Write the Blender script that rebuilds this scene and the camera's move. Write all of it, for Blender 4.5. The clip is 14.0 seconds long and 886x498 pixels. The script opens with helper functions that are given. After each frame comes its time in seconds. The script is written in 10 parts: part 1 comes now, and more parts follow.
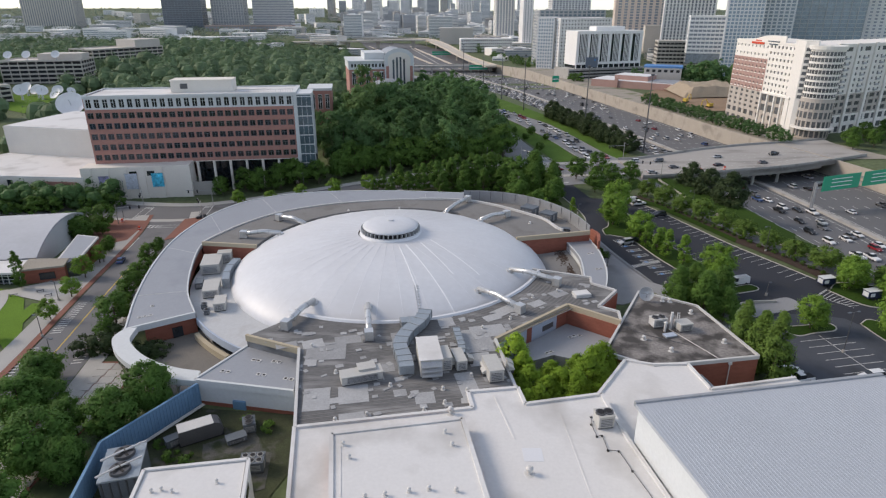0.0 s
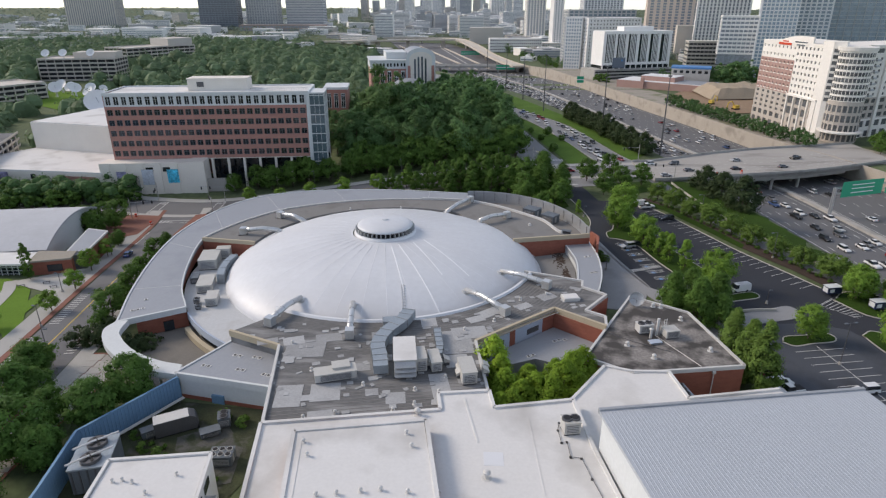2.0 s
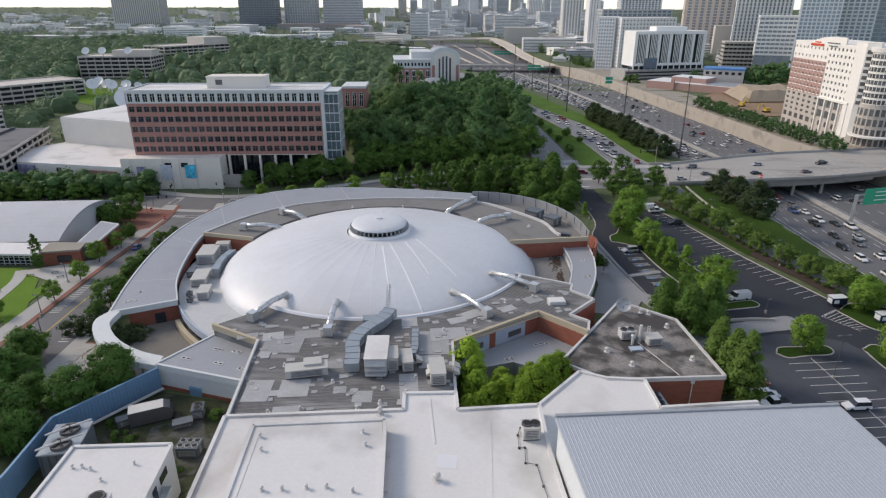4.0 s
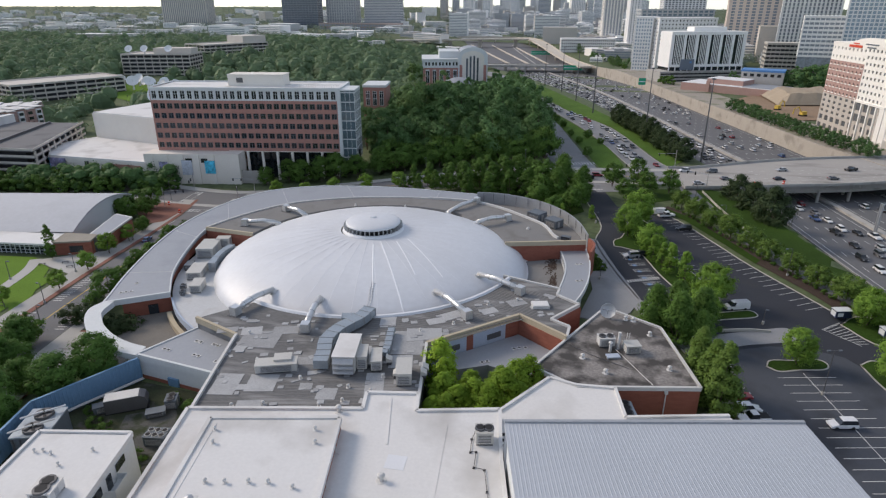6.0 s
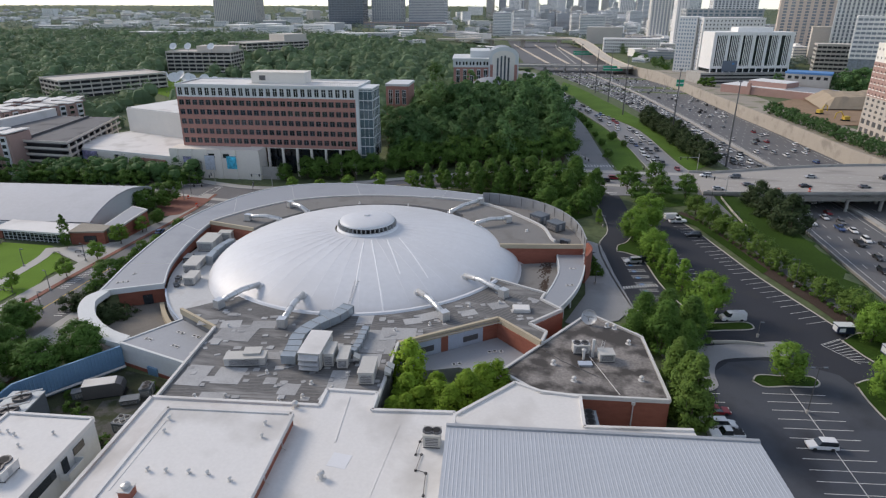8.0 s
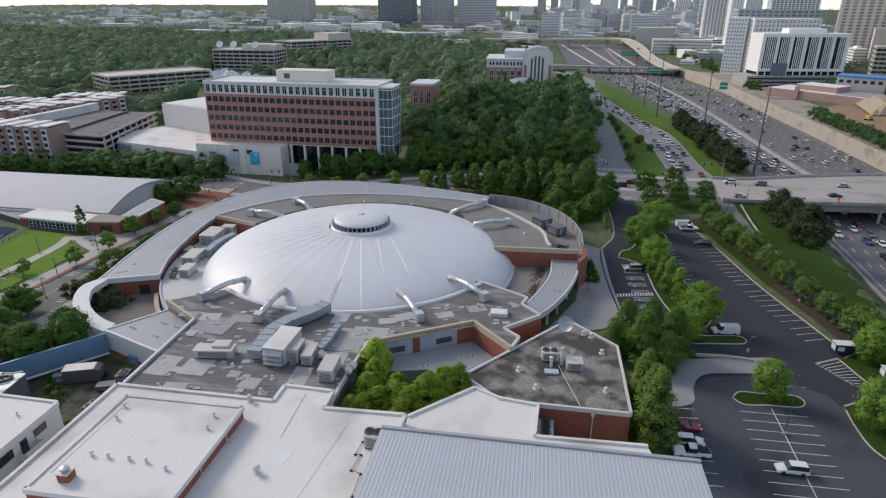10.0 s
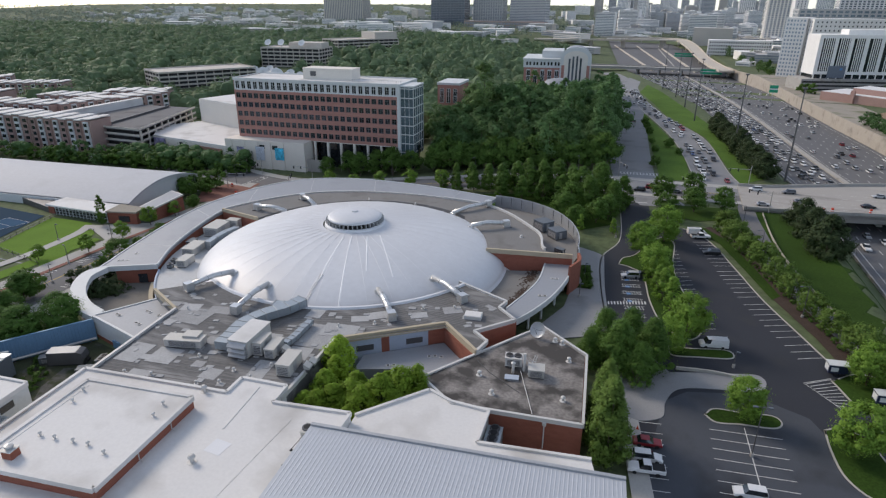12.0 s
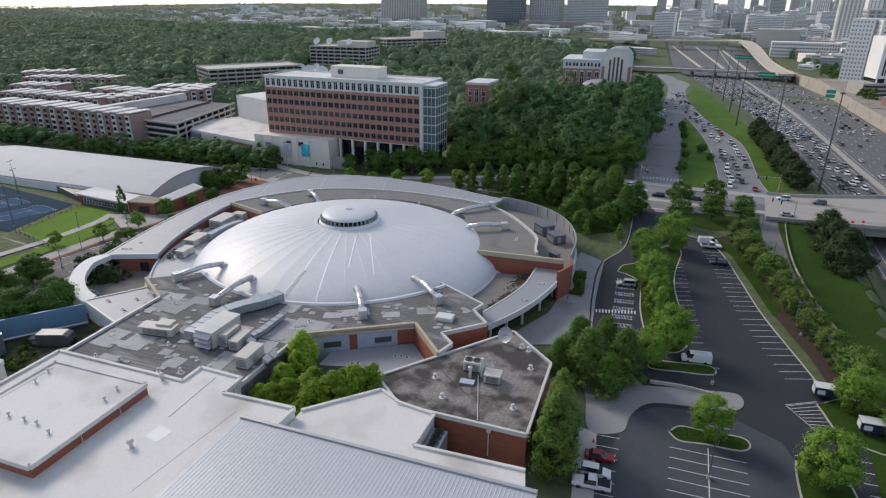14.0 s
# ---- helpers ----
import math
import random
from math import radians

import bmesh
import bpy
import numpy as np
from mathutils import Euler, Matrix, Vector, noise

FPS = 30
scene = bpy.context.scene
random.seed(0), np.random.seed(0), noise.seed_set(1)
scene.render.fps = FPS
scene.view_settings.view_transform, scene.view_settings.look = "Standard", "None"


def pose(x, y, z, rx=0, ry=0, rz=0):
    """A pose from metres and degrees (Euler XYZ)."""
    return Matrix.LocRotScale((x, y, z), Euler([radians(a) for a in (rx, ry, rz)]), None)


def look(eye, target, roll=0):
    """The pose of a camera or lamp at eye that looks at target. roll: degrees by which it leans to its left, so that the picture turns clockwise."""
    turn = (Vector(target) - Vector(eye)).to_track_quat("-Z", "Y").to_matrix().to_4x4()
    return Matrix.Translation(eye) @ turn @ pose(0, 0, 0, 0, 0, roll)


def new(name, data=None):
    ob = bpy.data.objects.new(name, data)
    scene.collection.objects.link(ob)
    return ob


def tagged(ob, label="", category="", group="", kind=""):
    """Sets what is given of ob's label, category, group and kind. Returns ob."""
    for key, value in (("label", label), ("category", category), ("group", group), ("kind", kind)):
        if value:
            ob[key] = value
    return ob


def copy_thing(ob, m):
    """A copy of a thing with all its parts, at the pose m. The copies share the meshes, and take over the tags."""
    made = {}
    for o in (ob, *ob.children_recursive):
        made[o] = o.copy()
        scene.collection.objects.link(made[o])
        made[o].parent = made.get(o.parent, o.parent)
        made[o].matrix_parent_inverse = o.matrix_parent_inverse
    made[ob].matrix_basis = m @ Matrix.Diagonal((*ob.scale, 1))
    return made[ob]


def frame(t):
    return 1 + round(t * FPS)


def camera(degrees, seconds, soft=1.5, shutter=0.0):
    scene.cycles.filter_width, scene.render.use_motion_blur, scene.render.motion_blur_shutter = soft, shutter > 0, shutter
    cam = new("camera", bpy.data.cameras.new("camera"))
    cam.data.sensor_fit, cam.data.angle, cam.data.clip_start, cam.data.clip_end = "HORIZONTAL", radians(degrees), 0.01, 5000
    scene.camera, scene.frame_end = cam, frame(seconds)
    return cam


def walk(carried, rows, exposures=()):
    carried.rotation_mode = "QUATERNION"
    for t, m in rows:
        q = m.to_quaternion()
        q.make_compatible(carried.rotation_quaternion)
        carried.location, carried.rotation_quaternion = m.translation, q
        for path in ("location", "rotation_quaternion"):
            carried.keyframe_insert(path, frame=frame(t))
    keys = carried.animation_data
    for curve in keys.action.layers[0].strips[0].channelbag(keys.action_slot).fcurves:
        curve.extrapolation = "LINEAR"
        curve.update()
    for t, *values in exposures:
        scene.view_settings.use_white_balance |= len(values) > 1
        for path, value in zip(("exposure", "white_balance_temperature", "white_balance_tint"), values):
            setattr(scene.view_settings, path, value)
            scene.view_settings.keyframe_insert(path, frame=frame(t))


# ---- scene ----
cam = camera(72.1, 14.0, 1.25)
METRES, EYE, TILT, LEAN, TURN = 90.0, 68.0, -21.8, 0.0, 0.0
ROWS = [
    (0.0, 0.0, 0.0, 0.0, 0.0, 0.0, -0.0),
    (0.5, 0.0252, 0.0013, 0.0004, 0.68, 0.0, -0.26),
    (1.0, 0.0494, 0.0027, 0.0012, 1.33, -0.01, -0.52),
    (1.5, 0.0762, 0.0045, 0.0017, 2.06, -0.02, -0.8),
    (2.0, 0.1034, 0.0067, 0.0026, 2.8, -0.05, -1.12),
    (2.5, 0.1317, 0.0092, 0.0036, 3.58, -0.07, -1.42),
    (3.0, 0.1605, 0.0122, 0.0047, 4.36, -0.11, -1.74),
    (5.5, 0.3154, 0.0361, 0.0134, 8.62, -0.33, -3.49),
    (6.0, 0.3484, 0.0427, 0.0163, 9.55, -0.41, -3.87),
    (6.5, 0.3819, 0.0502, 0.0194, 10.5, -0.49, -4.27),
    (7.0, 0.4162, 0.0585, 0.0226, 11.48, -0.58, -4.66),
    (7.5, 0.4509, 0.0676, 0.0262, 12.47, -0.68, -5.06),
    (8.0, 0.4863, 0.0775, 0.0302, 13.5, -0.79, -5.47),
    (10.5, 0.6713, 0.1416, 0.0566, 18.99, -1.46, -7.68),
    (11.0, 0.7098, 0.1574, 0.0629, 20.17, -1.64, -8.14),
    (11.5, 0.7486, 0.1747, 0.0695, 21.38, -1.83, -8.59),
    (12.0, 0.7878, 0.1932, 0.0767, 22.61, -2.03, -9.04),
    (12.5, 0.827, 0.2129, 0.0843, 23.87, -2.24, -9.52),
    (13.0, 0.866, 0.2333, 0.092, 25.13, -2.46, -9.98),
    (13.5, 0.9045, 0.2546, 0.1002, 26.4, -2.7, -10.45),
    (14.0, 0.9423, 0.2767, 0.109, 27.67, -2.93, -10.91),
]
walk(cam, [(t, pose(0, 0, EYE, TILT, LEAN, TURN) @ pose(METRES * x, METRES * y, METRES * z, 90 + pitch, roll, yaw)) for t, x, y, z, yaw, pitch, roll in ROWS],
     [(0.0, 0.44, 7100, 13), (14.0, 0.33, 6900, 12)])

# ---- light ----
SUN_AZ, SUN_EL = 74.0, 32.0          # degrees to the left of straight ahead; height
world = bpy.data.worlds.new("sky")
scene.world = world
world.use_nodes = True
wn = world.node_tree.nodes
sky = wn.new("ShaderNodeTexSky")
sky.sky_type, sky.sun_disc = "NISHITA", False
sky.sun_elevation, sky.sun_rotation = radians(SUN_EL), radians(-SUN_AZ)
sky.air_density, sky.dust_density, sky.ozone_density = 0.6, 0.2, 1.2
wn["Background"].inputs["Strength"].default_value = 0.149
veil = wn.new("ShaderNodeMix")
veil.data_type = "RGBA"
veil.inputs["Factor"].default_value = 0.28
veil.inputs["B"].default_value = (5.0, 5.55, 6.2, 1)
world.node_tree.links.new(sky.outputs[0], veil.inputs["A"])
world.node_tree.links.new(veil.outputs["Result"], wn["Background"].inputs[0])
sun_data = bpy.data.lights.new("sun", "SUN")
sun_data.energy, sun_data.angle, sun_data.color = 1.95, radians(20), (1.0, 0.91, 0.8)
sun = new("sun", sun_data)
_e, _a = radians(SUN_EL), radians(SUN_AZ)
sun.matrix_world = look((-300 * math.sin(_a), 300 * math.cos(_a), 300 * math.tan(_e)), (0, 0, 0))


# ---- materials ----
def mat(name, base, rough=0.8, metal=0.0, var=0.15, scale=0.4, fine=6.0, bump=0.2, tint=None, island=0.0,
        spec=0.4, stain=None, stain_at=(0.55, 0.7), stain_scale=0.08, stretch=(1, 1, 1)):
    """A surface: base colour, two scales of unevenness, an optional stain colour, and per-piece variation."""
    m = bpy.data.materials.new(name)
    m.use_nodes = True
    nt = m.node_tree
    n, lk = nt.nodes, nt.links.new
    b = n["Principled BSDF"]
    b.inputs["Roughness"].default_value, b.inputs["Metallic"].default_value = rough, metal
    b.inputs["Specular IOR Level"].default_value = spec
    geo = n.new("ShaderNodeNewGeometry")
    mp = n.new("ShaderNodeMapping")
    mp.inputs["Scale"].default_value = stretch
    lk(geo.outputs["Position"], mp.inputs["Vector"])

    def noise_tex(s, detail):
        t = n.new("ShaderNodeTexNoise")
        t.inputs["Scale"].default_value, t.inputs["Detail"].default_value = s, detail
        lk(mp.outputs[0], t.inputs["Vector"])
        return t.outputs["Fac"]

    def mixed(fac, c1, c2, mode="MIX"):
        x = n.new("ShaderNodeMix")
        x.data_type, x.blend_type = "RGBA", mode
        for sock, val in ((x.inputs["Factor"], fac), (x.inputs["A"], c1), (x.inputs["B"], c2)):
            if hasattr(val, "node"):
                lk(val, sock)
            else:
                sock.default_value = val if not isinstance(val, tuple) else (*val[:3], 1)
        return x.outputs["Result"]

    big, small = noise_tex(scale, 4), noise_tex(fine, 5)
    lo = tuple(c * (1 - var) for c in base)
    hi = tuple(min(1, c * (1 + var)) for c in (tint or base))
    col = mixed(big, lo, hi)
    ramp = n.new("ShaderNodeMapRange")
    ramp.inputs["From Min"].default_value, ramp.inputs["From Max"].default_value = 0.3, 0.7
    ramp.inputs["To Min"].default_value, ramp.inputs["To Max"].default_value = 1 - var * 0.8, 1 + var * 0.8
    lk(small, ramp.inputs["Value"])
    grey = n.new("ShaderNodeCombineColor")
    for i in range(3):
        lk(ramp.outputs[0], grey.inputs[i])
    col = mixed(1.0, col, grey.outputs[0], "MULTIPLY")
    if stain:
        r2 = n.new("ShaderNodeMapRange")
        r2.inputs["From Min"].default_value, r2.inputs["From Max"].default_value = stain_at
        lk(noise_tex(stain_scale, 6), r2.inputs["Value"])
        col = mixed(r2.outputs[0], col, stain)
    if island:
        oi = n.new("ShaderNodeObjectInfo")
        add = n.new("ShaderNodeMath")
        add.operation = "ADD"
        lk(oi.outputs["Random"], add.inputs[0])
        lk(geo.outputs["Random Per Island"], add.inputs[1])
        r3 = n.new("ShaderNodeMapRange")
        r3.inputs["From Max"].default_value = 2.0
        r3.inputs["To Min"].default_value, r3.inputs["To Max"].default_value = 1 - island, 1 + island
        lk(add.outputs[0], r3.inputs["Value"])
        g3 = n.new("ShaderNodeCombineColor")
        for i in range(3):
            lk(r3.outputs[0], g3.inputs[i])
        col = mixed(1.0, col, g3.outputs[0], "MULTIPLY")
    lk(col, b.inputs["Base Color"])
    if bump:
        bp = n.new("ShaderNodeBump")
        bp.inputs["Strength"].default_value, bp.inputs["Distance"].default_value = bump, 0.05
        lk(small, bp.inputs["Height"])
        lk(bp.outputs[0], b.inputs["Normal"])
    return m


def leaf_mat(name, base, tip, spread=0.25, fine=1.2):
    m = mat(name, base, rough=0.65, var=0.28, scale=spread, fine=fine, bump=0, tint=tip, island=0.16, spec=0.14)
    nt = m.node_tree
    b, out = nt.nodes["Principled BSDF"], nt.nodes["Material Output"]
    tr = nt.nodes.new("ShaderNodeBsdfTranslucent")
    mix = nt.nodes.new("ShaderNodeMixShader")
    mix.inputs[0].default_value = 0.25
    nt.links.new(b.inputs["Base Color"].links[0].from_socket, tr.inputs[0])
    nt.links.new(b.outputs[0], mix.inputs[1])
    nt.links.new(tr.outputs[0], mix.inputs[2])
    nt.links.new(mix.outputs[0], out.inputs[0])
    return m


def glass_mat(name, base, rough=0.08):
    m = mat(name, base, rough=rough, var=0.3, scale=0.12, fine=0.6, bump=0, spec=0.8, island=0.5)
    return m


M_GRASS = mat("grass", (0.023, 0.05, 0.008), 0.95, var=0.3, scale=0.06, fine=2.5, bump=0.5, tint=(0.034, 0.068, 0.011), spec=0.1)
M_VERGE = mat("verge_grass", (0.062, 0.128, 0.022), 0.95, var=0.3, scale=0.06, fine=2.5, bump=0.5, tint=(0.085, 0.15, 0.028), spec=0.1)
M_LAWN = mat("lawn", (0.115, 0.205, 0.028), 0.95, var=0.18, scale=0.15, fine=4, bump=0.4, spec=0.1)
M_EARTH = mat("ground_cover", (0.06, 0.10, 0.04), 0.95, var=0.35, scale=0.02, fine=0.5, bump=0.5, tint=(0.10, 0.12, 0.055))
M_MULCH = mat("mulch", (0.055, 0.036, 0.027), 1.0, var=0.3, scale=0.5, fine=8, bump=0.8)
M_ASPHALT = mat("asphalt", (0.029, 0.032, 0.041), 0.9, var=0.14, scale=0.05, fine=9, bump=0.15, stain=(0.035, 0.036, 0.04), stain_at=(0.58, 0.75), stain_scale=0.12)
M_LOTWORN = mat("worn_lot_asphalt", (0.06, 0.067, 0.081), 0.9, var=0.14, scale=0.05, fine=9, bump=0.15, stain=(0.036, 0.039, 0.047), stain_at=(0.52, 0.66), stain_scale=0.07)
M_ROAD = mat("worn_asphalt", (0.15, 0.15, 0.155), 0.9, var=0.12, scale=0.06, fine=7, bump=0.15, stain=(0.10, 0.10, 0.105), stain_scale=0.1)
# paler than M_ROAD, the sky's reflection is put into the base colour
M_RAMP = mat("sky_sheen_asphalt", (0.23, 0.235, 0.245), 0.9, var=0.1, scale=0.05, fine=6, bump=0.15, stain=(0.17, 0.172, 0.18), stain_scale=0.09)
M_HIGHWAY = mat("highway_concrete", (0.13, 0.131, 0.136), 0.85, var=0.1, scale=0.03, fine=4, bump=0.1, stain=(0.135, 0.135, 0.138), stain_scale=0.05, stretch=(1, 0.15, 1))
M_CONCRETE = mat("concrete", (0.38, 0.365, 0.34), 0.9, var=0.1, scale=0.12, fine=5, bump=0.2, stain=(0.27, 0.26, 0.24), stain_scale=0.15)
M_PAVER = mat("paving", (0.40, 0.39, 0.37), 0.9, var=0.08, scale=0.2, fine=4, bump=0.15, island=0.15)
M_PLAZA = mat("plaza_concrete", (0.27, 0.272, 0.278), 0.9, var=0.1, scale=0.15, fine=4, bump=0.15, stain=(0.21, 0.21, 0.215), stain_scale=0.12)
M_BRIDGE = mat("bridge_concrete", (0.36, 0.34, 0.315), 0.9, var=0.1, scale=0.12, fine=4, bump=0.15, stain=(0.22, 0.21, 0.195), stain_scale=0.1, stretch=(0.3, 1, 1))
M_BRICKPAVE = mat("brick_paving", (0.22, 0.095, 0.07), 0.9, var=0.2, scale=0.4, fine=10, bump=0.3)
M_KERB = mat("kerb", (0.42, 0.40, 0.36), 0.9, var=0.1, scale=0.5, fine=6, bump=0.2)
M_LINE = mat("road_paint", (0.62, 0.62, 0.6), 0.8, var=0.2, scale=1.5, fine=8, bump=0.1)
M_YELLOW = mat("yellow_paint", (0.6, 0.42, 0.08), 0.8, var=0.2, scale=1.5, fine=8, bump=0.1)
M_BLUEPAINT = mat("blue_paint", (0.1, 0.25, 0.5), 0.8, var=0.2, scale=1.5, fine=8, bump=0.1)
M_DOME = mat("white_roof_membrane", (0.62, 0.63, 0.65), 0.45, var=0.04, scale=0.05, fine=0.8, bump=0.03, spec=0.45, stain=(0.56, 0.565, 0.58), stain_at=(0.45, 0.75), stain_scale=0.06)
M_SEALANT = mat("white_sealant", (0.8, 0.81, 0.82), 0.5, var=0.04, bump=0)
M_SEAM = mat("membrane_seam", (0.68, 0.69, 0.71), 0.5, var=0.03, bump=0, spec=0.4)
M_VAULT = mat("matt_white_roof", (0.45, 0.46, 0.485), 0.7, var=0.04, scale=0.05, fine=0.8, bump=0.03, stain=(0.40, 0.41, 0.43), stain_scale=0.06)
M_COURTIN = mat("court_play_acrylic", (0.022, 0.075, 0.145), 0.9, var=0.1, scale=0.1, fine=4, bump=0.1, spec=0.1)
M_COURT = mat("court_acrylic", (0.008, 0.036, 0.07), 0.9, var=0.1, scale=0.1, fine=4, bump=0.1, spec=0.1)
M_WHITE = mat("white_roofing", (0.66, 0.65, 0.635), 0.75, var=0.04, scale=0.15, fine=2, bump=0.08, stain=(0.47, 0.455, 0.435), stain_at=(0.5, 0.72), stain_scale=0.09)
M_WHITELOW = mat("white_floor", (0.50, 0.51, 0.515), 0.7, var=0.06, scale=0.2, fine=2, bump=0.08, stain=(0.42, 0.41, 0.40), stain_at=(0.6, 0.8), stain_scale=0.2)
M_BAND = mat("grey_metal_roof", (0.315, 0.33, 0.355), 0.55, metal=0.15, var=0.05, scale=0.1, fine=2, bump=0.04, stain=(0.275, 0.29, 0.315), stain_scale=0.1)
M_METALROOF = mat("ribbed_steel", (0.44, 0.465, 0.50), 0.5, metal=0.2, var=0.04, scale=0.1, fine=2, bump=0.03)
M_TRIM = mat("pale_coping", (0.58, 0.57, 0.55), 0.6, metal=0.1, var=0.08, scale=0.4, fine=4, bump=0.05)
M_TAN = mat("tan_coping", (0.46, 0.39, 0.28), 0.75, var=0.08, scale=0.4, fine=4, bump=0.05)
M_DECK = mat("bitumen_roof", (0.135, 0.134, 0.134), 0.95, var=0.2, scale=0.2, fine=3, bump=0.25, stain=(0.25, 0.248, 0.246), stain_at=(0.5, 0.64), stain_scale=0.25, stretch=(0.35, 1.2, 1))
M_DECKB = mat("gravel_roof", (0.2, 0.196, 0.19), 0.95, var=0.1, scale=0.15, fine=5, bump=0.3, stain=(0.165, 0.158, 0.15), stain_scale=0.2)
M_PENTA = mat("old_flat_roof", (0.235, 0.218, 0.205), 0.95, var=0.3, scale=0.3, fine=2, bump=0.25, stain=(0.062, 0.057, 0.054), stain_at=(0.47, 0.62), stain_scale=0.2)
M_PATCH = mat("roof_patch", (0.36, 0.365, 0.37), 0.8, var=0.16, scale=0.4, fine=4, bump=0.1, island=0.3)
M_BRICK = mat("red_brick", (0.26, 0.085, 0.055), 0.9, var=0.16, scale=0.5, fine=7, bump=0.3, tint=(0.30, 0.11, 0.075), stretch=(1, 1, 2.5))
M_BRICKB = mat("brown_brick", (0.40, 0.205, 0.17), 0.9, var=0.14, scale=0.3, fine=5, bump=0.25, stretch=(1, 1, 2.5))
M_STONE = mat("cast_stone", (0.72, 0.675, 0.61), 0.85, var=0.07, scale=0.2, fine=4, bump=0.1)
M_PANEL = mat("pale_panel", (0.60, 0.62, 0.62), 0.6, var=0.05, scale=0.2, fine=2, bump=0.04)
M_BLUEPANEL = mat("blue_grey_panel", (0.40, 0.46, 0.55), 0.7, var=0.07, scale=0.3, fine=4, bump=0.1)
M_BLUEWALL = mat("blue_metal_screen", (0.155, 0.29, 0.44), 0.55, metal=0.2, var=0.07, scale=0.3, fine=3, bump=0.08)
M_GREYMETAL = mat("galvanised_metal", (0.42, 0.43, 0.44), 0.45, metal=0.5, var=0.12, scale=0.8, fine=6, bump=0.08)
M_UNIT = mat("unit_casing", (0.50, 0.49, 0.46), 0.6, metal=0.1, var=0.08, scale=0.6, fine=5, bump=0.06)
M_UNITDARK = mat("dark_casing", (0.13, 0.15, 0.17), 0.6, metal=0.2, var=0.15, scale=0.6, fine=5, bump=0.06)
M_DUCT = mat("insulated_duct", (0.33, 0.37, 0.40), 0.4, metal=0.4, var=0.12, scale=0.7, fine=4, bump=0.1)
M_SHINY = mat("bright_duct", (0.62, 0.62, 0.61), 0.3, metal=0.6, var=0.1, scale=0.6, fine=3, bump=0.06)
# rubber, and the flat black that stands for shade in openings
M_BLACK = mat("rubber_and_shade_black", (0.02, 0.02, 0.022), 0.8, var=0.2, bump=0.1)
M_STEEL = mat("dark_steel", (0.12, 0.12, 0.125), 0.5, metal=0.5, var=0.15, bump=0.05)
M_GLASS = glass_mat("dark_window_glass", (0.02, 0.026, 0.032))
M_HALLGLASS = glass_mat("hall_window_glass", (0.1, 0.115, 0.13))
M_GLASSB = glass_mat("blue_curtain_glass", (0.12, 0.18, 0.21))
# tower glass lightened, distance haze is put into its grey
M_GLASSG = glass_mat("hazed_tower_glass", (0.27, 0.3, 0.335), 0.15)
M_BARK = mat("bark", (0.11, 0.085, 0.065), 0.95, var=0.25, scale=1, fine=6, bump=0.6)
M_RED = mat("orange_plastic", (0.6, 0.06, 0.02), 0.6, var=0.1, bump=0.05)
M_SIGN = mat("green_sign", (0.01, 0.34, 0.19), 0.5, var=0.08, bump=0.02)
M_SIGNW = mat("sign_white", (0.75, 0.75, 0.75), 0.5, var=0.05, bump=0.02)
M_DIRT = mat("bare_earth", (0.27, 0.185, 0.12), 1.0, var=0.2, scale=0.1, fine=2, bump=0.6)
M_GRAVEL = mat("gravel", (0.31, 0.28, 0.235), 1.0, var=0.15, scale=0.1, fine=3, bump=0.4, stain=(0.16, 0.17, 0.09), stain_scale=0.07)
M_YARD = mat("weedy_earth", (0.032, 0.034, 0.024), 1.0, var=0.35, scale=0.4, fine=5, bump=0.7, tint=(0.045, 0.056, 0.025), stain=(0.09, 0.085, 0.078), stain_at=(0.58, 0.7), stain_scale=0.3)
M_YARDGRAVEL = mat("dark_gravel", (0.085, 0.085, 0.078), 1.0, var=0.3, scale=0.4, fine=5, bump=0.6, stain=(0.035, 0.045, 0.02), stain_at=(0.48, 0.6), stain_scale=0.35)
M_PATIO = mat("patio_concrete", (0.185, 0.172, 0.155), 0.9, var=0.12, scale=0.2, fine=4, bump=0.2, stain=(0.15, 0.14, 0.125), stain_scale=0.2)
# these two greens are paler with distance: aerial haze is put into the colour
M_WOODSHAZE = leaf_mat("hazed_far_leaves", (0.068, 0.13, 0.068), (0.185, 0.26, 0.135), 0.03, 0.08)
M_HORIZONHAZE = leaf_mat("hazed_horizon_leaves", (0.16, 0.21, 0.17), (0.24, 0.285, 0.215), 0.03, 0.1)
M_LEAF = {
    "deep": leaf_mat("leaves_deep", (0.038, 0.096, 0.034), (0.1, 0.185, 0.064), 0.09),
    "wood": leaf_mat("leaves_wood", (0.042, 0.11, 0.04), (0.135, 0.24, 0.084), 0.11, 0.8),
    "mid": leaf_mat("leaves_mid", (0.042, 0.1, 0.02), (0.11, 0.2, 0.038)),
    "fresh": leaf_mat("leaves_fresh", (0.05, 0.118, 0.026), (0.105, 0.205, 0.042)),
    "light": leaf_mat("leaves_light", (0.11, 0.21, 0.032), (0.185, 0.31, 0.048)),
    "pale": leaf_mat("leaves_pale", (0.085, 0.155, 0.048), (0.15, 0.24, 0.082)),
    "court": leaf_mat("leaves_court", (0.125, 0.22, 0.022), (0.21, 0.33, 0.036)),
    "olive": leaf_mat("leaves_olive", (0.085, 0.15, 0.03), (0.14, 0.22, 0.046)),
    "bright": leaf_mat("leaves_bright", (0.21, 0.33, 0.03), (0.29, 0.43, 0.05)),
    "dark": leaf_mat("leaves_dark", (0.032, 0.052, 0.022), (0.06, 0.09, 0.036)),
}


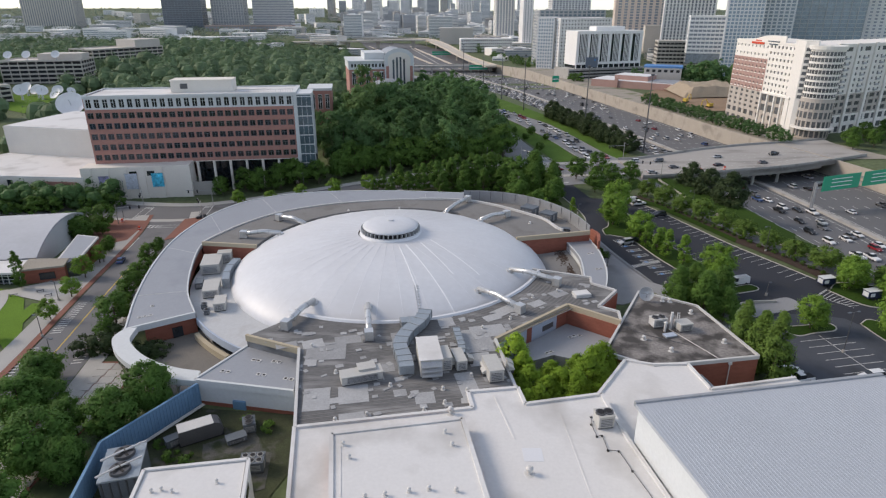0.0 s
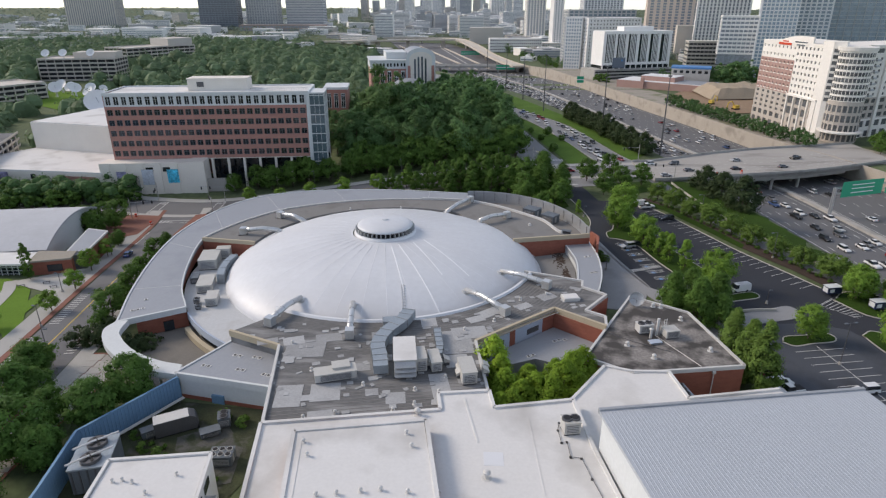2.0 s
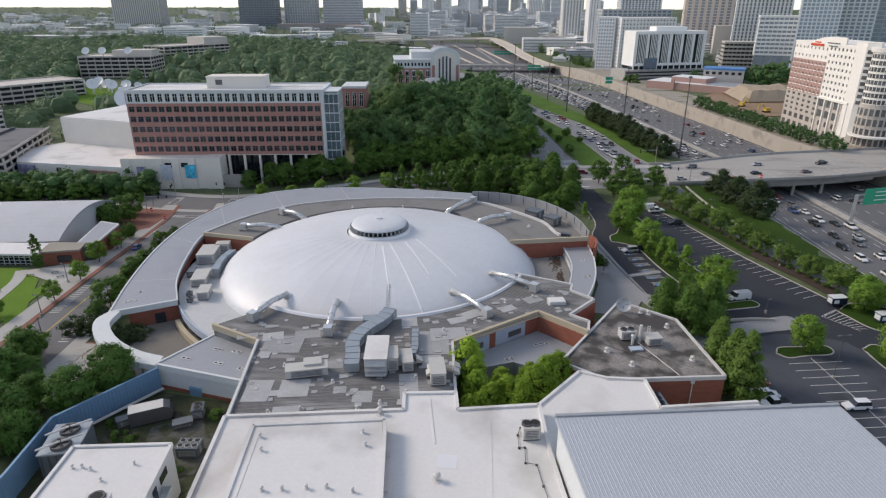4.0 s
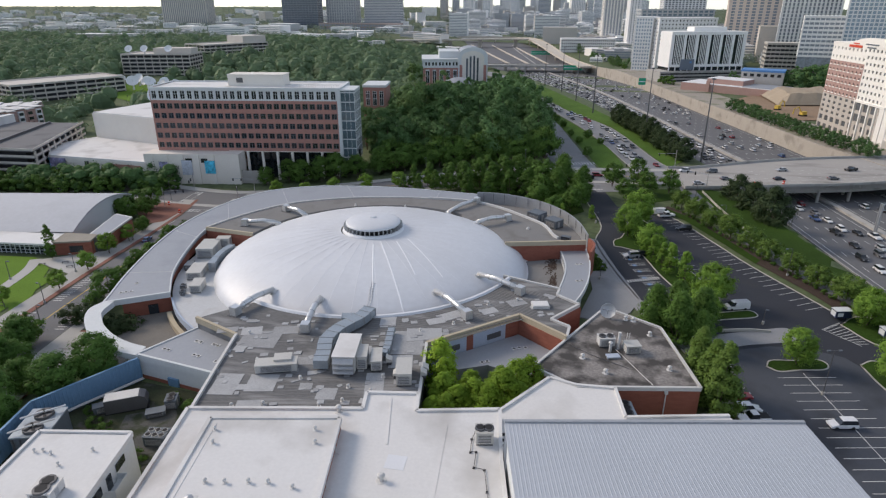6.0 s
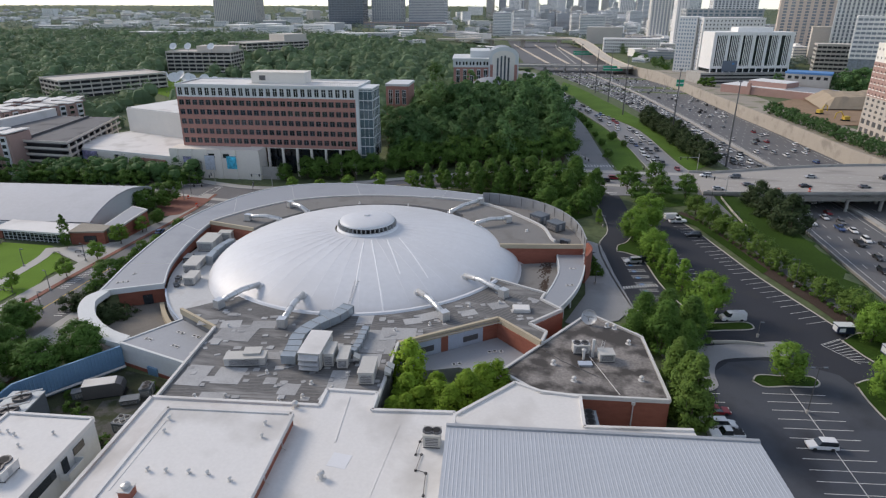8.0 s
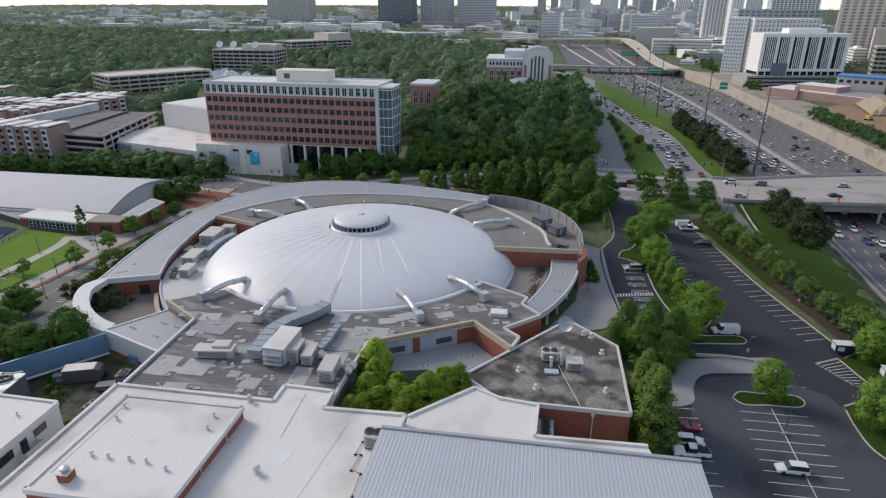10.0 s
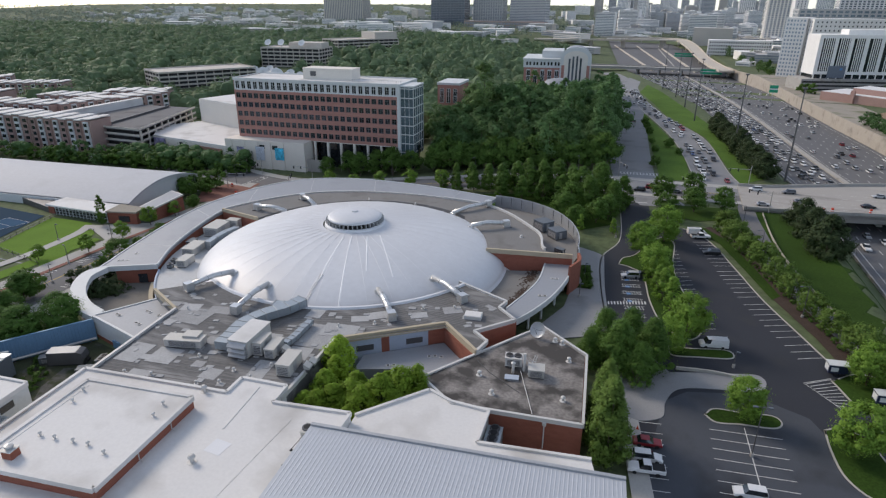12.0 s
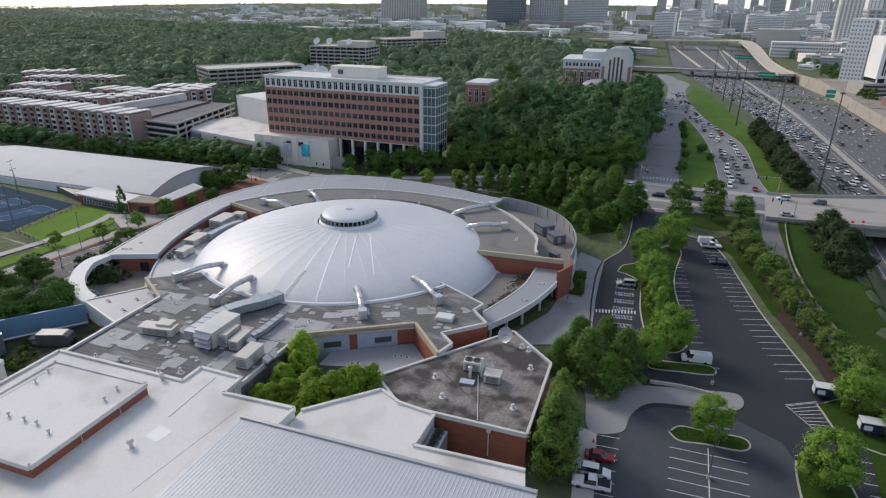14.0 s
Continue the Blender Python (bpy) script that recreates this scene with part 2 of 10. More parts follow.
# ---- building blocks ----
def thing(name, label, category, group="", kind="", at=(0, 0, 0)):
    ob = new(name)
    ob.location = at
    ob.empty_display_size = 0.5
    return tagged(ob, label, category, group, kind)


def mesh_of(bm, material, name="mesh", smooth=False):
    me = bpy.data.meshes.new(name)
    bm.normal_update()
    bm.to_mesh(me)
    bm.free()
    if material:
        for x in (material if isinstance(material, (list, tuple)) else (material,)):
            me.materials.append(x)
    if smooth:
        me.shade_smooth()
    return me


def part(name, bm, material, parent=None, label="", smooth=False, kind=""):
    """Links a bmesh (in its parent's own space) or finished mesh as one object under parent."""
    me = bm if isinstance(bm, bpy.types.Mesh) else mesh_of(bm, material, name, smooth)
    ob = new(name, me)
    if parent is not None:
        ob.parent = parent
    return tagged(ob, label, kind=kind)


def structure(name, bm, material, label, category, smooth=False):
    ob = new(name, bm if isinstance(bm, bpy.types.Mesh) else mesh_of(bm, material, name, smooth))
    return tagged(ob, label, category, kind="structure")


def B():
    return bmesh.new()


def box(bm, x0, x1, y0, y1, z0, z1, m=None):
    vs = [bm.verts.new(m @ Vector(p) if m else p) for p in
          ((x0, y0, z0), (x1, y0, z0), (x1, y1, z0), (x0, y1, z0), (x0, y0, z1), (x1, y0, z1), (x1, y1, z1), (x0, y1, z1))]
    for f in ((3, 2, 1, 0), (4, 5, 6, 7), (0, 1, 5, 4), (1, 2, 6, 5), (2, 3, 7, 6), (3, 0, 4, 7)):
        bm.faces.new([vs[i] for i in f])
    return bm


def area2(pts):
    return sum(a[0] * b[1] - b[0] * a[1] for a, b in zip(pts, [*pts[1:], pts[0]]))


def prism(bm, pts, z0, z1):
    """A solid on a plan outline; z0 and z1 are heights or functions of (x, y)."""
    if area2(pts) < 0:
        pts = list(reversed(pts))
    f0 = z0 if callable(z0) else (lambda x, y: z0)
    f1 = z1 if callable(z1) else (lambda x, y: z1)
    lo = [bm.verts.new((p[0], p[1], f0(p[0], p[1]))) for p in pts]
    hi = [bm.verts.new((p[0], p[1], f1(p[0], p[1]))) for p in pts]
    n = len(pts)
    for i in range(n):
        j = (i + 1) % n
        bm.faces.new((lo[i], lo[j], hi[j], hi[i]))
    t = bm.faces.new(hi)
    u = bm.faces.new(list(reversed(lo)))
    t.normal_update(), u.normal_update()
    bmesh.ops.triangulate(bm, faces=[t, u])
    return bm


def cyl(bm, x, y, z0, z1, r0, r1=None, n=12, m=None, cap=True):
    r1 = r0 if r1 is None else r1
    ring = []
    for z, r in ((z0, r0), (z1, r1)):
        ring.append([bm.verts.new((m or Matrix()) @ Vector((x + r * math.cos(2 * math.pi * i / n), y + r * math.sin(2 * math.pi * i / n), z))) for i in range(n)])
    for i in range(n):
        j = (i + 1) % n
        bm.faces.new((ring[0][i], ring[0][j], ring[1][j], ring[1][i]))
    if cap:
        bm.faces.new(ring[1])
        bm.faces.new(list(reversed(ring[0])))
    return bm


def tube(bm, pts, r, n=8):
    """A round pipe through points, with r one radius or a list."""
    pts = [Vector(p) for p in pts]
    rr = r if isinstance(r, (list, tuple)) else [r] * len(pts)
    rings = []
    for i, p in enumerate(pts):
        d = (pts[min(i + 1, len(pts) - 1)] - pts[max(i - 1, 0)]).normalized()
        u = d.cross(Vector((0, 0, 1)))
        u = u.normalized() if u.length > 1e-3 else Vector((1, 0, 0))
        v = u.cross(d)
        rings.append([bm.verts.new(p + rr[i] * (math.cos(2 * math.pi * k / n) * u + math.sin(2 * math.pi * k / n) * v)) for k in range(n)])
    for a, b in zip(rings, rings[1:]):
        for k in range(n):
            bm.faces.new((a[k], a[(k + 1) % n], b[(k + 1) % n], b[k]))
    bm.faces.new(list(reversed(rings[0])))
    bm.faces.new(rings[-1])
    return bm


def bar(bm, a, b, w, z0, z1, off=0.0):
    """A straight wall or beam of width w between two plan points, shifted to its left by off."""
    a, b = Vector(a[:2]), Vector(b[:2])
    d = (b - a).normalized()
    nrm = Vector((-d.y, d.x))
    p = [a + nrm * (off - w / 2), b + nrm * (off - w / 2), b + nrm * (off + w / 2), a + nrm * (off + w / 2)]
    return prism(bm, [tuple(q) for q in p], z0, z1)


def spline(ctrl, n=8):
    """A smooth line through plan points (Catmull-Rom), n steps a span."""
    c = [Vector(p) for p in ctrl]
    c = [2 * c[0] - c[1], *c, 2 * c[-1] - c[-2]]
    out = []
    for i in range(1, len(c) - 2):
        for k in range(n):
            t = k / n
            p = 0.5 * (2 * c[i] + (c[i + 1] - c[i - 1]) * t + (2 * c[i - 1] - 5 * c[i] + 4 * c[i + 1] - c[i + 2]) * t * t + (3 * c[i] - c[i - 1] - 3 * c[i + 1] + c[i + 2]) * t ** 3)
            out.append(tuple(p))
    out.append(tuple(c[-2]))
    return out


def offset_line(pts, d):
    """The line shifted to its left by d."""
    out = []
    for i, p in enumerate(pts):
        a, b = pts[max(i - 1, 0)], pts[min(i + 1, len(pts) - 1)]
        t = Vector((b[0] - a[0], b[1] - a[1])).normalized()
        out.append((p[0] - t.y * d, p[1] + t.x * d))
    return out


def strip(bm, left, right, z, thick=0.0):
    """A sheet between two lines with as many points; z a height or function; thick gives it a body below."""
    f = z if callable(z) else (lambda x, y: z)
    top = [[bm.verts.new((p[0], p[1], f(p[0], p[1]))) for p in ln] for ln in (left, right)]
    n = len(left)
    for i in range(n - 1):
        bm.faces.new((top[0][i], top[1][i], top[1][i + 1], top[0][i + 1]))
    if thick:
        low = [[bm.verts.new((p[0], p[1], f(p[0], p[1]) - thick)) for p in ln] for ln in (left, right)]
        for i in range(n - 1):
            bm.faces.new((low[0][i + 1], low[1][i + 1], low[1][i], low[0][i]))
            bm.faces.new((top[0][i], top[0][i + 1], low[0][i + 1], low[0][i]))
            bm.faces.new((top[1][i + 1], top[1][i], low[1][i], low[1][i + 1]))
        for i in (0, n - 1):
            bm.faces.new((top[0][i], low[0][i], low[1][i], top[1][i]))
    bmesh.ops.recalc_face_normals(bm, faces=bm.faces)
    return bm


def wall_line(bm, pts, w, z0, z1):
    """A wall of width w along a line."""
    f0 = z0 if callable(z0) else (lambda x, y: z0)
    f1 = z1 if callable(z1) else (lambda x, y: z1)
    a, b = offset_line(pts, w / 2), offset_line(pts, -w / 2)
    rows = [[bm.verts.new((p[0], p[1], f(p[0], p[1]))) for p in ln] for ln, f in ((a, f0), (a, f1), (b, f1), (b, f0))]
    for i in range(len(pts) - 1):
        for r in range(4):
            q, s = rows[r], rows[(r + 1) % 4]
            bm.faces.new((q[i], q[i + 1], s[i + 1], s[i]))
    for i in (0, len(pts) - 1):
        bm.faces.new([rows[r][i] for r in range(4)])
    bmesh.ops.recalc_face_normals(bm, faces=bm.faces)
    return bm


def rings_lathe(bm, cx, cy, prof, n=64, a0=0.0, a1=360.0):
    """A surface of revolution from (radius, height) pairs between two angles."""
    full = abs(a1 - a0) >= 359.9
    cols = n if full else n + 1
    grid = []
    for r, z in prof:
        grid.append([bm.verts.new((cx + r * math.cos(radians(a0 + (a1 - a0) * i / n)), cy + r * math.sin(radians(a0 + (a1 - a0) * i / n)), z)) for i in range(cols)])
    for g, h2 in zip(grid, grid[1:]):
        for i in range(n):
            j = (i + 1) % cols
            bm.faces.new((g[i], g[j], h2[j], h2[i]))
    bmesh.ops.recalc_face_normals(bm, faces=bm.faces)
    return bm


# ---- terrain ----
def ss(a, b, x):
    u = min(1.0, max(0.0, (x - a) / (b - a)))
    return u * u * (3 - 2 * u)


def interp(tab, y):
    if y <= tab[0][0]:
        return tab[0][1]
    for (y0, v0), (y1, v1) in zip(tab, tab[1:]):
        if y <= y1:
            return v0 + (v1 - v0) * (y - y0) / (y1 - y0)
    (y0, v0), (y1, v1) = tab[-2:]
    return v1 + (v1 - v0) / (y1 - y0) * (y - y1)


HW_LEFT = [(-600, 135), (150, 127), (200, 121), (300, 110), (369, 95), (521, 65), (570, 49), (660, 23), (768, -8), (860, -30), (960, -52), (1100, -92), (1500, -175)]
HW_MID = [(-600, 172), (150, 154), (236, 147), (269, 143), (325, 130), (375, 120), (420, 112.5), (498, 100), (590, 84), (720, 58), (874, 36), (1000, 8), (1500, -75)]
HW_RIGHT = [(-600, 215), (250, 190), (300, 180), (344, 167), (445, 152), (500, 143), (616, 127), (700, 117), (815, 102), (930, 84), (1000, 72), (1500, 0)]


def land(x, y):
    """Height of the natural ground, without the sunken highway."""
    z = -9.5 * ss(30, -105, x) * ss(90, 245, y)
    z += 4.0 * ss(275, 330, y) * ss(560, 420, y) * ss(25, -20, x) * ss(-110, -50, x)
    z -= 8.0 * ss(300, 900, y) * ss(-400, 0, x)
    z += 8.0 * ss(-150, -420, x) * ss(300, 700, y)
    z -= 8.0 * ss(780, 985, y) * ss(-600, -150, x) * ss(420, 240, x)
    z += 45 * ss(2600, 4300, y) + 5 * ss(700, 1500, y) * ss(-300, -900, x)
    return z


def highway_z(y):
    return -7.0 - 9.0 * ss(260, 900, y) - 10.0 * ss(650, 980, y) + 14 * ss(1300, 2600, y)


def ground_z(x, y):
    l, r = interp(HW_LEFT, y), interp(HW_RIGHT, y)
    if x > r + 1:
        return land(x, y)
    lo = highway_z(y)
    if x >= l:
        return lo
    return lo + (land(x, y) - lo) * ss(l, l - 11, x)


def build_ground():
    ys = [-700, -300, -120, -40] + [i * 6.0 for i in range(0, 62)] + [372 + 12 * i for i in range(1, 40)] + [860 + 60 * i for i in range(1, 20)] + [2200, 2600, 3000, 3500, 4000, 4500, 4900]
    left = [-4800, -3500, -2400, -1700, -1200, -900, -700, -560, -460, -400, -340] + [-300 + 8 * i for i in range(0, 38)]
    grid, me = [], B()
    for y in ys:
        l, r = interp(HW_LEFT, y), interp(HW_RIGHT, y)
        k0 = l - 11
        row = [x if x < -300 else -300 + (x + 300) * (k0 + 300) / 304.0 for x in left]
        row += [k0 + 11 * i / 5 for i in range(0, 5)] + [l, (2 * l + r) / 3, (l + 2 * r) / 3, r + 0.5, r + 1.3]
        row += [r + d for d in (8, 20, 40, 70, 110, 160, 230, 330, 480, 700, 1000, 1500, 2300, 3400, 4700)]
        grid.append([me.verts.new((x, y, ground_z(x, y) - 0.05)) for x in row])
    for a, b in zip(grid, grid[1:]):
        for i in range(len(a) - 1):
            me.faces.new((a[i], a[i + 1], b[i + 1], b[i]))
    structure("ground", me, M_EARTH, "dark green ground cover and earth rolling to the horizon", "ground", smooth=True)


build_ground()


def ribbon(name, line, w, material, label, category, dz=0.03, zf=None, thick=0.0):
    zf = zf or land
    bm = B()
    strip(bm, offset_line(line, w / 2), offset_line(line, -w / 2), lambda x, y: zf(x, y) + dz, thick)
    return structure(name, bm, material, label, category)


def patch(name, pts, material, label, category, dz=0.03, zf=None):
    """A level or draped area on the ground, cut in a fine grid where the ground is not flat."""
    zf = zf or land
    bm = B()
    if area2(pts) < 0:
        pts = list(reversed(pts))
    f = bm.faces.new([bm.verts.new((*p[:2], 0)) for p in pts])
    f.normal_update()
    bmesh.ops.triangulate(bm, faces=[f])
    for _ in range(3):
        long = [e for e in bm.edges if e.calc_length() > 9]
        if not long:
            break
        bmesh.ops.subdivide_edges(bm, edges=long, cuts=1)
        bmesh.ops.triangulate(bm, faces=bm.faces)
    for v in bm.verts:
        v.co.z = zf(v.co.x, v.co.y) + dz
    return structure(name, bm, material, label, category)


def kerb_loop(name, pts, label, closed=True, w=0.3, h=0.16, zf=None):
    zf = zf or land
    ln = list(pts) + ([pts[0], pts[1]] if closed else [])
    bm = B()
    wall_line(bm, ln, w, lambda x, y: zf(x, y) - 0.1, lambda x, y: zf(x, y) + h)
    return structure(name, bm, M_KERB, label, "kerb")

# ---- roads, lots and paving ----
ys_hw = [-600, -200, 0, 80, 130, 170, 200, 230, 260, 290, 320, 350, 380, 420, 460, 500, 540, 580, 620, 680, 740, 800, 860, 930, 1000, 1150, 1300, 1500]
for side, (ta, da), (tb, db) in (("near", (HW_LEFT, 0.8), (HW_MID, -1.2)), ("far", (HW_MID, 1.2), (HW_RIGHT, -0.2))):
    bm = B()
    strip(bm, [(interp(ta, y) + da, y) for y in ys_hw], [(interp(tb, y) + db, y) for y in ys_hw], lambda x, y: highway_z(y) + 0.05)
    structure("road_highway_" + side, bm, M_HIGHWAY, "wide pale grey concrete highway carriageway with worn lanes", "road")
bm = B()
wall_line(bm, [(interp(HW_MID, y), y) for y in ys_hw], 2.4, lambda x, y: highway_z(y) - 0.1, lambda x, y: highway_z(y) + 0.9)
structure("trim_median_barrier", bm, M_CONCRETE, "long concrete median barrier between the carriageways", "barrier")
bm = B()
wall_line(bm, [(interp(HW_LEFT, y) + 0.3, y) for y in ys_hw if y < 1000], 0.5, lambda x, y: highway_z(y) - 0.1, lambda x, y: highway_z(y) + 0.85)
structure("trim_roadside_barrier", bm, M_CONCRETE, "low concrete barrier along the highway edge", "barrier")
bm = B()
wall_line(bm, [(interp(HW_RIGHT, y) + 0.5, y) for y in ys_hw if y < 1001], 0.9, lambda x, y: highway_z(y) - 0.3, lambda x, y: land(x, y) + 0.9)
M_RETAIN = mat("retaining_concrete", (0.40, 0.355, 0.30), 0.9, var=0.12, scale=0.15, fine=3, bump=0.2, stain=(0.28, 0.25, 0.21), stain_scale=0.12)
structure("wall_retaining", bm, M_RETAIN, "tall tan concrete retaining wall beside the highway", "retaining wall")


def lane_marks(name, ta, tb, da, db, lanes, y0, y1, dash=3.5, gap=9.0):
    bm = B()
    for k in range(1, lanes):
        y = y0
        while y < y1:
            f = k / lanes
            q = []
            for yy in (y, y + dash):
                a, b = interp(ta, yy) + da, interp(tb, yy) + db
                q.append((a + (b - a) * f, yy, highway_z(yy) + 0.075))
            w = 0.11
            vs = [bm.verts.new(p) for p in ((q[0][0] - w, *q[0][1:]), (q[0][0] + w, *q[0][1:]), (q[1][0] + w, *q[1][1:]), (q[1][0] - w, *q[1][1:]))]
            bm.faces.new(vs)
            y += dash + gap
    for k in (0.02, 0.98):
        ln = [y0 + 15 * i for i in range(int((y1 - y0) / 15))]
        pts = []
        for yy in ln:
            a, b = interp(ta, yy) + da, interp(tb, yy) + db
            pts.append((a + (b - a) * k, yy))
        strip(bm, offset_line(pts, 0.1), offset_line(pts, -0.1), lambda x, y: highway_z(y) + 0.075)
    ob = structure(name, bm, M_LINE, "white lane lines on the highway", "road marking")
    ob["kind"] = "stuff"


lane_marks("lane_lines_near", HW_LEFT, HW_MID, 3, -3, 7, 130, 860)
lane_marks("lane_lines_far", HW_MID, HW_RIGHT, 3, -2, 8, 130, 860)

TENTH = spline([(-330, 262), (-220, 250), (-150, 238), (-105, 232), (-64, 243), (-18, 253), (31, 263), (62, 266), (95, 271)], 6)
FOWLER = spline([(-54, -120), (-69, 30), (-76.6, 80), (-81.6, 115), (-90, 155), (-101, 205), (-108, 231)], 8)
ribbon("road_cross_street", TENTH, 17, M_ROAD, "grey asphalt cross street behind the arena", "road", 0.04)
ribbon("road_side_street", FOWLER, 13.5, M_ROAD, "grey asphalt side street with crosswalks", "road", 0.06)
ribbon("pavement_street_west", offset_line(FOWLER, 10.6), 4.2, M_PAVER, "pale concrete pavement along the side street", "pavement", 0.18, thick=0.3)
ribbon("pavement_street_east", offset_line(FOWLER, -8.6), 3.2, M_PAVER, "pale concrete pavement along the side street", "pavement", 0.18, thick=0.3)
ribbon("pavement_brick_verge", offset_line(FOWLER, 7.7), 1.5, M_BRICKPAVE, "dark red brick verge beside the pavement", "pavement", 0.2)
ribbon("pavement_cross_north", offset_line(TENTH, 11.0), 4.5, M_PAVER, "pale concrete pavement along the cross street", "pavement", 0.18, thick=0.3)
ribbon("pavement_cross_south", offset_line(TENTH, -10.6), 3.5, M_PAVER, "pale concrete pavement along the cross street", "pavement", 0.18, thick=0.3)
patch("pavement_brick_corner_west", [(-127, 222), (-113, 221), (-109, 196), (-114, 190), (-127, 206)], M_BRICKPAVE, "red brick paved street corner", "pavement", 0.22)
patch("pavement_brick_corner_east", [(-100, 223), (-82, 232), (-76, 222), (-96, 195)], M_BRICKPAVE, "red brick paved street corner", "pavement", 0.22)
WILL_L = spline([(50, 240), (36, 269), (21, 345), (1, 501), (-31, 695), (-90, 900)], 6)
WILL_R = spline([(66, 244), (52, 277), (39, 354), (18, 501), (-16, 695), (-72, 905)], 6)
bm = strip(B(), WILL_L, WILL_R, lambda x, y: land(x, y) + 0.08)
structure("road_access", bm, M_RAMP, "pale grey access road climbing beside the woods", "road")
RAMP_L = spline([(68, 268), (65, 291), (48, 377), (12, 504), (-14, 640), (-30, 760)], 6)
RAMP_R = spline([(92, 268), (80, 297), (65, 379), (38, 450), (4, 582), (-10, 700)], 6)
bm = strip(B(), RAMP_L, RAMP_R, lambda x, y: land(x, y) + 0.12)
structure("road_exit_ramp", bm, M_RAMP, "grey exit ramp full of queued cars", "road")
kerb_loop("kerb_ramp_left", RAMP_L[2:-8], "pale concrete kerb along the exit ramp", False)
kerb_loop("kerb_ramp_right", RAMP_R[2:-8], "pale concrete kerb along the exit ramp", False)
patch("ground_grass_island", [(53, 278), (64, 284), (60, 320), (46, 379), (24, 455), (21, 455), (40, 354)], M_VERGE, "narrow grass island between two roads", "grass", 0.12)
patch("ground_grass_slope", [(83, 285), (93, 300), (86, 350), (68, 420), (52, 480), (20, 600), (2, 660), (4, 590), (38, 455), (66, 381)], M_VERGE, "grass strip beside the exit ramp", "grass", 0.1, zf=ground_z)
patch("ground_verge_south", [(58, 245), (94, 252), (110, 232), (116, 190), (121, 150), (125, 110), (108, 110), (104, 165), (96, 195), (90, 225), (86, 240), (70, 230), (62, 232)], M_GRASS, "grass verge and slope above the highway", "grass", 0.1, zf=ground_z)
ribbon("road_service", spline([(86, 268), (85, 250), (88, 225), (92, 200), (99, 175), (108, 152), (118, 128), (122, 80)], 6), 5.5, M_ROAD, "narrow grey service road behind the parking lot trees", "road", 0.14)

# parking lot
LOT = [(45, 245), (41, 246), (46, 222), (49, 200), (46.5, 185), (50, 165), (55, 146), (62, 136), (66, 128), (65, 112), (70, 95), (76, 60), (150, 60), (132, 100), (113, 128), (104, 140), (96, 156), (88, 174), (82, 191), (75, 210), (69, 219), (62, 221), (56, 222), (52, 246)]
patch("road_parking_lot", LOT, M_ASPHALT, "dark asphalt parking lot with painted bays", "parking lot", 0.04)
kerb_loop("kerb_lot_east", spline([(62, 221), (69, 219), (75, 210), (82, 191), (88, 174), (96, 156), (99.5, 148)], 4), "pale concrete kerb along the lot", False)
kerb_loop("kerb_lot_west", spline([(41, 246), (46, 222), (49, 200), (46.5, 185), (50, 165), (55, 146)], 4), "pale concrete kerb along the drop-off lane", False)
patch("ground_mulch_bed", [(70.5, 221), (77, 212), (84, 193), (90, 176), (98, 158), (101, 149), (105, 150), (101, 163), (94, 180), (88, 197), (80, 217), (74, 226)], M_MULCH, "brown mulch bed under the row of trees", "planting bed", 0.16)
patch("ground_verge_strip", [(70, 220), (77, 211), (84, 192), (90, 175), (92, 178), (86, 196), (79, 215), (72, 224)], M_GRASS, "grass strip along the lot kerb", "grass", 0.19)
bm = B()


patch("road_lot_worn", [(69.6, 112), (70.2, 121), (73.5, 125.5), (80, 128), (87, 128.6), (94, 126), (98, 118), (103, 108), (111, 92), (112, 82), (74, 80), (69, 100)], M_LOTWORN, "worn grey asphalt in front of the lot islands", "parking lot", 0.052)


def stall(bm, a, b, w=0.12, zf=None):
    zf = zf or land
    a, b = Vector(a), Vector(b)
    d = (b - a).normalized()
    q = Vector((-d.y, d.x)) * w / 2
    vs = [bm.verts.new((p.x, p.y, zf(p.x, p.y) + 0.065)) for p in (a - q, b - q, b + q, a + q)]
    bm.faces.new(vs)


def stall_row(bm, a, b, pitch, vec):
    a, b = Vector(a), Vector(b)
    n = int((b - a).length / pitch)
    for i in range(n + 1):
        p = a + (b - a).normalized() * pitch * i
        stall(bm, p, p + Vector(vec))


stall_row(bm, (74.8, 211), (81.6, 191.7), 2.6, (-4.9, -2.0))
stall_row(bm, (82, 190.5), (88, 173.8), 2.6, (-5.0, -2.5))
stall_row(bm, (88.6, 172), (96, 155.8), 2.6, (-5.1, -2.7))
stall_row(bm, (96.5, 154.8), (99, 149.5), 2.6, (-5.1, -2.8))
stall_row(bm, (61.2, 196.5), (73.6, 149.5), 2.6, (4.6, 2.4))
stall_row(bm, (77.9, 115.6), (82.2, 84), 2.55, (11.4, 2.2))
stall_row(bm, (64.8, 112.2), (69.6, 86), 2.75, (5.4, 1.3))
stall_row(bm, (104, 127), (112, 95), 2.62, (6, 1.5))
stall(bm, (83.4, 118.4), (88.6, 84), 0.14)
for i in range(9):
    stall(bm, (94.5 + 0.55 * i, 138 - 0.7 * i), (99 + 0.3 * i, 141.6 - 1.1 * i), 0.13)
stall(bm, (94, 138), (99, 142)), stall(bm, (94, 138), (99.5, 131.6))
structure("trim_bay_lines", bm, M_LINE, "white painted parking bay lines", "road marking")["kind"] = "stuff"
bm, bb = B(), B()
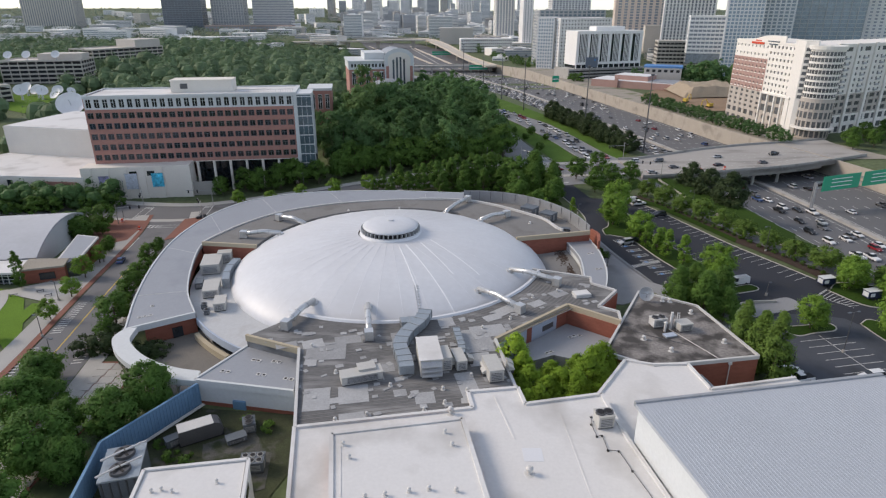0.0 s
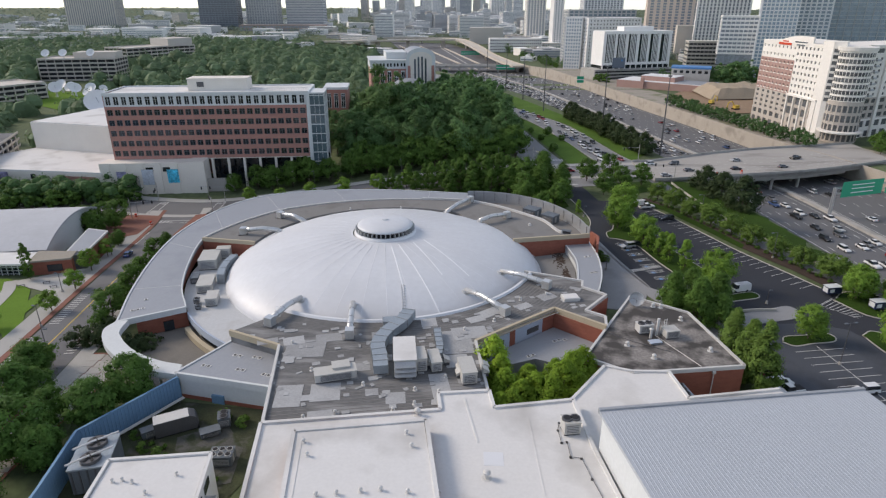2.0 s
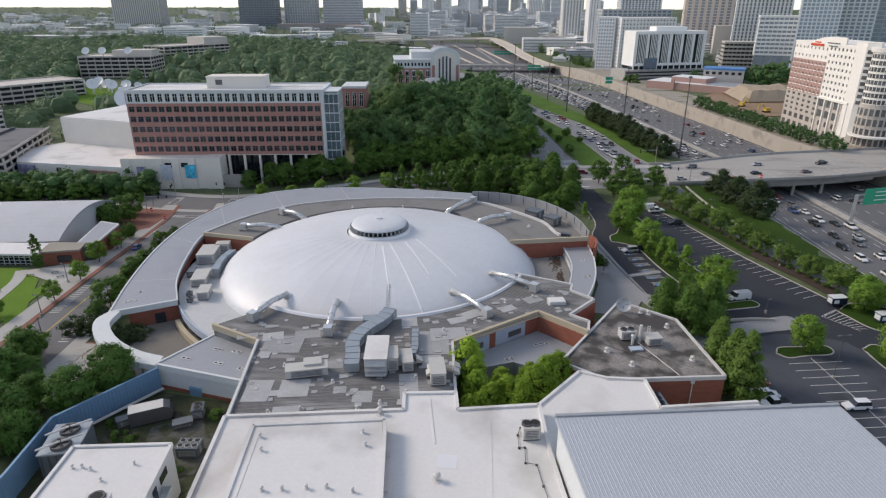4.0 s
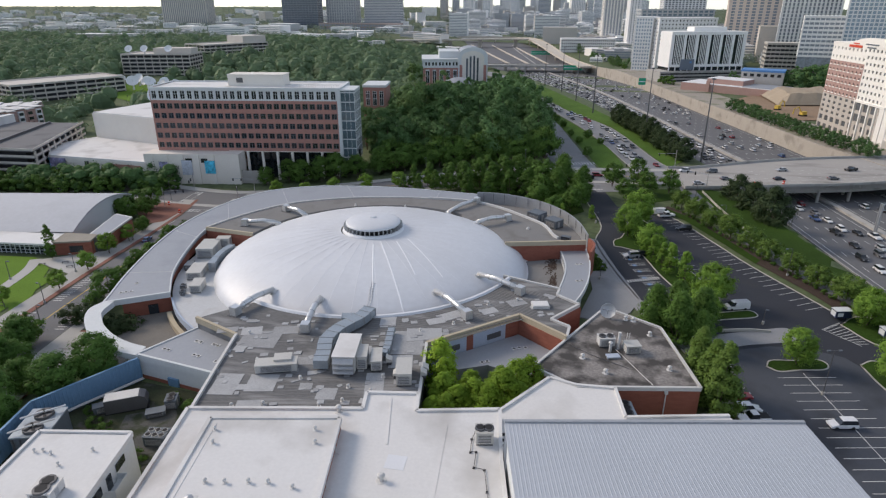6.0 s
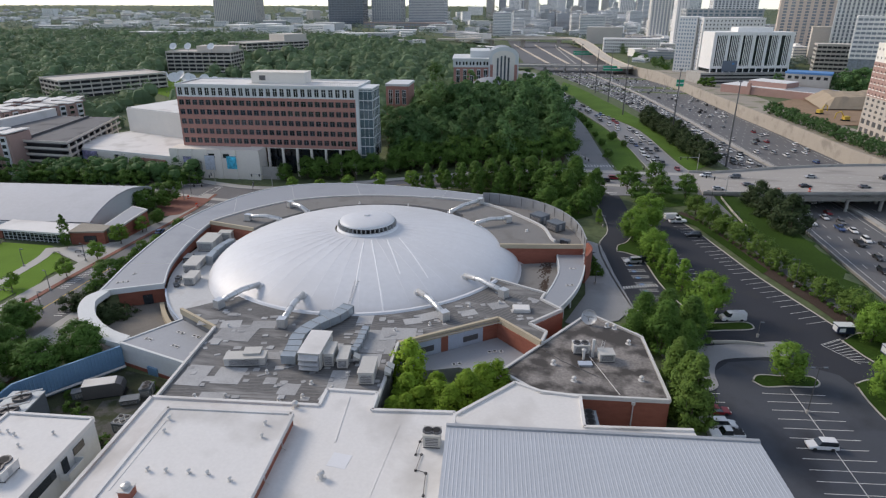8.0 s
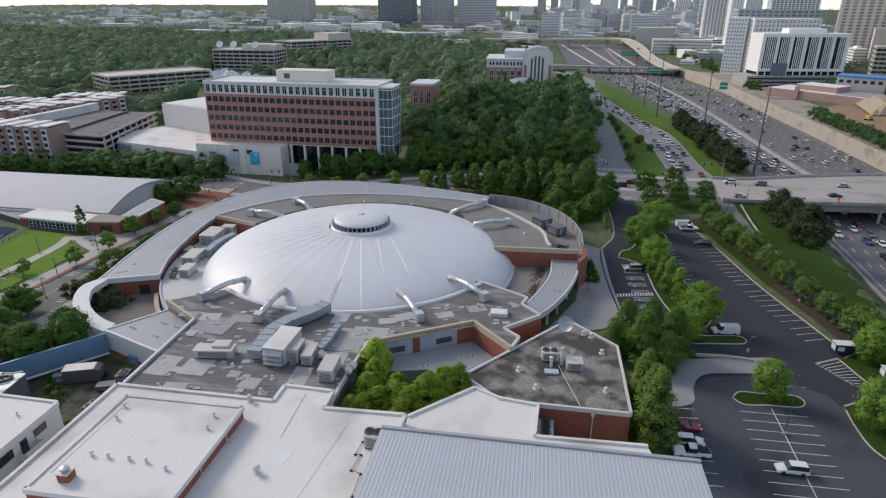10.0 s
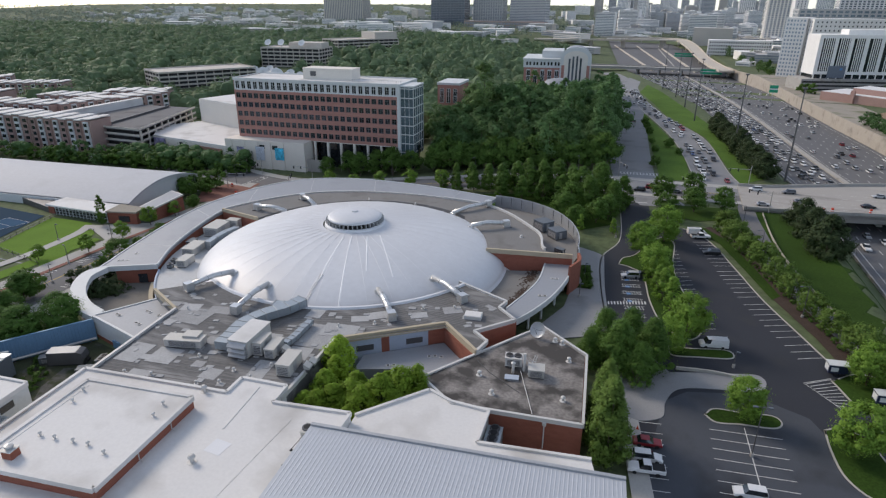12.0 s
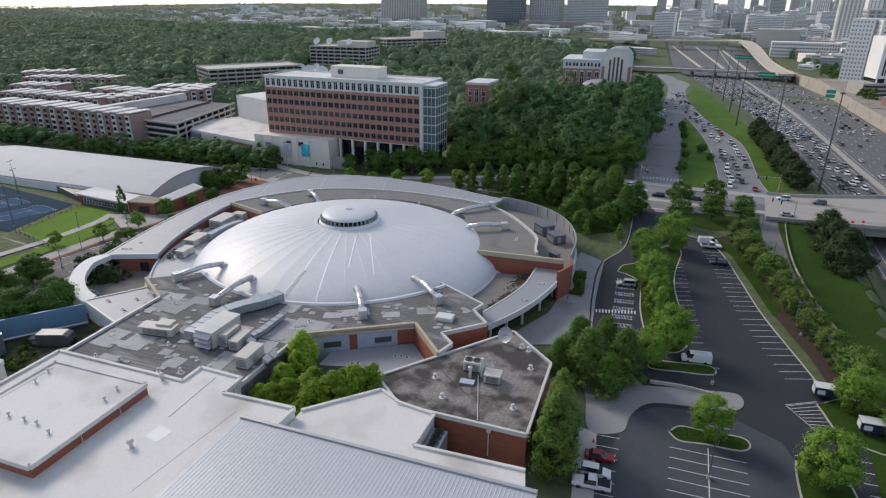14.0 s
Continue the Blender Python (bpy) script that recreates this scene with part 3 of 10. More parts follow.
for i in range(7):
    a = Vector((57.5 + 0.85 * i, 178.5 - 4.1 * i))
    for k in (0.0, 1.5):
        stall(bm, a + Vector((-4.6, -1.3)) + Vector((0.2, -1)) * k, a + Vector((0.2, -1)) * k, 0.12)
    for k in range(7):
        c = a + Vector((-4.5 + 0.65 * k, -1.3 + 0.19 * k))
        stall(bm, c, c + Vector((0.65, -1.35)), 0.12)
    stall(bb, a + Vector((-3.4, -2.4)), a + Vector((-2.4, -2.1)), 1.1)
for k in range(14):
    stall(bm, (53.0 + 0.68 * k, 155.6 + 0.3 * k), (52.6 + 0.68 * k, 157.2 + 0.3 * k), 0.35)
structure("trim_accessible_bays", bm, M_LINE, "white hatched accessible bay markings", "road marking")["kind"] = "stuff"
structure("trim_accessible_signs", bb, M_BLUEPAINT, "blue painted accessible bay squares", "road marking")["kind"] = "stuff"


def island(n, pts, cover, label):
    pts = spline(pts + [pts[0]], 5)[:-1]
    patch("ground_island_" + n, pts, cover, label, "planting bed", 0.14)
    kerb_loop("kerb_island_" + n, pts, "pale concrete kerb round a planted island")


island("lamp", [(77, 119.5), (78.5, 122), (83, 122.8), (88, 124), (89.4, 122.3), (88, 120.3), (83, 119.2), (79, 118)], M_GRASS, "small grass island in the lot")
island("van", [(69, 141), (74, 142.6), (80, 144.6), (81.6, 143), (80.5, 141.2), (75, 139.4), (70, 138)], M_GRASS, "grass island with trees beside a parked van")
island("west", [(51.8, 182), (52.2, 187), (55, 191), (58, 204), (61, 209), (64.5, 205), (65.5, 190), (67.5, 178), (72, 163), (75, 152), (72.5, 146), (67, 150), (62.5, 162), (59, 177), (55, 181)], M_GRASS, "long planted island beside the accessible bays")
island("east", [(99, 141), (105, 146), (114, 142), (117, 132), (104, 132)], M_GRASS, "grass island with a tree and hatched bay")
island("south", [(96.0, 123.5), (96.4, 117.5), (97.8, 111.5), (101.4, 108.2), (105, 112), (103.2, 121), (99.5, 125.5)], M_GRASS, "grass island with a round tree")
PLAZA = [(70, 131), (76, 133.5), (82, 135.8), (86, 137), (87.4, 134.5), (86, 131.2), (80, 129), (74, 127), (71.3, 124.5), (70.2, 120), (70, 115.2), (65, 113), (62, 121), (58, 131), (52, 145), (54, 147)]
PLAZA = [p for p in spline(PLAZA + PLAZA[:1], 4)][:-1]
bm = prism(B(), PLAZA, -0.1, 0.17)
structure("pavement_entrance_plaza", bm, M_PLAZA, "pale concrete plaza with a rounded kerb", "pavement")
bm = prism(B(), [(39, 190), (44, 188), (47, 186), (51, 165), (55.5, 146), (52, 138), (44, 133), (40, 134), (44, 150), (43, 166), (40, 176)], -0.1, 0.16)
structure("pavement_arena_east", bm, M_PLAZA, "pale concrete pavement beside the arena", "pavement")
bm = wall_line(B(), spline([(71, 132.6), (77, 134), (82, 134.2)], 5), 0.4, 0.1, 0.75)
structure("wall_plaza_seat", bm, M_KERB, "low pale concrete seat wall on the plaza", "wall")
patch("ground_verge_arena", [(36, 205), (44, 214), (41, 240), (30, 246), (0, 236), (-60, 226), (-72, 205), (-50, 212), (-15, 214), (15, 211)], M_GRASS, "grass and shrubs behind the arena", "grass", 0.1)
bm = prism(B(), [(63, 113), (66.4, 113), (74, 84), (71, 83)], -0.1, 0.15)
structure("pavement_lot_west", bm, M_PAVER, "pale pavement beside parked cars", "pavement")

# street paint
bm = B()
for ctr, along, n, stp, ln in (((-85.2, 130), (-0.2, 0.98), 15, 1.25, 2.2), ((-82.6, 115), (-0.15, 0.99), 13, 1.2, 2.0), ((-82.6, 106), (-0.15, 0.99), 14, 1.25, 2.2)):
    c, d = Vector(ctr), Vector(along)
    for i in range(n):
        p = c + d * (i - n / 2) * stp + Vector((-5.6 if stp * n > 16 else 5.0, 0))
        stall(bm, p, p + Vector((ln, 0.4)), 0.28, lambda x, y: land(x, y) + 0.03)


def crosswalk(bm, a, b, w=3.2, n=None):
    a, b = Vector(a), Vector(b)
    d = (b - a)
    n = n or int(d.length / 1.3)
    s = Vector((-d.y, d.x)).normalized() * w / 2
    for i in range(n + 1):
        p = a + d * i / n
        stall(bm, p - s, p + s, 0.4, lambda x, y: land(x, y) + 0.03)
    for k in (-1, 1):
        stall(bm, a + s * k, b + s * k, 0.2, lambda x, y: land(x, y) + 0.035)


crosswalk(bm, (-112, 213), (-97, 214)), crosswalk(bm, (-119, 223), (-121, 240)), crosswalk(bm, (-95, 226), (-97, 242))
crosswalk(bm, (-107, 199), (-104, 184), 1.6)
crosswalk(bm, (36, 284), (52, 287)), crosswalk(bm, (68, 282), (84, 284))
stall(bm, (42, 242), (52, 244), 0.5, lambda x, y: land(x, y) + 0.03)
structure("trim_crosswalks", bm, M_LINE, "white ladder crosswalks and hatched bays", "road marking")["kind"] = "stuff"
ln = spline([(-70, 30), (-78, 80), (-83, 115), (-91, 155), (-99, 195)], 8)
bm = strip(B(), offset_line(ln, 0.12), offset_line(ln, -0.12), lambda x, y: land(x, y) + 0.09)
ln = offset_line(TENTH, 0)
strip(bm, offset_line(ln, 0.12), offset_line(ln, -0.12), lambda x, y: land(x, y) + 0.08)
structure("trim_centre_line", bm, M_YELLOW, "faded yellow centre lines on the streets", "road marking")

# west lawns, paths and courts
patch("ground_lawn_west", [(-93, 112), (-97, 116), (-121, 118), (-137, 147), (-120, 149), (-108, 141), (-96, 122)], M_LAWN, "bright mown lawn beside the tennis hall", "lawn", 0.12)
patch("ground_lawn_street", [(-91, 60), (-95, 108), (-101, 138), (-104, 138), (-100, 108), (-97, 60)], M_LAWN, "grass strip beside the street", "lawn", 0.14)
ribbon("pavement_path_west", spline([(-104, 100), (-106, 118), (-112, 137), (-118, 147)], 6), 3.0, M_PAVER, "pale path to the tennis hall", "pavement", 0.2)
patch("pavement_hall_plaza", [(-99, 138), (-118, 146), (-106, 158), (-101, 160)], M_PAVER, "pale paved forecourt", "pavement", 0.16)
patch("ground_court_surround", [(-124, 116), (-240, 104), (-250, 145), (-141, 147)], M_COURT, "dark blue tennis court surface", "tennis court", 0.12)
bm = B()
for i in range(5):
    x = -148 - 17 * i
    for a, b in (((0, 0), (0, 24)), ((11, 0), (11, 24)), ((0, 0), (11, 0)), ((0, 24), (11, 24)), ((0, 6), (11, 6)), ((0, 18), (11, 18)), ((5.5, 6), (5.5, 18))):
        stall(bm, (x + a[0], 115 + a[1]), (x + b[0], 115 + b[1]), 0.12, lambda x, y: land(x, y) + 0.14)
for i in range(5):
    x = -148 - 17 * i
    patch("ground_court_play", [(x, 115), (x + 11, 115), (x + 11, 139), (x, 139)], M_COURTIN, "lighter blue playing court", "tennis court", 0.15)
structure("trim_court_lines", bm, M_LINE, "white tennis court lines", "court marking")
PAVERS = thing("pavement_walk_pavers", "pale concrete walk of square slabs with brick joints", "pavement", kind="structure")
for i in range(15):
    for k in range(3):
        a = Vector((-68.5 + 2.9 * k - 0.35 * i * 0 - 0.12 * i, 106 - 2.5 * i))
        z = land(a.x, a.y)
        part("paver", box(B(), -1.35, 1.35, -1.15, 1.15, -0.1, 0.2, Matrix.Translation((a.x, a.y, z)) @ Matrix.Rotation(radians(4), 4, "Z")), M_PAVER, PAVERS)
patch("pavement_walk_joints", [(-71, 108), (-61, 108), (-62.5, 69), (-72.5, 69)], M_BRICKPAVE, "dark brick bed between the slabs", "pavement", 0.1)

# ---- the domed arena ----
CX, CY = -13.5, 149.5
DX, DY, DR = -14.0, 149.45, 40.75


def polar(r, a):
    return (CX + r * math.cos(radians(a)), CY + r * math.sin(radians(a)))


arena = thing("arena", "round arena with a white membrane dome and grey metal roof band", "arena", at=(0, 0, 0))


def dome_z(r):
    return 3.16 + 10.07 * max(0.0, 1 - (r / DR) ** 2) ** 0.593


def dome_at(x, y):
    return dome_z(math.hypot(x - DX, y - DY))


def dome_polar(r, a):
    return (DX + r * math.cos(radians(a)), DY + r * math.sin(radians(a)))


# gores sag a little between the radial seams
GORES, STEPS = 40, 6
bm = B()
grid = []
for r in [DR * math.sqrt(1 - (1 - u) ** 2) for u in np.linspace(0.02, 1.0, 22)] + [41.6, 42.3]:
    row = []
    for i in range(GORES * STEPS):
        a = 360 * i / (GORES * STEPS)
        sag = 0.035 * math.sin(math.pi * (i % STEPS) / STEPS) * ss(6, 14, r) * ss(DR + 1, DR - 6, r)
        zz = dome_z(r) if r <= DR else 3.16 - (r - DR) * 0.55
        row.append(bm.verts.new((*dome_polar(r, a), zz - sag)))
    grid.append(row)
for g, h2 in zip(grid, grid[1:]):
    for i in range(len(g)):
        k = (i + 1) % len(g)
        bm.faces.new((g[i], h2[i], h2[k], g[k]))
dome = part("dome", bm, M_DOME, arena, "white fabric-like dome roof with faint radial seams", smooth=True)


def dome_strip(bm, p, q, w, lift, n=14):
    """A thin raised strip on the dome between two plan points."""
    p, q = Vector(p), Vector(q)
    t = (q - p).normalized()
    s = Vector((-t.y, t.x)) * w / 2
    rows = []
    for k in range(n + 1):
        c = p.lerp(q, k / n)
        rows.append([bm.verts.new((*v, dome_at(v.x, v.y) + dz)) for v, dz in ((c - s, 0.0), (c, lift), (c + s, 0.0))])
    for u, w2 in zip(rows, rows[1:]):
        bm.faces.new((u[0], u[1], w2[1], w2[0])), bm.faces.new((u[1], u[2], w2[2], w2[1]))


bm = B()
for i in range(GORES):
    a = 360 * i / GORES
    dome_strip(bm, dome_polar(9.0, a), dome_polar(39.6, a), 0.15, 0.03)
part("radial_seams", bm, M_SEAM, dome, "thin raised radial seams", kind="stuff")
for p, q in (((-9.3, 141.0), (3.8, 113.6)), ((-5.6, 142.4), (2.4, 128.4)), ((-3.2, 144.6), (8.6, 129.8)), ((-10.6, 139.0), (-5.6, 121.0))):
    bm = B()
    dome_strip(bm, p, q, 0.34, 0.05, 20)
    part("sealed_seam", bm, M_SEALANT, dome, "bright white sealed seam")
# cupola over the crown of the dome
UX, UY = -13.7, 149.7
cup = part("cupola", rings_lathe(B(), UX, UY, [(6.5, 14.6), (7.15, 14.6), (7.2, 14.8)] + [(7.2 * math.cos(radians(a)), 14.8 + 1.35 * math.sin(radians(a))) for a in (8, 16, 25, 35, 46, 58, 70, 80)] + [(1.1, 16.16), (0.01, 16.2)], 64), M_DOME, arena, "shallow white cupola at the crown", smooth=True)
# drum coloured flat black for the shade in the gap below the cap
part("drum", rings_lathe(B(), UX, UY, [(6.7, 12.3), (6.7, 14.7)], 48), M_BLACK, cup, "black ring drawn for the shade under the cupola")
part("cupola_vent", cyl(B(), UX, UY, 16.1, 16.45, 0.9, 0.8, 20), M_DOME, cup)
part("curb_ring", rings_lathe(B(), UX, UY, [(8.2, 12.6), (7.9, 13.5), (7.2, 13.55)], 48), M_SEAM, cup, "white curb below the vents", smooth=True)
fin_me = mesh_of(box(B(), -0.5, 0.35, -0.1, 0.1, -0.55, 0.5), M_GREYMETAL, "fin")
for i in range(40):
    f = part("fin", fin_me, None, cup)
    f.matrix_local = Matrix.Translation((UX + 7.35 * math.cos(radians(9 * i)), UY + 7.35 * math.sin(radians(9 * i)), 14.1)) @ Matrix.Rotation(radians(9 * i), 4, "Z")

# front deck of the arena, level with the dome's skirt
CUT = 38.9
front = [(-38.7, 104.8), (-27.2, 99.8), (-26.3, 95.0), (-22.6, 75.8), (4.4, 80.6), (12.8, 83.6), (10.2, 103.4), (27.0, 118.1), (36.6, 110.6), (37.2, 114.8), (33.5, 117.3), (39.4, 125.2), (34.6, 129.0), (35.2, 132.3), (22.0, 137.2)]
a_s = math.degrees(math.atan2(137.2 - CY, 22 - CX))
a_e = math.degrees(math.atan2(104.8 - CY, -38.7 - CX))
deck_plan = front + [polar(CUT, a_s + (a_e - a_s) * i / 24) for i in range(1, 24)] 
part("front_deck", prism(B(), deck_plan, -2.0, 7.55), M_DECK, arena, "worn dark grey flat roof deck with lighter patches")
for a, b in ((1, 2), (2, 3)):
    part("coping", bar(B(), front[a], front[b], 0.5, 7.4, 8.05), M_TRIM, arena, "pale metal coping")
for a, b in ((6, 7), (7, 8), (0, 1)):
    part("tan_coping", bar(B(), front[a], front[b], 0.6, 6.7, 8.02), M_TAN, arena, "tan coping over the walls")
for a, b in ((8, 9), (9, 10), (10, 11), (11, 12), (12, 13), (13, 14), (5, 6)):
    part("coping", bar(B(), front[a], front[b], 0.5, 7.2, 8.0), M_TRIM, arena, "pale metal coping")
# brick and blue-grey panels in the service court
d1 = Vector((27.0 - 10.2, 118.1 - 103.4)).normalized()
nrm = Vector((d1.y, -d1.x))


def on_wall(s):
    return Vector((10.2, 103.4)) + d1 * s


L1 = math.hypot(16.8, 14.7)
for s0, s1, m, nm in ((0.3, 9.0, M_BLUEPANEL, "wall_panel"), (9.0, 10.6, M_BRICK, "brick_pier"), (10.6, 18.6, M_BLUEPANEL, "wall_panel"), (18.6, L1, M_BRICK, "brick_pier")):
    p, q = on_wall(s0) + nrm * 0.14, on_wall(s1) + nrm * 0.14
    part(nm, bar(B(), p, q, 0.2, 0, 6.7), m, arena, "blue-grey wall panel" if m is M_BLUEPANEL else "red brick pier")
for s in (4.0, 14.0):
    p, q = on_wall(s) + nrm * 0.28, on_wall(s + 3.4) + nrm * 0.28
    lv = part("louvre", bar(B(), p, q, 0.12, 4.3, 5.5), M_STEEL, arena, "dark wall louvre")
part("brick_wall", bar(B(), (27.1, 117.9), (36.6, 110.4), 0.3, 0, 6.8, -0.2), M_BRICK, arena, "red brick court wall")
part("brick_wall", bar(B(), (37.3, 114.6), (33.6, 117.1), 0.3, 0, 7.2, 0.18), M_BRICK, arena)
part("brick_wall", bar(B(), (33.7, 117.2), (39.5, 125.0), 0.3, 0, 7.2, -0.18), M_BRICK, arena)
part("brick_wall", bar(B(), (39.4, 125.4), (34.8, 129), 0.3, 0, 7.2, -0.18), M_BRICK, arena)

# back deck
A_R = math.degrees(math.atan2(159.4 - CY, 21.5 - CX))
A_L = 174.0
inner_edge = [polar(35.4 if a < 60 else 37.4, a) for a in np.linspace(A_R, A_L, 40)]
outer_edge = spline([(42.0, 164.8), (34.6, 165.2), (31.0, 174.3), (27.0, 179.5), (16.3, 189.4), (6.3, 194.6), (-5, 195.6), (-17.8, 195.2), (-35, 191.2), (-50, 183.2), (-58.5, 173), (-63.5, 163), (-66, 156)], 4)
part("back_deck", prism(B(), inner_edge + outer_edge[::-1], 2, 7.5), M_DECKB, arena, "brown-grey gravel roof deck behind the dome")
oe = outer_edge[4:]
part("coping", wall_line(B(), oe[:22], 0.6, 7.3, 8.15), M_TRIM, arena, "pale metal coping")
part("coping", wall_line(B(), oe[21:], 0.5, 7.3, 7.85), M_TRIM, arena, "pale metal coping")
wl, wr = (-66, 155.6), (-50.5, 153.4)
part("brick_wall", bar(B(), wl, wr, 0.4, 3.0, 7.0), M_BRICK, arena, "red brick cross wall")
part("tan_coping", bar(B(), wl, wr, 0.6, 6.9, 7.95), M_TAN, arena, "tan coping")
wl, wr = (42.2, 164.3), (20.5, 159.0)
part("brick_wall", bar(B(), wl, wr, 0.4, 2.2, 6.9), M_BRICK, arena, "red brick cross wall")
part("tan_coping", bar(B(), wl, wr, 0.6, 6.8, 8.0), M_TAN, arena, "tan coping")

# west roof band, rising to the back
BO = spline([(-66.6, 112.0), (-71.2, 127), (-74.4, 145), (-75.0, 162), (-72.4, 180), (-66.2, 193.2), (-55.6, 201.4), (-40, 205.8), (-18.7, 206.8), (7.4, 204.0)], 6)
BI = spline([(-54.8, 119.5), (-60.2, 129.5), (-64.2, 143), (-66.2, 156), (-63.6, 164), (-57.0, 176.6), (-46.5, 186.6), (-33.0, 192.5), (-17.8, 195.8), (6.6, 195.2)], 6)


def band_z(x, y):
    return 5.0 + 2.35 * ss(112, 165, y)


part("roof_band", strip(B(), BO, BI, band_z, 1.1), M_BAND, arena, "curved smooth grey metal roof band")
part("band_edge", wall_line(B(), BO, 0.35, lambda x, y: band_z(x, y) - 1.5, lambda x, y: band_z(x, y) + 0.18), M_PANEL, arena, "pale grey fascia")
part("band_edge", wall_line(B(), BI[:19], 0.3, lambda x, y: band_z(x, y) - 0.3, lambda x, y: band_z(x, y) + 0.15), M_PANEL, arena)
part("band_end", bar(B(), BO[0], BI[0], 0.5, 3.9, 5.25), M_PANEL, arena, "pale grey fascia")
part("outer_wall", wall_line(B(), offset_line(BO[2:], -4.0), 0.4, lambda x, y: land(x, y) - 1, lambda x, y: band_z(x, y) - 1.0), M_GLASS, arena, "dark glazed concourse wall")
part("brick_wall", wall_line(B(), offset_line(BI[:19], 0.5), 0.4, 3.0, lambda x, y: band_z(x, y) - 0.25), M_BRICK, arena, "red brick wall facing the dome")
part("brick_wall", bar(B(), (-63.8, 114.4), (-55.0, 120), 0.4, -2, 4.0), M_BRICK, arena, "red brick patio wall")
part("window", bar(B(), (-59.2, 116.95), (-57.4, 118.1), 0.55, 0.3, 2.6), M_GLASS, arena, "dark patio doors")
# seams of the band
bm = B()
for i in range(6, len(BO) - 1, 9):
    a, b = Vector((*BO[i], 0)), Vector((*BI[i], 0))
    for q in (a.lerp(b, 0.02), ):
        bar(bm, a.lerp(b, 0.03), a.lerp(b, 0.97), 0.1, lambda x, y: band_z(x, y) - 0.05, lambda x, y: band_z(x, y) + 0.03)
part("seam", bm, M_TRIM, arena, kind="stuff")

# low west gallery between dome and band
lo_out = [polar(50.6, a) for a in np.linspace(-119.5, -185.5, 30)]
lo_in = [polar(40.5, a) for a in np.linspace(-119.5, -185.5, 30)]
part("low_floor", strip(B(), lo_out, lo_in, 3.4, 1.4), M_WHITELOW, arena, "pale low roof gallery beside the dome")
part("gallery_fascia", wall_line(B(), [polar(50.8, a) for a in np.linspace(-118.8, -144, 16)], 0.4, 2.0, 3.75), M_BLUEPANEL, arena, "blue-grey curved fascia")
part("gallery_wall", wall_line(B(), [polar(50.0, a) for a in np.linspace(-118.8, -144, 16)], 0.4, -2, 2.1), M_STONE, arena, "pale curved wall with a strip window")
part("strip_window", wall_line(B(), [polar(50.25, a) for a in np.linspace(-121, -136, 12)], 0.3, 0.4, 1.5), M_GLASS, arena)

# patio canopy ring and columns
CO = spline([(-66.7, 112.0), (-67.3, 108.6), (-65.4, 104.6), (-61.8, 100.6), (-56.6, 96.7), (-50.6, 94.0), (-44.5, 92.9)], 6)
CI = spline([(-64.3, 112.6), (-63.7, 108.2), (-62.0, 105.6), (-58.6, 102.2), (-54.3, 99.3), (-49.4, 97.2), (-44.9, 96.2)], 6)
part("canopy_ring", strip(B(), CO, CI, 5.25, 1.3), M_PANEL, arena, "pale grey curved canopy ring over the patio")
col = mesh_of(cyl(B(), 0, 0, -2.2, 3.96, 0.32, 0.32, 12), M_PANEL, "column")
for i in (6, 12, 18, 24, 31):
    a, b = Vector((*CO[i], 0)), Vector((*CI[i], 0))
    c = part("column", col, None, arena, "round grey column")
    c.location = a.lerp(b, 0.5)
patch("pavement_patio", [(-66, 113), (-66.5, 107), (-60, 100), (-50, 94.5), (-44, 93.5), (-38, 106), (-55, 121)], M_PATIO, "grey concrete patio under the canopy ring", "patio", 0.12, zf=lambda x, y: 0.0)

part("planter_wall", wall_line(B(), [polar(52.0, a) for a in np.linspace(-126, -141, 12)], 1.0, -0.5, 1.5), M_TAN, arena, "tan curved low wall on the patio")

# low grey roof in front of the gallery
low = [(-44.9, 93.4), (-38.6, 105.6), (-27.6, 100.6), (-26.2, 89.9)]
part("low_roof", prism(B(), low, 4.4, 5.2), M_BAND, arena, "flat grey metal roof with small hatches")
part("coping", bar(B(), low[0], low[3], 0.5, 4.0, 5.4), M_PANEL, arena, "pale grey fascia")
part("coping", bar(B(), low[0], low[1], 0.4, 4.2, 5.4), M_PANEL, arena)
part("low_wall", bar(B(), low[0], low[3], 0.4, 0.2, 4.1, 0.3), M_PANEL, arena, "pale grey service wall")
part("brick_base", bar(B(), low[0], low[3], 0.5, -1.5, 0.7, 0.27), M_BRICK, arena, "red brick base")
part("service_door", bar(B(), (-38, 92.0), (-35.6, 91.6), 0.5, -0.6, 1.7, 0.05), M_BLUEWALL, arena, "blue-grey double service door")
part("side_wall", bar(B(), (-26.3, 94.5), (-23.1, 77.2), 0.3, -1.5, 7.4, 0.1), M_PANEL, arena, "pale grey wall")

# east canopy, fin screen and low roofs
EO = spline([(42.4, 165.4), (43.1, 156), (42.3, 145), (40.3, 136), (37.6, 128.4)], 6)
EI = spline([(35.4, 162.4), (36.6, 152.5), (36.1, 145), (34.8, 137), (33.6, 130.8)], 6)
part("east_canopy", strip(B(), EO, EI, 5.0, 0.9), M_BAND, arena, "curved grey metal canopy roof")
part("band_edge", wall_line(B(), EO, 0.3, 3.8, 5.2), M_PANEL, arena, "pale grey fascia")
part("canopy_edge", wall_line(B(), offset_line(EI, 0.25), 0.3, 2.2, 5.12), M_PANEL, arena, "pale inner edge of the canopy")
for i in (4, 9, 14, 18, 22):
    c = part("column", col, None, arena, "round grey column")
    c.location = Vector((*EO[i], 0)).lerp(Vector((*EI[i], 0)), 0.2)
part("east_wall", wall_line(B(), offset_line(EO, -3.6), 0.4, -0.5, 4.2), M_GLASS, arena, "dark glazed wall under the canopy")
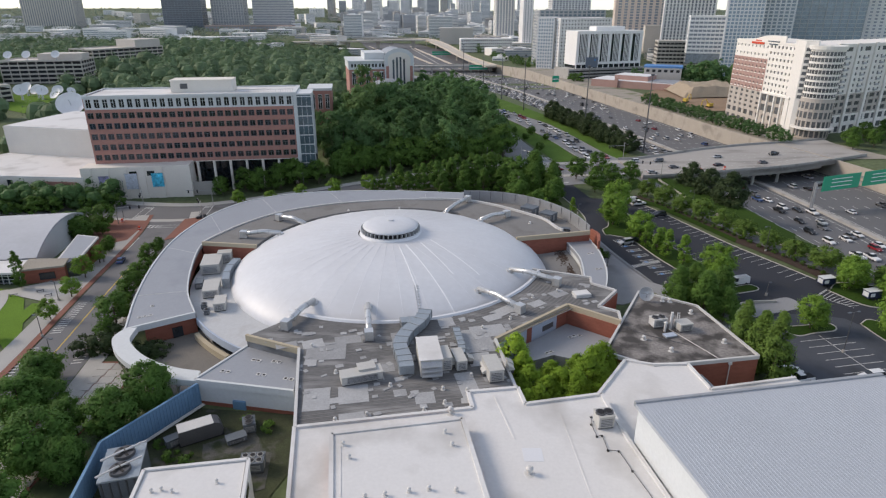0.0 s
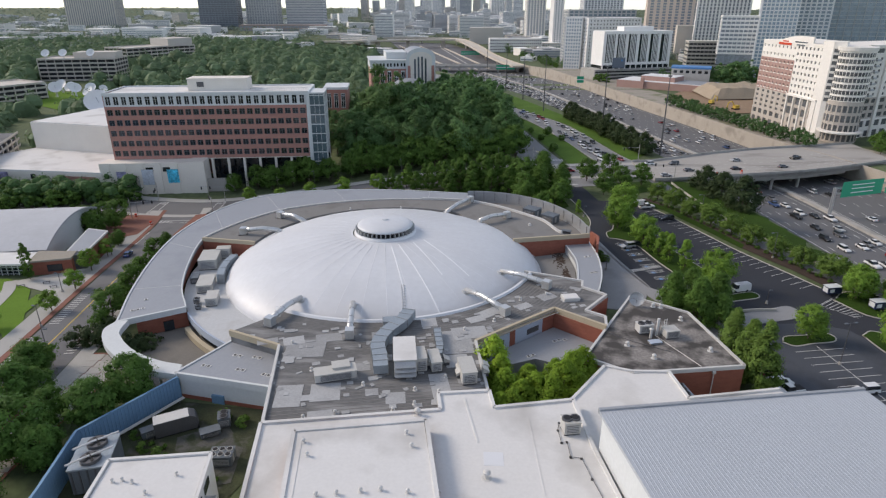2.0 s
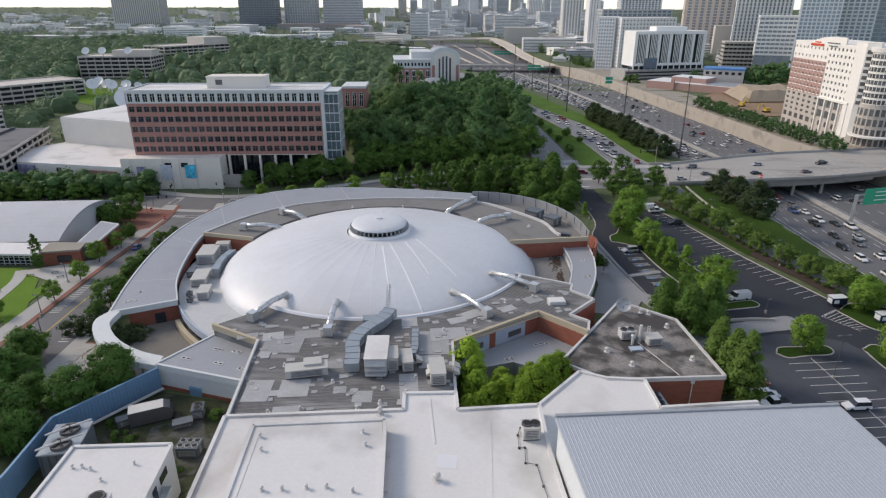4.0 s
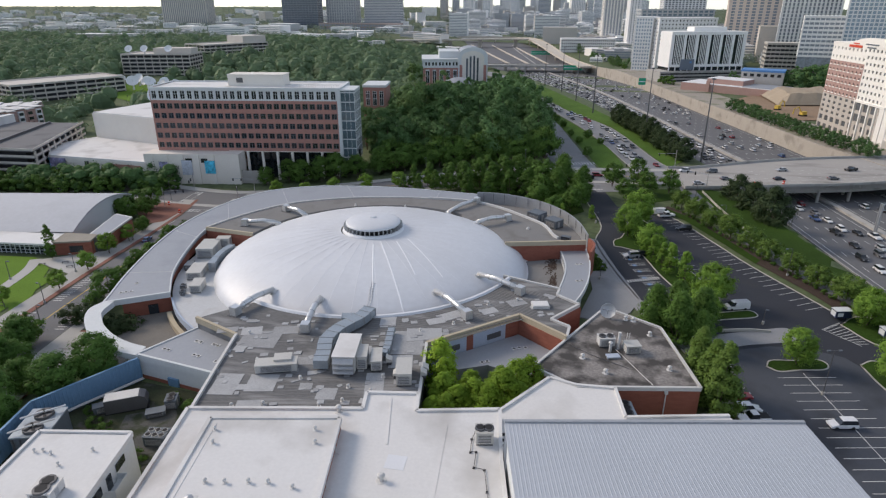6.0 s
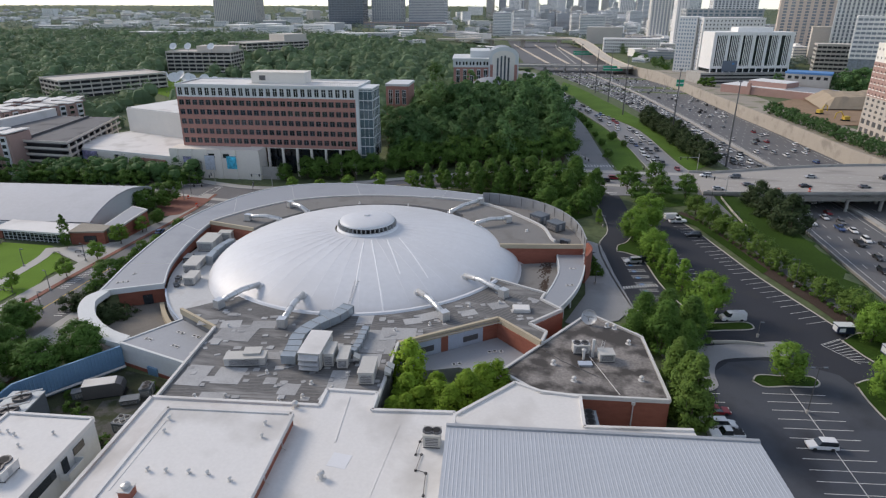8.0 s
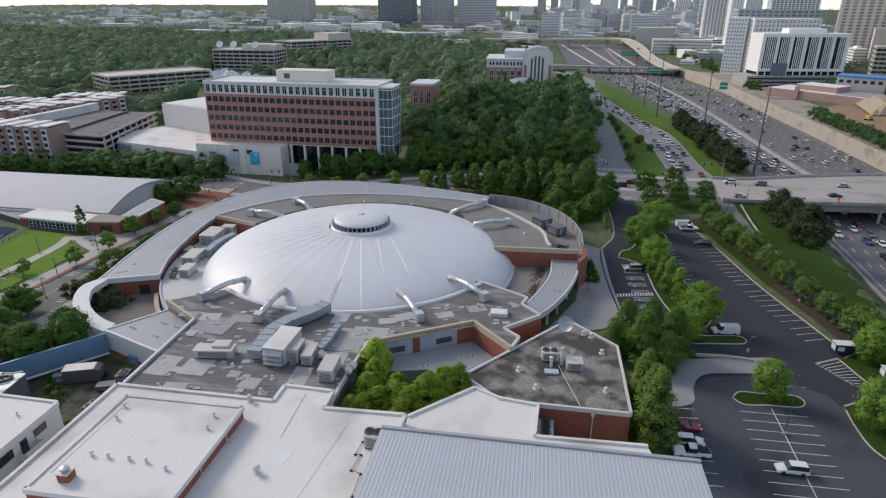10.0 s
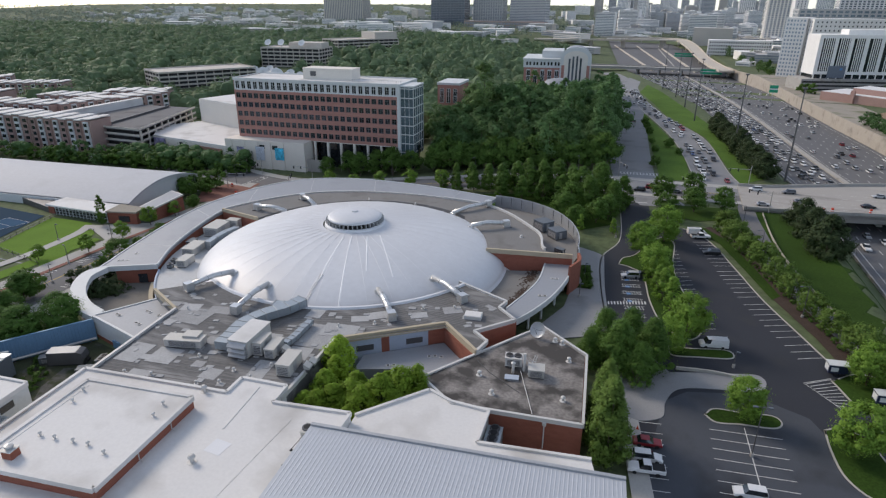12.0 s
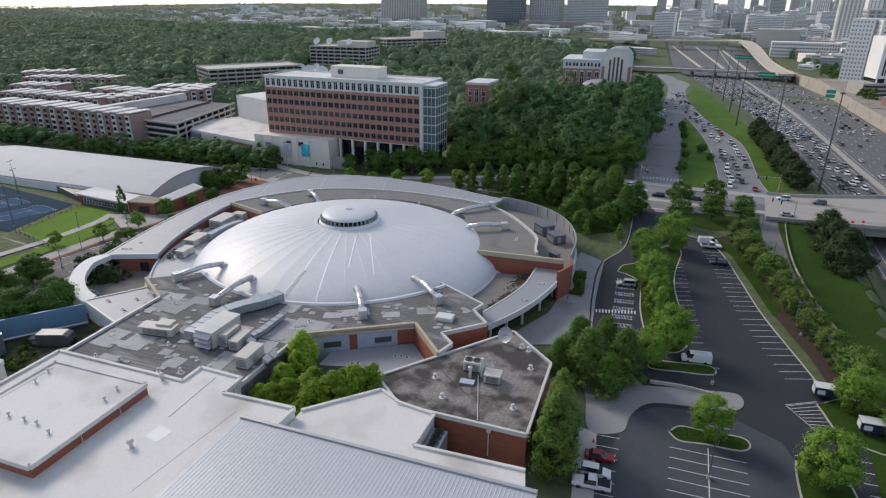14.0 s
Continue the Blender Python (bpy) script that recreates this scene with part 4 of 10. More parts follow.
part("low_floor", prism(B(), [polar(40, a) for a in np.linspace(-19, 13, 14)] + [(41, 164), (36, 162), (36.6, 151), (35.4, 139), (34.5, 132.3)], 1.0, 2.8), M_DECKB, arena, "grey low roof beside the dome")
FN = spline([(7.2, 203.6), (14, 203.4), (22, 201), (30, 195.8), (36.3, 188), (40.6, 178.5), (42.9, 167.5)], 6)
part("fin_screen", wall_line(B(), FN, 0.25, 3.8, 8.4), M_GREYMETAL, arena, "tall curved grey mesh screen")
part("fin_base", wall_line(B(), offset_line(FN, 0.15), 0.8, -3, 4.2), M_PANEL, arena, "pale grey curved wall")
bm = B()
for i in range(2, len(FN) - 1, 3):
    tube(bm, [(*FN[i], 4.5), (*offset_line(FN, -0.3)[i], 8.3)], 0.08, 6)
part("screen_posts", bm, M_STEEL, arena, kind="stuff")
part("low_floor", prism(B(), [(7, 203)] + FN[3:-2] + [(42, 166), (34.6, 165.2), (31.0, 174.3), (27.0, 179.7), (16.3, 190.0), (6.3, 195.3)], 3, 4.6), M_DECKB, arena, "grey plant roof behind the screen")
part("brick_wall", wall_line(B(), spline([(43.2, 167), (44.4, 163), (43.2, 157)], 4), 0.6, -0.5, 7.6), M_BRICK, arena, "red brick corner wall")
bm = B()
wall_line(bm, [(p[0], p[1]) for p in oe[:22]], 0.3, 4.4, 7.4)
part("brick_wall", bm, M_BRICK, arena)
bm = B()
random.seed(31)
for x0, y0, n0, q0 in ((33.6, 157.5, 240, 2.6), (34.2, 147.0, 130, 1.8), (33.0, 141.6, 80, 1.2)):
    for _ in range(n0):
        x, y = random.gauss(x0, q0 * 0.35), random.gauss(y0, q0)
        if x > 34.6 or math.hypot(x - CX, y - CY) < 41.5:
            continue
        box(bm, x - random.uniform(.1, .3), x + random.uniform(.1, .3), y - random.uniform(.1, .35), y + random.uniform(.1, .35), 2.78, 2.81 + random.uniform(0, .04))
litter = part("leaf_litter", bm, M_MULCH, arena, "dark drift of leaf litter on the low roof", kind="stuff")
patch("ground_lawn_arena", [(40.5, 176), (44.8, 177.5), (48.0, 162.6), (44.4, 161.4), (44.9, 166)], M_GRASS, "small lawn beside the arena wall", "lawn", 0.24, zf=lambda x, y: 0.0)
# inside body, so that nothing shows through
part("body", cyl(B(), CX, CY, -9.5, 1.9, 47, 47, 64), M_CONCRETE, arena)

# ---- buildings in front of the arena ----
hall = thing("practice_hall", "white flat-roofed sports hall wing with a raised brick block", "building")
main = [(-22.5, 75.5), (4.7, 80.3), (4.1, 84.6), (12.5, 85.8), (13.2, 81.3), (26.0, 84.0), (27.2, 73.0), (38, 10), (-12, 6), (-19.0, 55)]
part("roof", prism(B(), main, -1.0, 8.6), M_WHITE, hall, "white membrane roof with scuffs and stains")
for a, b in zip(main, main[1:] + main[:1]):
    part("parapet", bar(B(), a, b, 0.55, 8.3, 8.95), M_WHITE, hall, "white parapet")
raised = [(-16.1, 71.6), (2.9, 75.1), (6.2, 55.3), (-12.8, 51.7)]
part("brick_block", prism(B(), raised, 7.5, 10.15), M_BRICK, hall, "red brick raised block")
for a, b in zip(raised, raised[1:] + raised[:1]):
    part("coping", bar(B(), a, b, 0.6, 10.1, 10.85), M_WHITE, hall, "white coping")
part("upper_roof", prism(B(), [(-15.8, 71.3), (2.6, 74.7), (5.9, 55.6), (-12.5, 52.0)], 10.0, 10.62), M_WHITE, hall, "white membrane upper roof")
for s in (0.28, 0.62):
    p = Vector((2.9, 75.1)).lerp(Vector((6.2, 55.3)), s)
    part("downpipe", tube(B(), [(p.x + 0.25, p.y, 10.3), (p.x + 0.25, p.y, 9.0), (p.x + 0.8, p.y, 8.75)], 0.09), M_TRIM, hall)

wing = thing("link_wing", "white roofed link wing beside the pentagonal block", "building")
wpl = [(25.8, 85.6), (33.6, 96.7), (38.2, 95.2), (44.7, 95.4), (45.7, 87.6), (62.0, 91.0), (67, 79), (28, 72)]
part("roof", prism(B(), wpl, -0.5, 7.1), M_WHITE, wing, "white membrane roof")
for a, b in zip(wpl[:6], wpl[1:6]):
    part("parapet", bar(B(), a, b, 0.5, 6.9, 7.45), M_WHITE, wing, "white parapet")
part("brick_end", bar(B(), (62.1, 90.8), (66.6, 80.2), 0.3, -0.5, 6.4, -0.2), M_BRICK, wing, "red brick end wall")

gym = thing("gymnasium", "large hall with a pale blue ribbed steel roof", "building")
g = [Vector((28.0, 72.4)), Vector((67.2, 79.4))]
gd = Vector((g[1].y - g[0].y, -(g[1].x - g[0].x))).normalized() * 62
part("wall", prism(B(), [tuple(g[0]), tuple(g[1]), tuple(g[1] + gd), tuple(g[0] + gd)], -0.5, 14.5), M_PANEL, gym, "pale panel walls")
out = (g[1] - g[0]).normalized() * 0.5


def gym_z(t):
    return 15.2 + 1.0 * t


def gp(s, t, dz=0.0):
    p = g[0] - out + (g[1] - g[0] + 2 * out) * s + gd * t
    return (p.x, p.y, gym_z(t) + dz)


bm = B()
vs = [bm.verts.new(gp(s, t, dz)) for dz in (0, -0.5) for s, t in ((0, -0.008), (1, -0.008), (1, 1), (0, 1))]
for f in ((0, 1, 2, 3), (7, 6, 5, 4), (0, 4, 5, 1), (1, 5, 6, 2), (2, 6, 7, 3), (3, 7, 4, 0)):
    bm.faces.new([vs[i] for i in f])
bmesh.ops.recalc_face_normals(bm, faces=bm.faces)
groof = part("roof", bm, M_METALROOF, gym, "pale blue-grey ribbed steel roof")
bm = B()
for i in range(1, 80):
    s0 = i / 80
    p, q = Vector(gp(s0, 0)), Vector(gp(s0, 1))
    w = (g[1] - g[0]).normalized() * 0.09
    w = Vector((w.x, w.y, 0))
    up = Vector((0, 0, 0.022))
    a = [bm.verts.new(v) for v in (p - w, p - w * 0.5 + up, p + w * 0.5 + up, p + w)]
    b = [bm.verts.new(v) for v in (q - w, q - w * 0.5 + up, q + w * 0.5 + up, q + w)]
    for k in range(3):
        bm.faces.new((a[k], a[k + 1], b[k + 1], b[k]))
bmesh.ops.recalc_face_normals(bm, faces=bm.faces)
part("ribbing", bm, M_METALROOF, groof, "raised standing seams", kind="stuff")
bm = B()
bar(bm, g[0] - out, g[1] + out, 0.5, 14.7, 15.45, 0.35)
part("gutter", bm, M_GREYMETAL, gym, "pale steel gutter")

pent = thing("pentagon_block", "five-sided brick block with a stained grey flat roof", "building")
pp = [(45.0, 126.2), (55.5, 118.9), (59.2, 98.4), (38.3, 94.9), (30.6, 99.8)]
part("wall", prism(B(), pp, -0.5, 6.6), M_BRICK, pent, "red brick walls")
part("roof", prism(B(), [(44.8, 125.7), (55.2, 118.6), (58.8, 98.7), (38.4, 95.3), (31.0, 100.0)], 6.4, 6.95), M_PENTA, pent, "stained grey flat roof with a long crack line")
for a, b in zip(pp, pp[1:] + pp[:1]):
    part("coping", bar(B(), a, b, 0.45, 6.5, 7.25), M_TRIM, pent, "pale coping")
patch("ground_brick_gap", [(46, 88), (61.5, 91.5), (59, 98), (44.8, 95)], M_EARTH, "shaded planted gap between two wings", "planting bed", 0.6, zf=lambda x, y: 0)

# service court roof
lowr = thing("court_roof", "blue-grey low roof inside the service court", "roof", kind="structure")
part("slab", prism(B(), [(14.6, 106.6), (27.0, 117.4), (36.2, 110.0), (29.5, 101.5), (22, 104.5), (15.5, 101.5)], -0.5, 3.5), M_BAND, lowr)
patch("ground_court", [(10.6, 103), (26, 117), (37, 110), (31, 100), (33, 97), (26, 86), (13, 84)], M_EARTH, "planted service court", "planting bed", 0.15, zf=lambda x, y: 0)

# west yard
annex = thing("annex", "small white building with a white flat roof", "building")
ax = [(-41.0, 66.2), (-27.3, 68.4), (-24.4, 53.2), (-22.0, 40), (-37, 38)]
part("wall", prism(B(), ax, -1.5, 8.4), M_PANEL, annex, "pale blue-white walls")
part("roof", prism(B(), [(-40.6, 65.9), (-27.6, 68.0), (-24.8, 53.2), (-22.4, 40.3), (-36.7, 38.4)], 8.2, 8.75), M_WHITE, annex, "white membrane roof")
for a, b in zip(ax, ax[1:] + ax[:1]):
    part("coping", bar(B(), a, b, 0.45, 8.3, 9.05), M_WHITE, annex, "white coping")
for s0, s1, z0, z1 in ((0.2, 0.36, 6.4, 7.6), (0.62, 0.95, 6.2, 7.6), (0.45, 0.53, 5.0, 7.6)):
    p, q = Vector((-27.3, 68.4)).lerp(Vector((-24.4, 53.2)), s0), Vector((-27.3, 68.4)).lerp(Vector((-24.4, 53.2)), s1)
    part("window", bar(B(), p, q, 0.15, z0, z1, 0.05), M_GLASS, annex, "dark window")
yard_line = [(-44.2, 92.6), (-53.4, 76.8), (-51.2, 64.5), (-48, 40)]
screen = thing("screen_wall", "tall blue corrugated metal screen wall round a plant yard", "screen wall")
bm = B()
for a, b in zip(yard_line, yard_line[1:]):
    bar(bm, a, b, 0.3, -1.0, 4.8)
part("panel", bm, M_BLUEWALL, screen)
bm = B()
for a, b in zip(yard_line, yard_line[1:]):
    n = int(math.dist(a, b) / 0.6)
    for i in range(n):
        p = Vector(a).lerp(Vector(b), i / n)
        box(bm, p.x - 0.2, p.x + 0.2, p.y - 0.12, p.y + 0.12, -0.9, 4.7)
part("ribbing", bm, M_BLUEWALL, screen, kind="stuff")
for a, b in zip(yard_line, yard_line[1:]):
    part("cap", bar(B(), a, b, 0.42, 4.75, 5.0), M_BLUEWALL, screen, "blue metal cap")
patch("ground_yard", [(-44, 92), (-53, 77), (-48, 40), (-36, 40), (-24, 76), (-26, 90)], M_YARD, "weedy plant yard with patches of bare gravel", "yard", 0.06)

# ---- office building and its neighbours ----
def placed(name, label, category, x, y, z, turn, kind="", group=""):
    ob = thing(name, label, category, group, kind)
    ob.matrix_world = pose(x, y, z, 0, 0, turn)
    return ob


office = placed("office_building", "long six-storey brick office block with white top floor", "office building", -150, 258, 0, math.degrees(math.atan2(12, 85)))
OL, OD = 85.8, 25.0
BAYS, PITCH = 26, 3.28
ROWS_Z = [7.0, 11.4, 15.9, 20.4, 24.8]


def facade(bm, z0, z1, wz0, wz1, ww, x0, n, pitch, depth=0.45):
    """One storey of wall with openings: band below, band above, piers between."""
    xe = x0 + n * pitch
    box(bm, x0, xe, 0, depth, z0, wz0)
    box(bm, x0, xe, 0, depth, wz1, z1)
    for i in range(n + 1):
        a = x0 + i * pitch - (pitch - ww) / 2
        box(bm, max(a, x0), min(a + pitch - ww, xe), 0, depth, wz0, wz1)


bm = B()
edges = [4.4] + [(a + b) / 2 for a, b in zip(ROWS_Z, ROWS_Z[1:])] + [27.4]
for zc, e0, e1 in zip(ROWS_Z, edges, edges[1:]):
    facade(bm, e0, e1, zc - 1.25, zc + 1.25, 2.5, 0.2, BAYS, PITCH)
part("brick_front", bm, M_BRICKB, office, "brown-red brick front with punched windows")
bm = B()
facade(bm, 27.4, 32.6, 28.0, 31.6, 2.1, 0.2, BAYS, PITCH)
box(bm, -0.1, OL, -0.35, 0.5, 32.0, 33.2)
part("top_floor", bm, M_PANEL, office, "pale panelled top floor")
part("core", box(B(), 0.2, OL, 1.0, OD, 4.4, 32.3), M_GLASS, office, "dark interior behind the windows")
part("side_wall", box(B(), -0.1, 0.3, 0.02, OD, 4.4, 32.9), M_BRICKB, office, "brick end wall")
part("back_wall", box(B(), 0, OL, OD, OD + 0.4, -9, 33), M_BRICKB, office)
part("roof", box(B(), 0.2, OL, 0.4, OD, 32.2, 32.7), M_WHITE, office, "white flat roof")
bm = B()
box(bm, -0.2, 0.3, 0.4, OD + 0.4, 32.4, 33.3), box(bm, 0.3, OL + 0.3, OD - 0.1, OD + 0.4, 32.4, 33.3)
part("parapet", bm, M_PANEL, office, "pale parapet")
ph = part("penthouse", box(B(), 33, 59, 10, 20, 32.7, 37.6), M_STONE, office, "tan rooftop plant room")
part("louvre", box(B(), 37, 40, 9.85, 10.02, 34.2, 36.4), M_STEEL, ph)
part("penthouse_cap", box(B(), 32.8, 59.2, 9.8, 20.2, 37.5, 37.9), M_STONE, ph)
bm = B()
for i in range(24):
    box(bm, 61 + i * 1.05, 61.1 + i * 1.05, 6, 6.1, 32.7, 33.9)
box(bm, 60.8, 86, 6, 6.1, 33.8, 33.95)
part("roof_rail", bm, M_GREYMETAL, office, "low grey roof rail", kind="stuff")


def window_set(w2, h2, bar_z, material):
    """The ring of a window frame, its post and its transom, as meshes to share."""
    ring = B()
    outer = [ring.verts.new((x, y, z)) for y in (-0.05, 0.04) for x, z in ((-w2, -h2), (w2, -h2), (w2, h2), (-w2, h2))]
    inner = [ring.verts.new((x, y, z)) for y in (-0.05, 0.04) for x, z in ((0.1 - w2, 0.1 - h2), (w2 - 0.1, 0.1 - h2), (w2 - 0.1, h2 - 0.1), (0.1 - w2, h2 - 0.1))]
    for k in range(4):
        q = (k + 1) % 4
        ring.faces.new((outer[k], outer[q], inner[q], inner[k])), ring.faces.new((outer[q + 4], outer[k + 4], inner[k + 4], inner[q + 4]))
        ring.faces.new((outer[q], outer[k], outer[k + 4], outer[q + 4])), ring.faces.new((inner[k], inner[q], inner[q + 4], inner[k + 4]))
    bmesh.ops.recalc_face_normals(ring, faces=ring.faces)
    return (mesh_of(ring, material, "window"), mesh_of(box(B(), -0.07, 0.07, -0.045, 0.035, 0.1 - h2, h2 - 0.1), material, "mullion"),
            mesh_of(box(B(), 0.1 - w2, w2 - 0.1, -0.04, 0.03, bar_z, bar_z + 0.08), material, "transom"),
            mesh_of(box(B(), 0.05 - w2, w2 - 0.05, 0.045, 0.09, 0.05 - h2, h2 - 0.05), M_GLASS, "pane"))


SMALL_W, TALL_W = window_set(1.15, 1.2, 0.35, M_UNITDARK), window_set(1.05, 1.8, 0.5, M_PANEL)
for zc in ROWS_Z + [29.8]:
    for i in range(BAYS):
        ring, post, cross, pane = SMALL_W if zc < 27 else TALL_W
        w = part("window", ring, None, office)
        w.location = (0.2 + (i + 0.5) * PITCH, 0.22, zc)
        part("mullion", post, None, w), part("transom", cross, None, w), part("pane", pane, None, w)
# glazed stair end
GW, GD = 7.4, 15.0
part("glass_wall", box(B(), OL + 1.0, OL + GW, 0.6, GD, 0, 32.0), M_GLASSB, office, "blue-green glass curtain wall")
bm = B()
box(bm, OL - 0.2, OL + 1.2, -0.4, OD, 0, 33.2)
part("corner_pier", bm, M_PANEL, office, "pale grey corner pier")
bm = B()
for k in range(8):
    box(bm, OL + 1, OL + GW + 0.2, 0.4, 0.62, 4.2 * k + 1.6, 4.2 * k + 2.0)
    box(bm, OL + GW - 0.1, OL + GW + 0.2, 0.5, GD, 4.2 * k + 1.6, 4.2 * k + 2.0)
for k in range(4):
    box(bm, OL + 1.2 + k * 2.05, OL + 1.32 + k * 2.05, 0.4, 0.62, 0, 32)
for k in range(6):
    box(bm, OL + GW - 0.05, OL + GW + 0.2, 0.6 + k * 2.85, 0.72 + k * 2.85, 0, 32)
part("mullions", bm, M_PANEL, office, "pale mullions and floor bands", kind="stuff")
part("glass_roof", box(B(), OL + 0.8, OL + GW + 0.4, 0.3, GD + 0.3, 31.9, 32.5), M_PANEL, office)
# stone podium in front, columns under the rest
part("podium", box(B(), -4, 40, -7.5, 2, -12, 4.3), M_STONE, office, "cream cast-stone podium")
part("podium_end", box(B(), 33.5, 40.3, -8.0, 1, -12, 4.6), M_STONE, office, "cream stone end block")
for i in range(5):
    part("pilaster", box(B(), -3 + i * 7.2, 0.2 + i * 7.2, -8.0, -7.4, -12, 4.5), M_STONE, office)
    if i in (3, 4):
        part("podium_window", box(B(), 0.8 + i * 7.2 - 7, 4.0 + i * 7.2 - 7 + 0.6, -7.62, -7.4, 0.4, 2.4), M_GLASS, office)
part("undercroft", box(B(), 40.3, OL + 8, 6, 8, -10, 4.4), M_GLASS, office, "dark recessed ground floor glazing")
part("soffit", box(B(), 40, OL, 0.2, 8, 4.0, 4.5), M_STONE, office)
bm = None
for i in range(7):
    part("column", box(B(), 41.5 + i * 7.0, 42.5 + i * 7.0, -0.2, 0.9, -10, 4.4), M_STONE, office, "square stone column")
part("ramp_wall", box(B(), 40, 52, -6, -5.5, -11, -3.5), M_CONCRETE, office)
M_BAN1 = mat("banner_blue", (0.02, 0.16, 0.36), 0.6, var=0.5, scale=0.35, fine=1.2, bump=0, tint=(0.05, 0.5, 0.7))
M_BAN2 = mat("banner_pale", (0.5, 0.54, 0.6), 0.6, var=0.3, scale=0.5, fine=1.6, bump=0)
M_BAN3 = mat("banner_navy", (0.015, 0.02, 0.08), 0.6, var=0.6, scale=0.3, fine=1, bump=0, tint=(0.35, 0.33, 0.5))
for x, wd, z0, z1, m, lb in ((24.3, 4.8, -4.5, 1.5, M_BAN1, "bright blue hanging banner"), (13.6, 4.8, -5.2, 1.6, M_BAN2, "pale hanging banner"), (3.0, 4.0, -5.2, 0.8, M_BAN3, "dark hanging banner")):
    bn = placed("banner", lb + " on the stone podium", "banner", 0, 0, 0, 0)
    bn.matrix_world = office.matrix_world @ Matrix.Translation((x, -8.15, 0))
    part("cloth", box(B(), 0, wd, -0.05, 0.05, z0, z1), m, bn)
    part("rail", tube(B(), [(-0.2, 0, z1), (wd + 0.2, 0, z1)], 0.07, 6), M_STEEL, bn)

# white studio block and low hall to the west of the office
studio = placed("studio_block", "windowless white block beside the office", "building", -213.5, 296, 0, -13)
part("wall", box(B(), 0, 60, 0, 45, -8, 13.6), M_STONE, studio, "off-white plain walls")
part("roof", box(B(), 0.4, 59.6, 0.4, 44.6, 13.3, 14.02), M_WHITE, studio, "white flat roof")
lowh = thing("low_hall", "low white-roofed hall with banners", "building")
lp = [(-207, 254), (-152, 249.5), (-151, 262), (-158, 283), (-214, 297), (-224, 275)]
part("wall", prism(B(), lp, -12, 0.0), M_STONE, lowh, "off-white walls")
part("roof", prism(B(), [(p[0] * 0.999 - 0.1, p[1] * 1.0 + 0.1) for p in lp], -0.3, 0.6), M_WHITE, lowh, "white flat roof")
part("brick_panel", bar(B(), (-172, 251.1), (-155, 249.6), 0.3, -10, -1.4, -0.2), M_BRICKB, lowh, "brown brick panel")
part("slot_window", bar(B(), (-186, 252.2), (-183.8, 252.0), 0.3, -9, -1.0, -0.2), M_GLASS, lowh)
for a, b, m, lb in (((-206.5, 253.9), (-197, 253.1), M_BAN3, "dark banner with a pale disc"), ((-222, 273), (-207.6, 255), M_BAN1, "light blue banner")):
    bn = thing("banner", lb + " on the low hall", "banner")
    part("cloth", bar(B(), a, b, 0.15, -8.0, -0.4, -0.35), m, bn)

# brick block and courthouse-like hall behind
brk = placed("brick_block", "brick block with tall white-framed windows behind the office", "building", -71, 327, 0, 8)
part("wall", box(B(), 0, 12.2, 0, 20, -5, 26.6), M_BRICKB, brk, "brown brick walls")
part("roof", box(B(), -0.3, 12.5, -0.3, 20.3, 26.5, 27.7), M_PANEL, brk, "pale roof and coping")
for i in range(3):
    w = part("window", box(B(), 1.4 + i * 3.7, 3.6 + i * 3.7, -0.12, 0.1, 17, 24.6), M_GLASS, brk)
    bm = B()
    for a in (1.4 + i * 3.7, 2.4 + i * 3.7, 3.4 + i * 3.7):
        box(bm, a, a + 0.2, -0.2, 0.05, 17, 24.6)
    for zz in (17, 20.6, 23.2, 24.4):
        box(bm, 1.4 + i * 3.7, 3.6 + i * 3.7, -0.18, 0.04, zz, zz + 0.2)
    part("frame", bm, M_PANEL, w)
court = placed("arched_hall", "brick and white stone hall with an arched gable", "building", -73, 491, 0, 12)
part("lower_wall", box(B(), 0, 29, 0, 44, 2, 22), M_BRICKB, court, "red brick lower storeys")
part("upper_wall", box(B(), -0.4, 29, -0.4, 44, 21.6, 27.4), M_PANEL, court, "white upper storey")
part("cornice", box(B(), -1.0, 29, -1.0, 44.4, 27.3, 28.3), M_PANEL, court, "white projecting cornice")
part("upper_tier", box(B(), 13, 29, 9, 42, 28, 33.4), M_PANEL, court, "white stepped tier")
GX, GR, GH, GZ = 39.0, 11.0, 7.0, 29.0


def arch(y0, y1, rx, rz, z0, lift=0.0):
    """A solid with an arched top between two depths."""
    bma = B()
    prof = [(GX - rx * math.cos(math.pi * i / 16), z0 + lift + rz * math.sin(math.pi * i / 16)) for i in range(17)]
    prof = [(GX - rx, 2)] + prof + [(GX + rx, 2)]
    lo = [bma.verts.new((x, y0, z)) for x, z in prof]
    hi = [bma.verts.new((x, y1, z)) for x, z in prof]
    bma.faces.new(lo), bma.faces.new(list(reversed(hi)))
    for k in range(len(prof)):
        q = (k + 1) % len(prof)
        bma.faces.new((lo[q], lo[k], hi[k], hi[q]))
    return bma


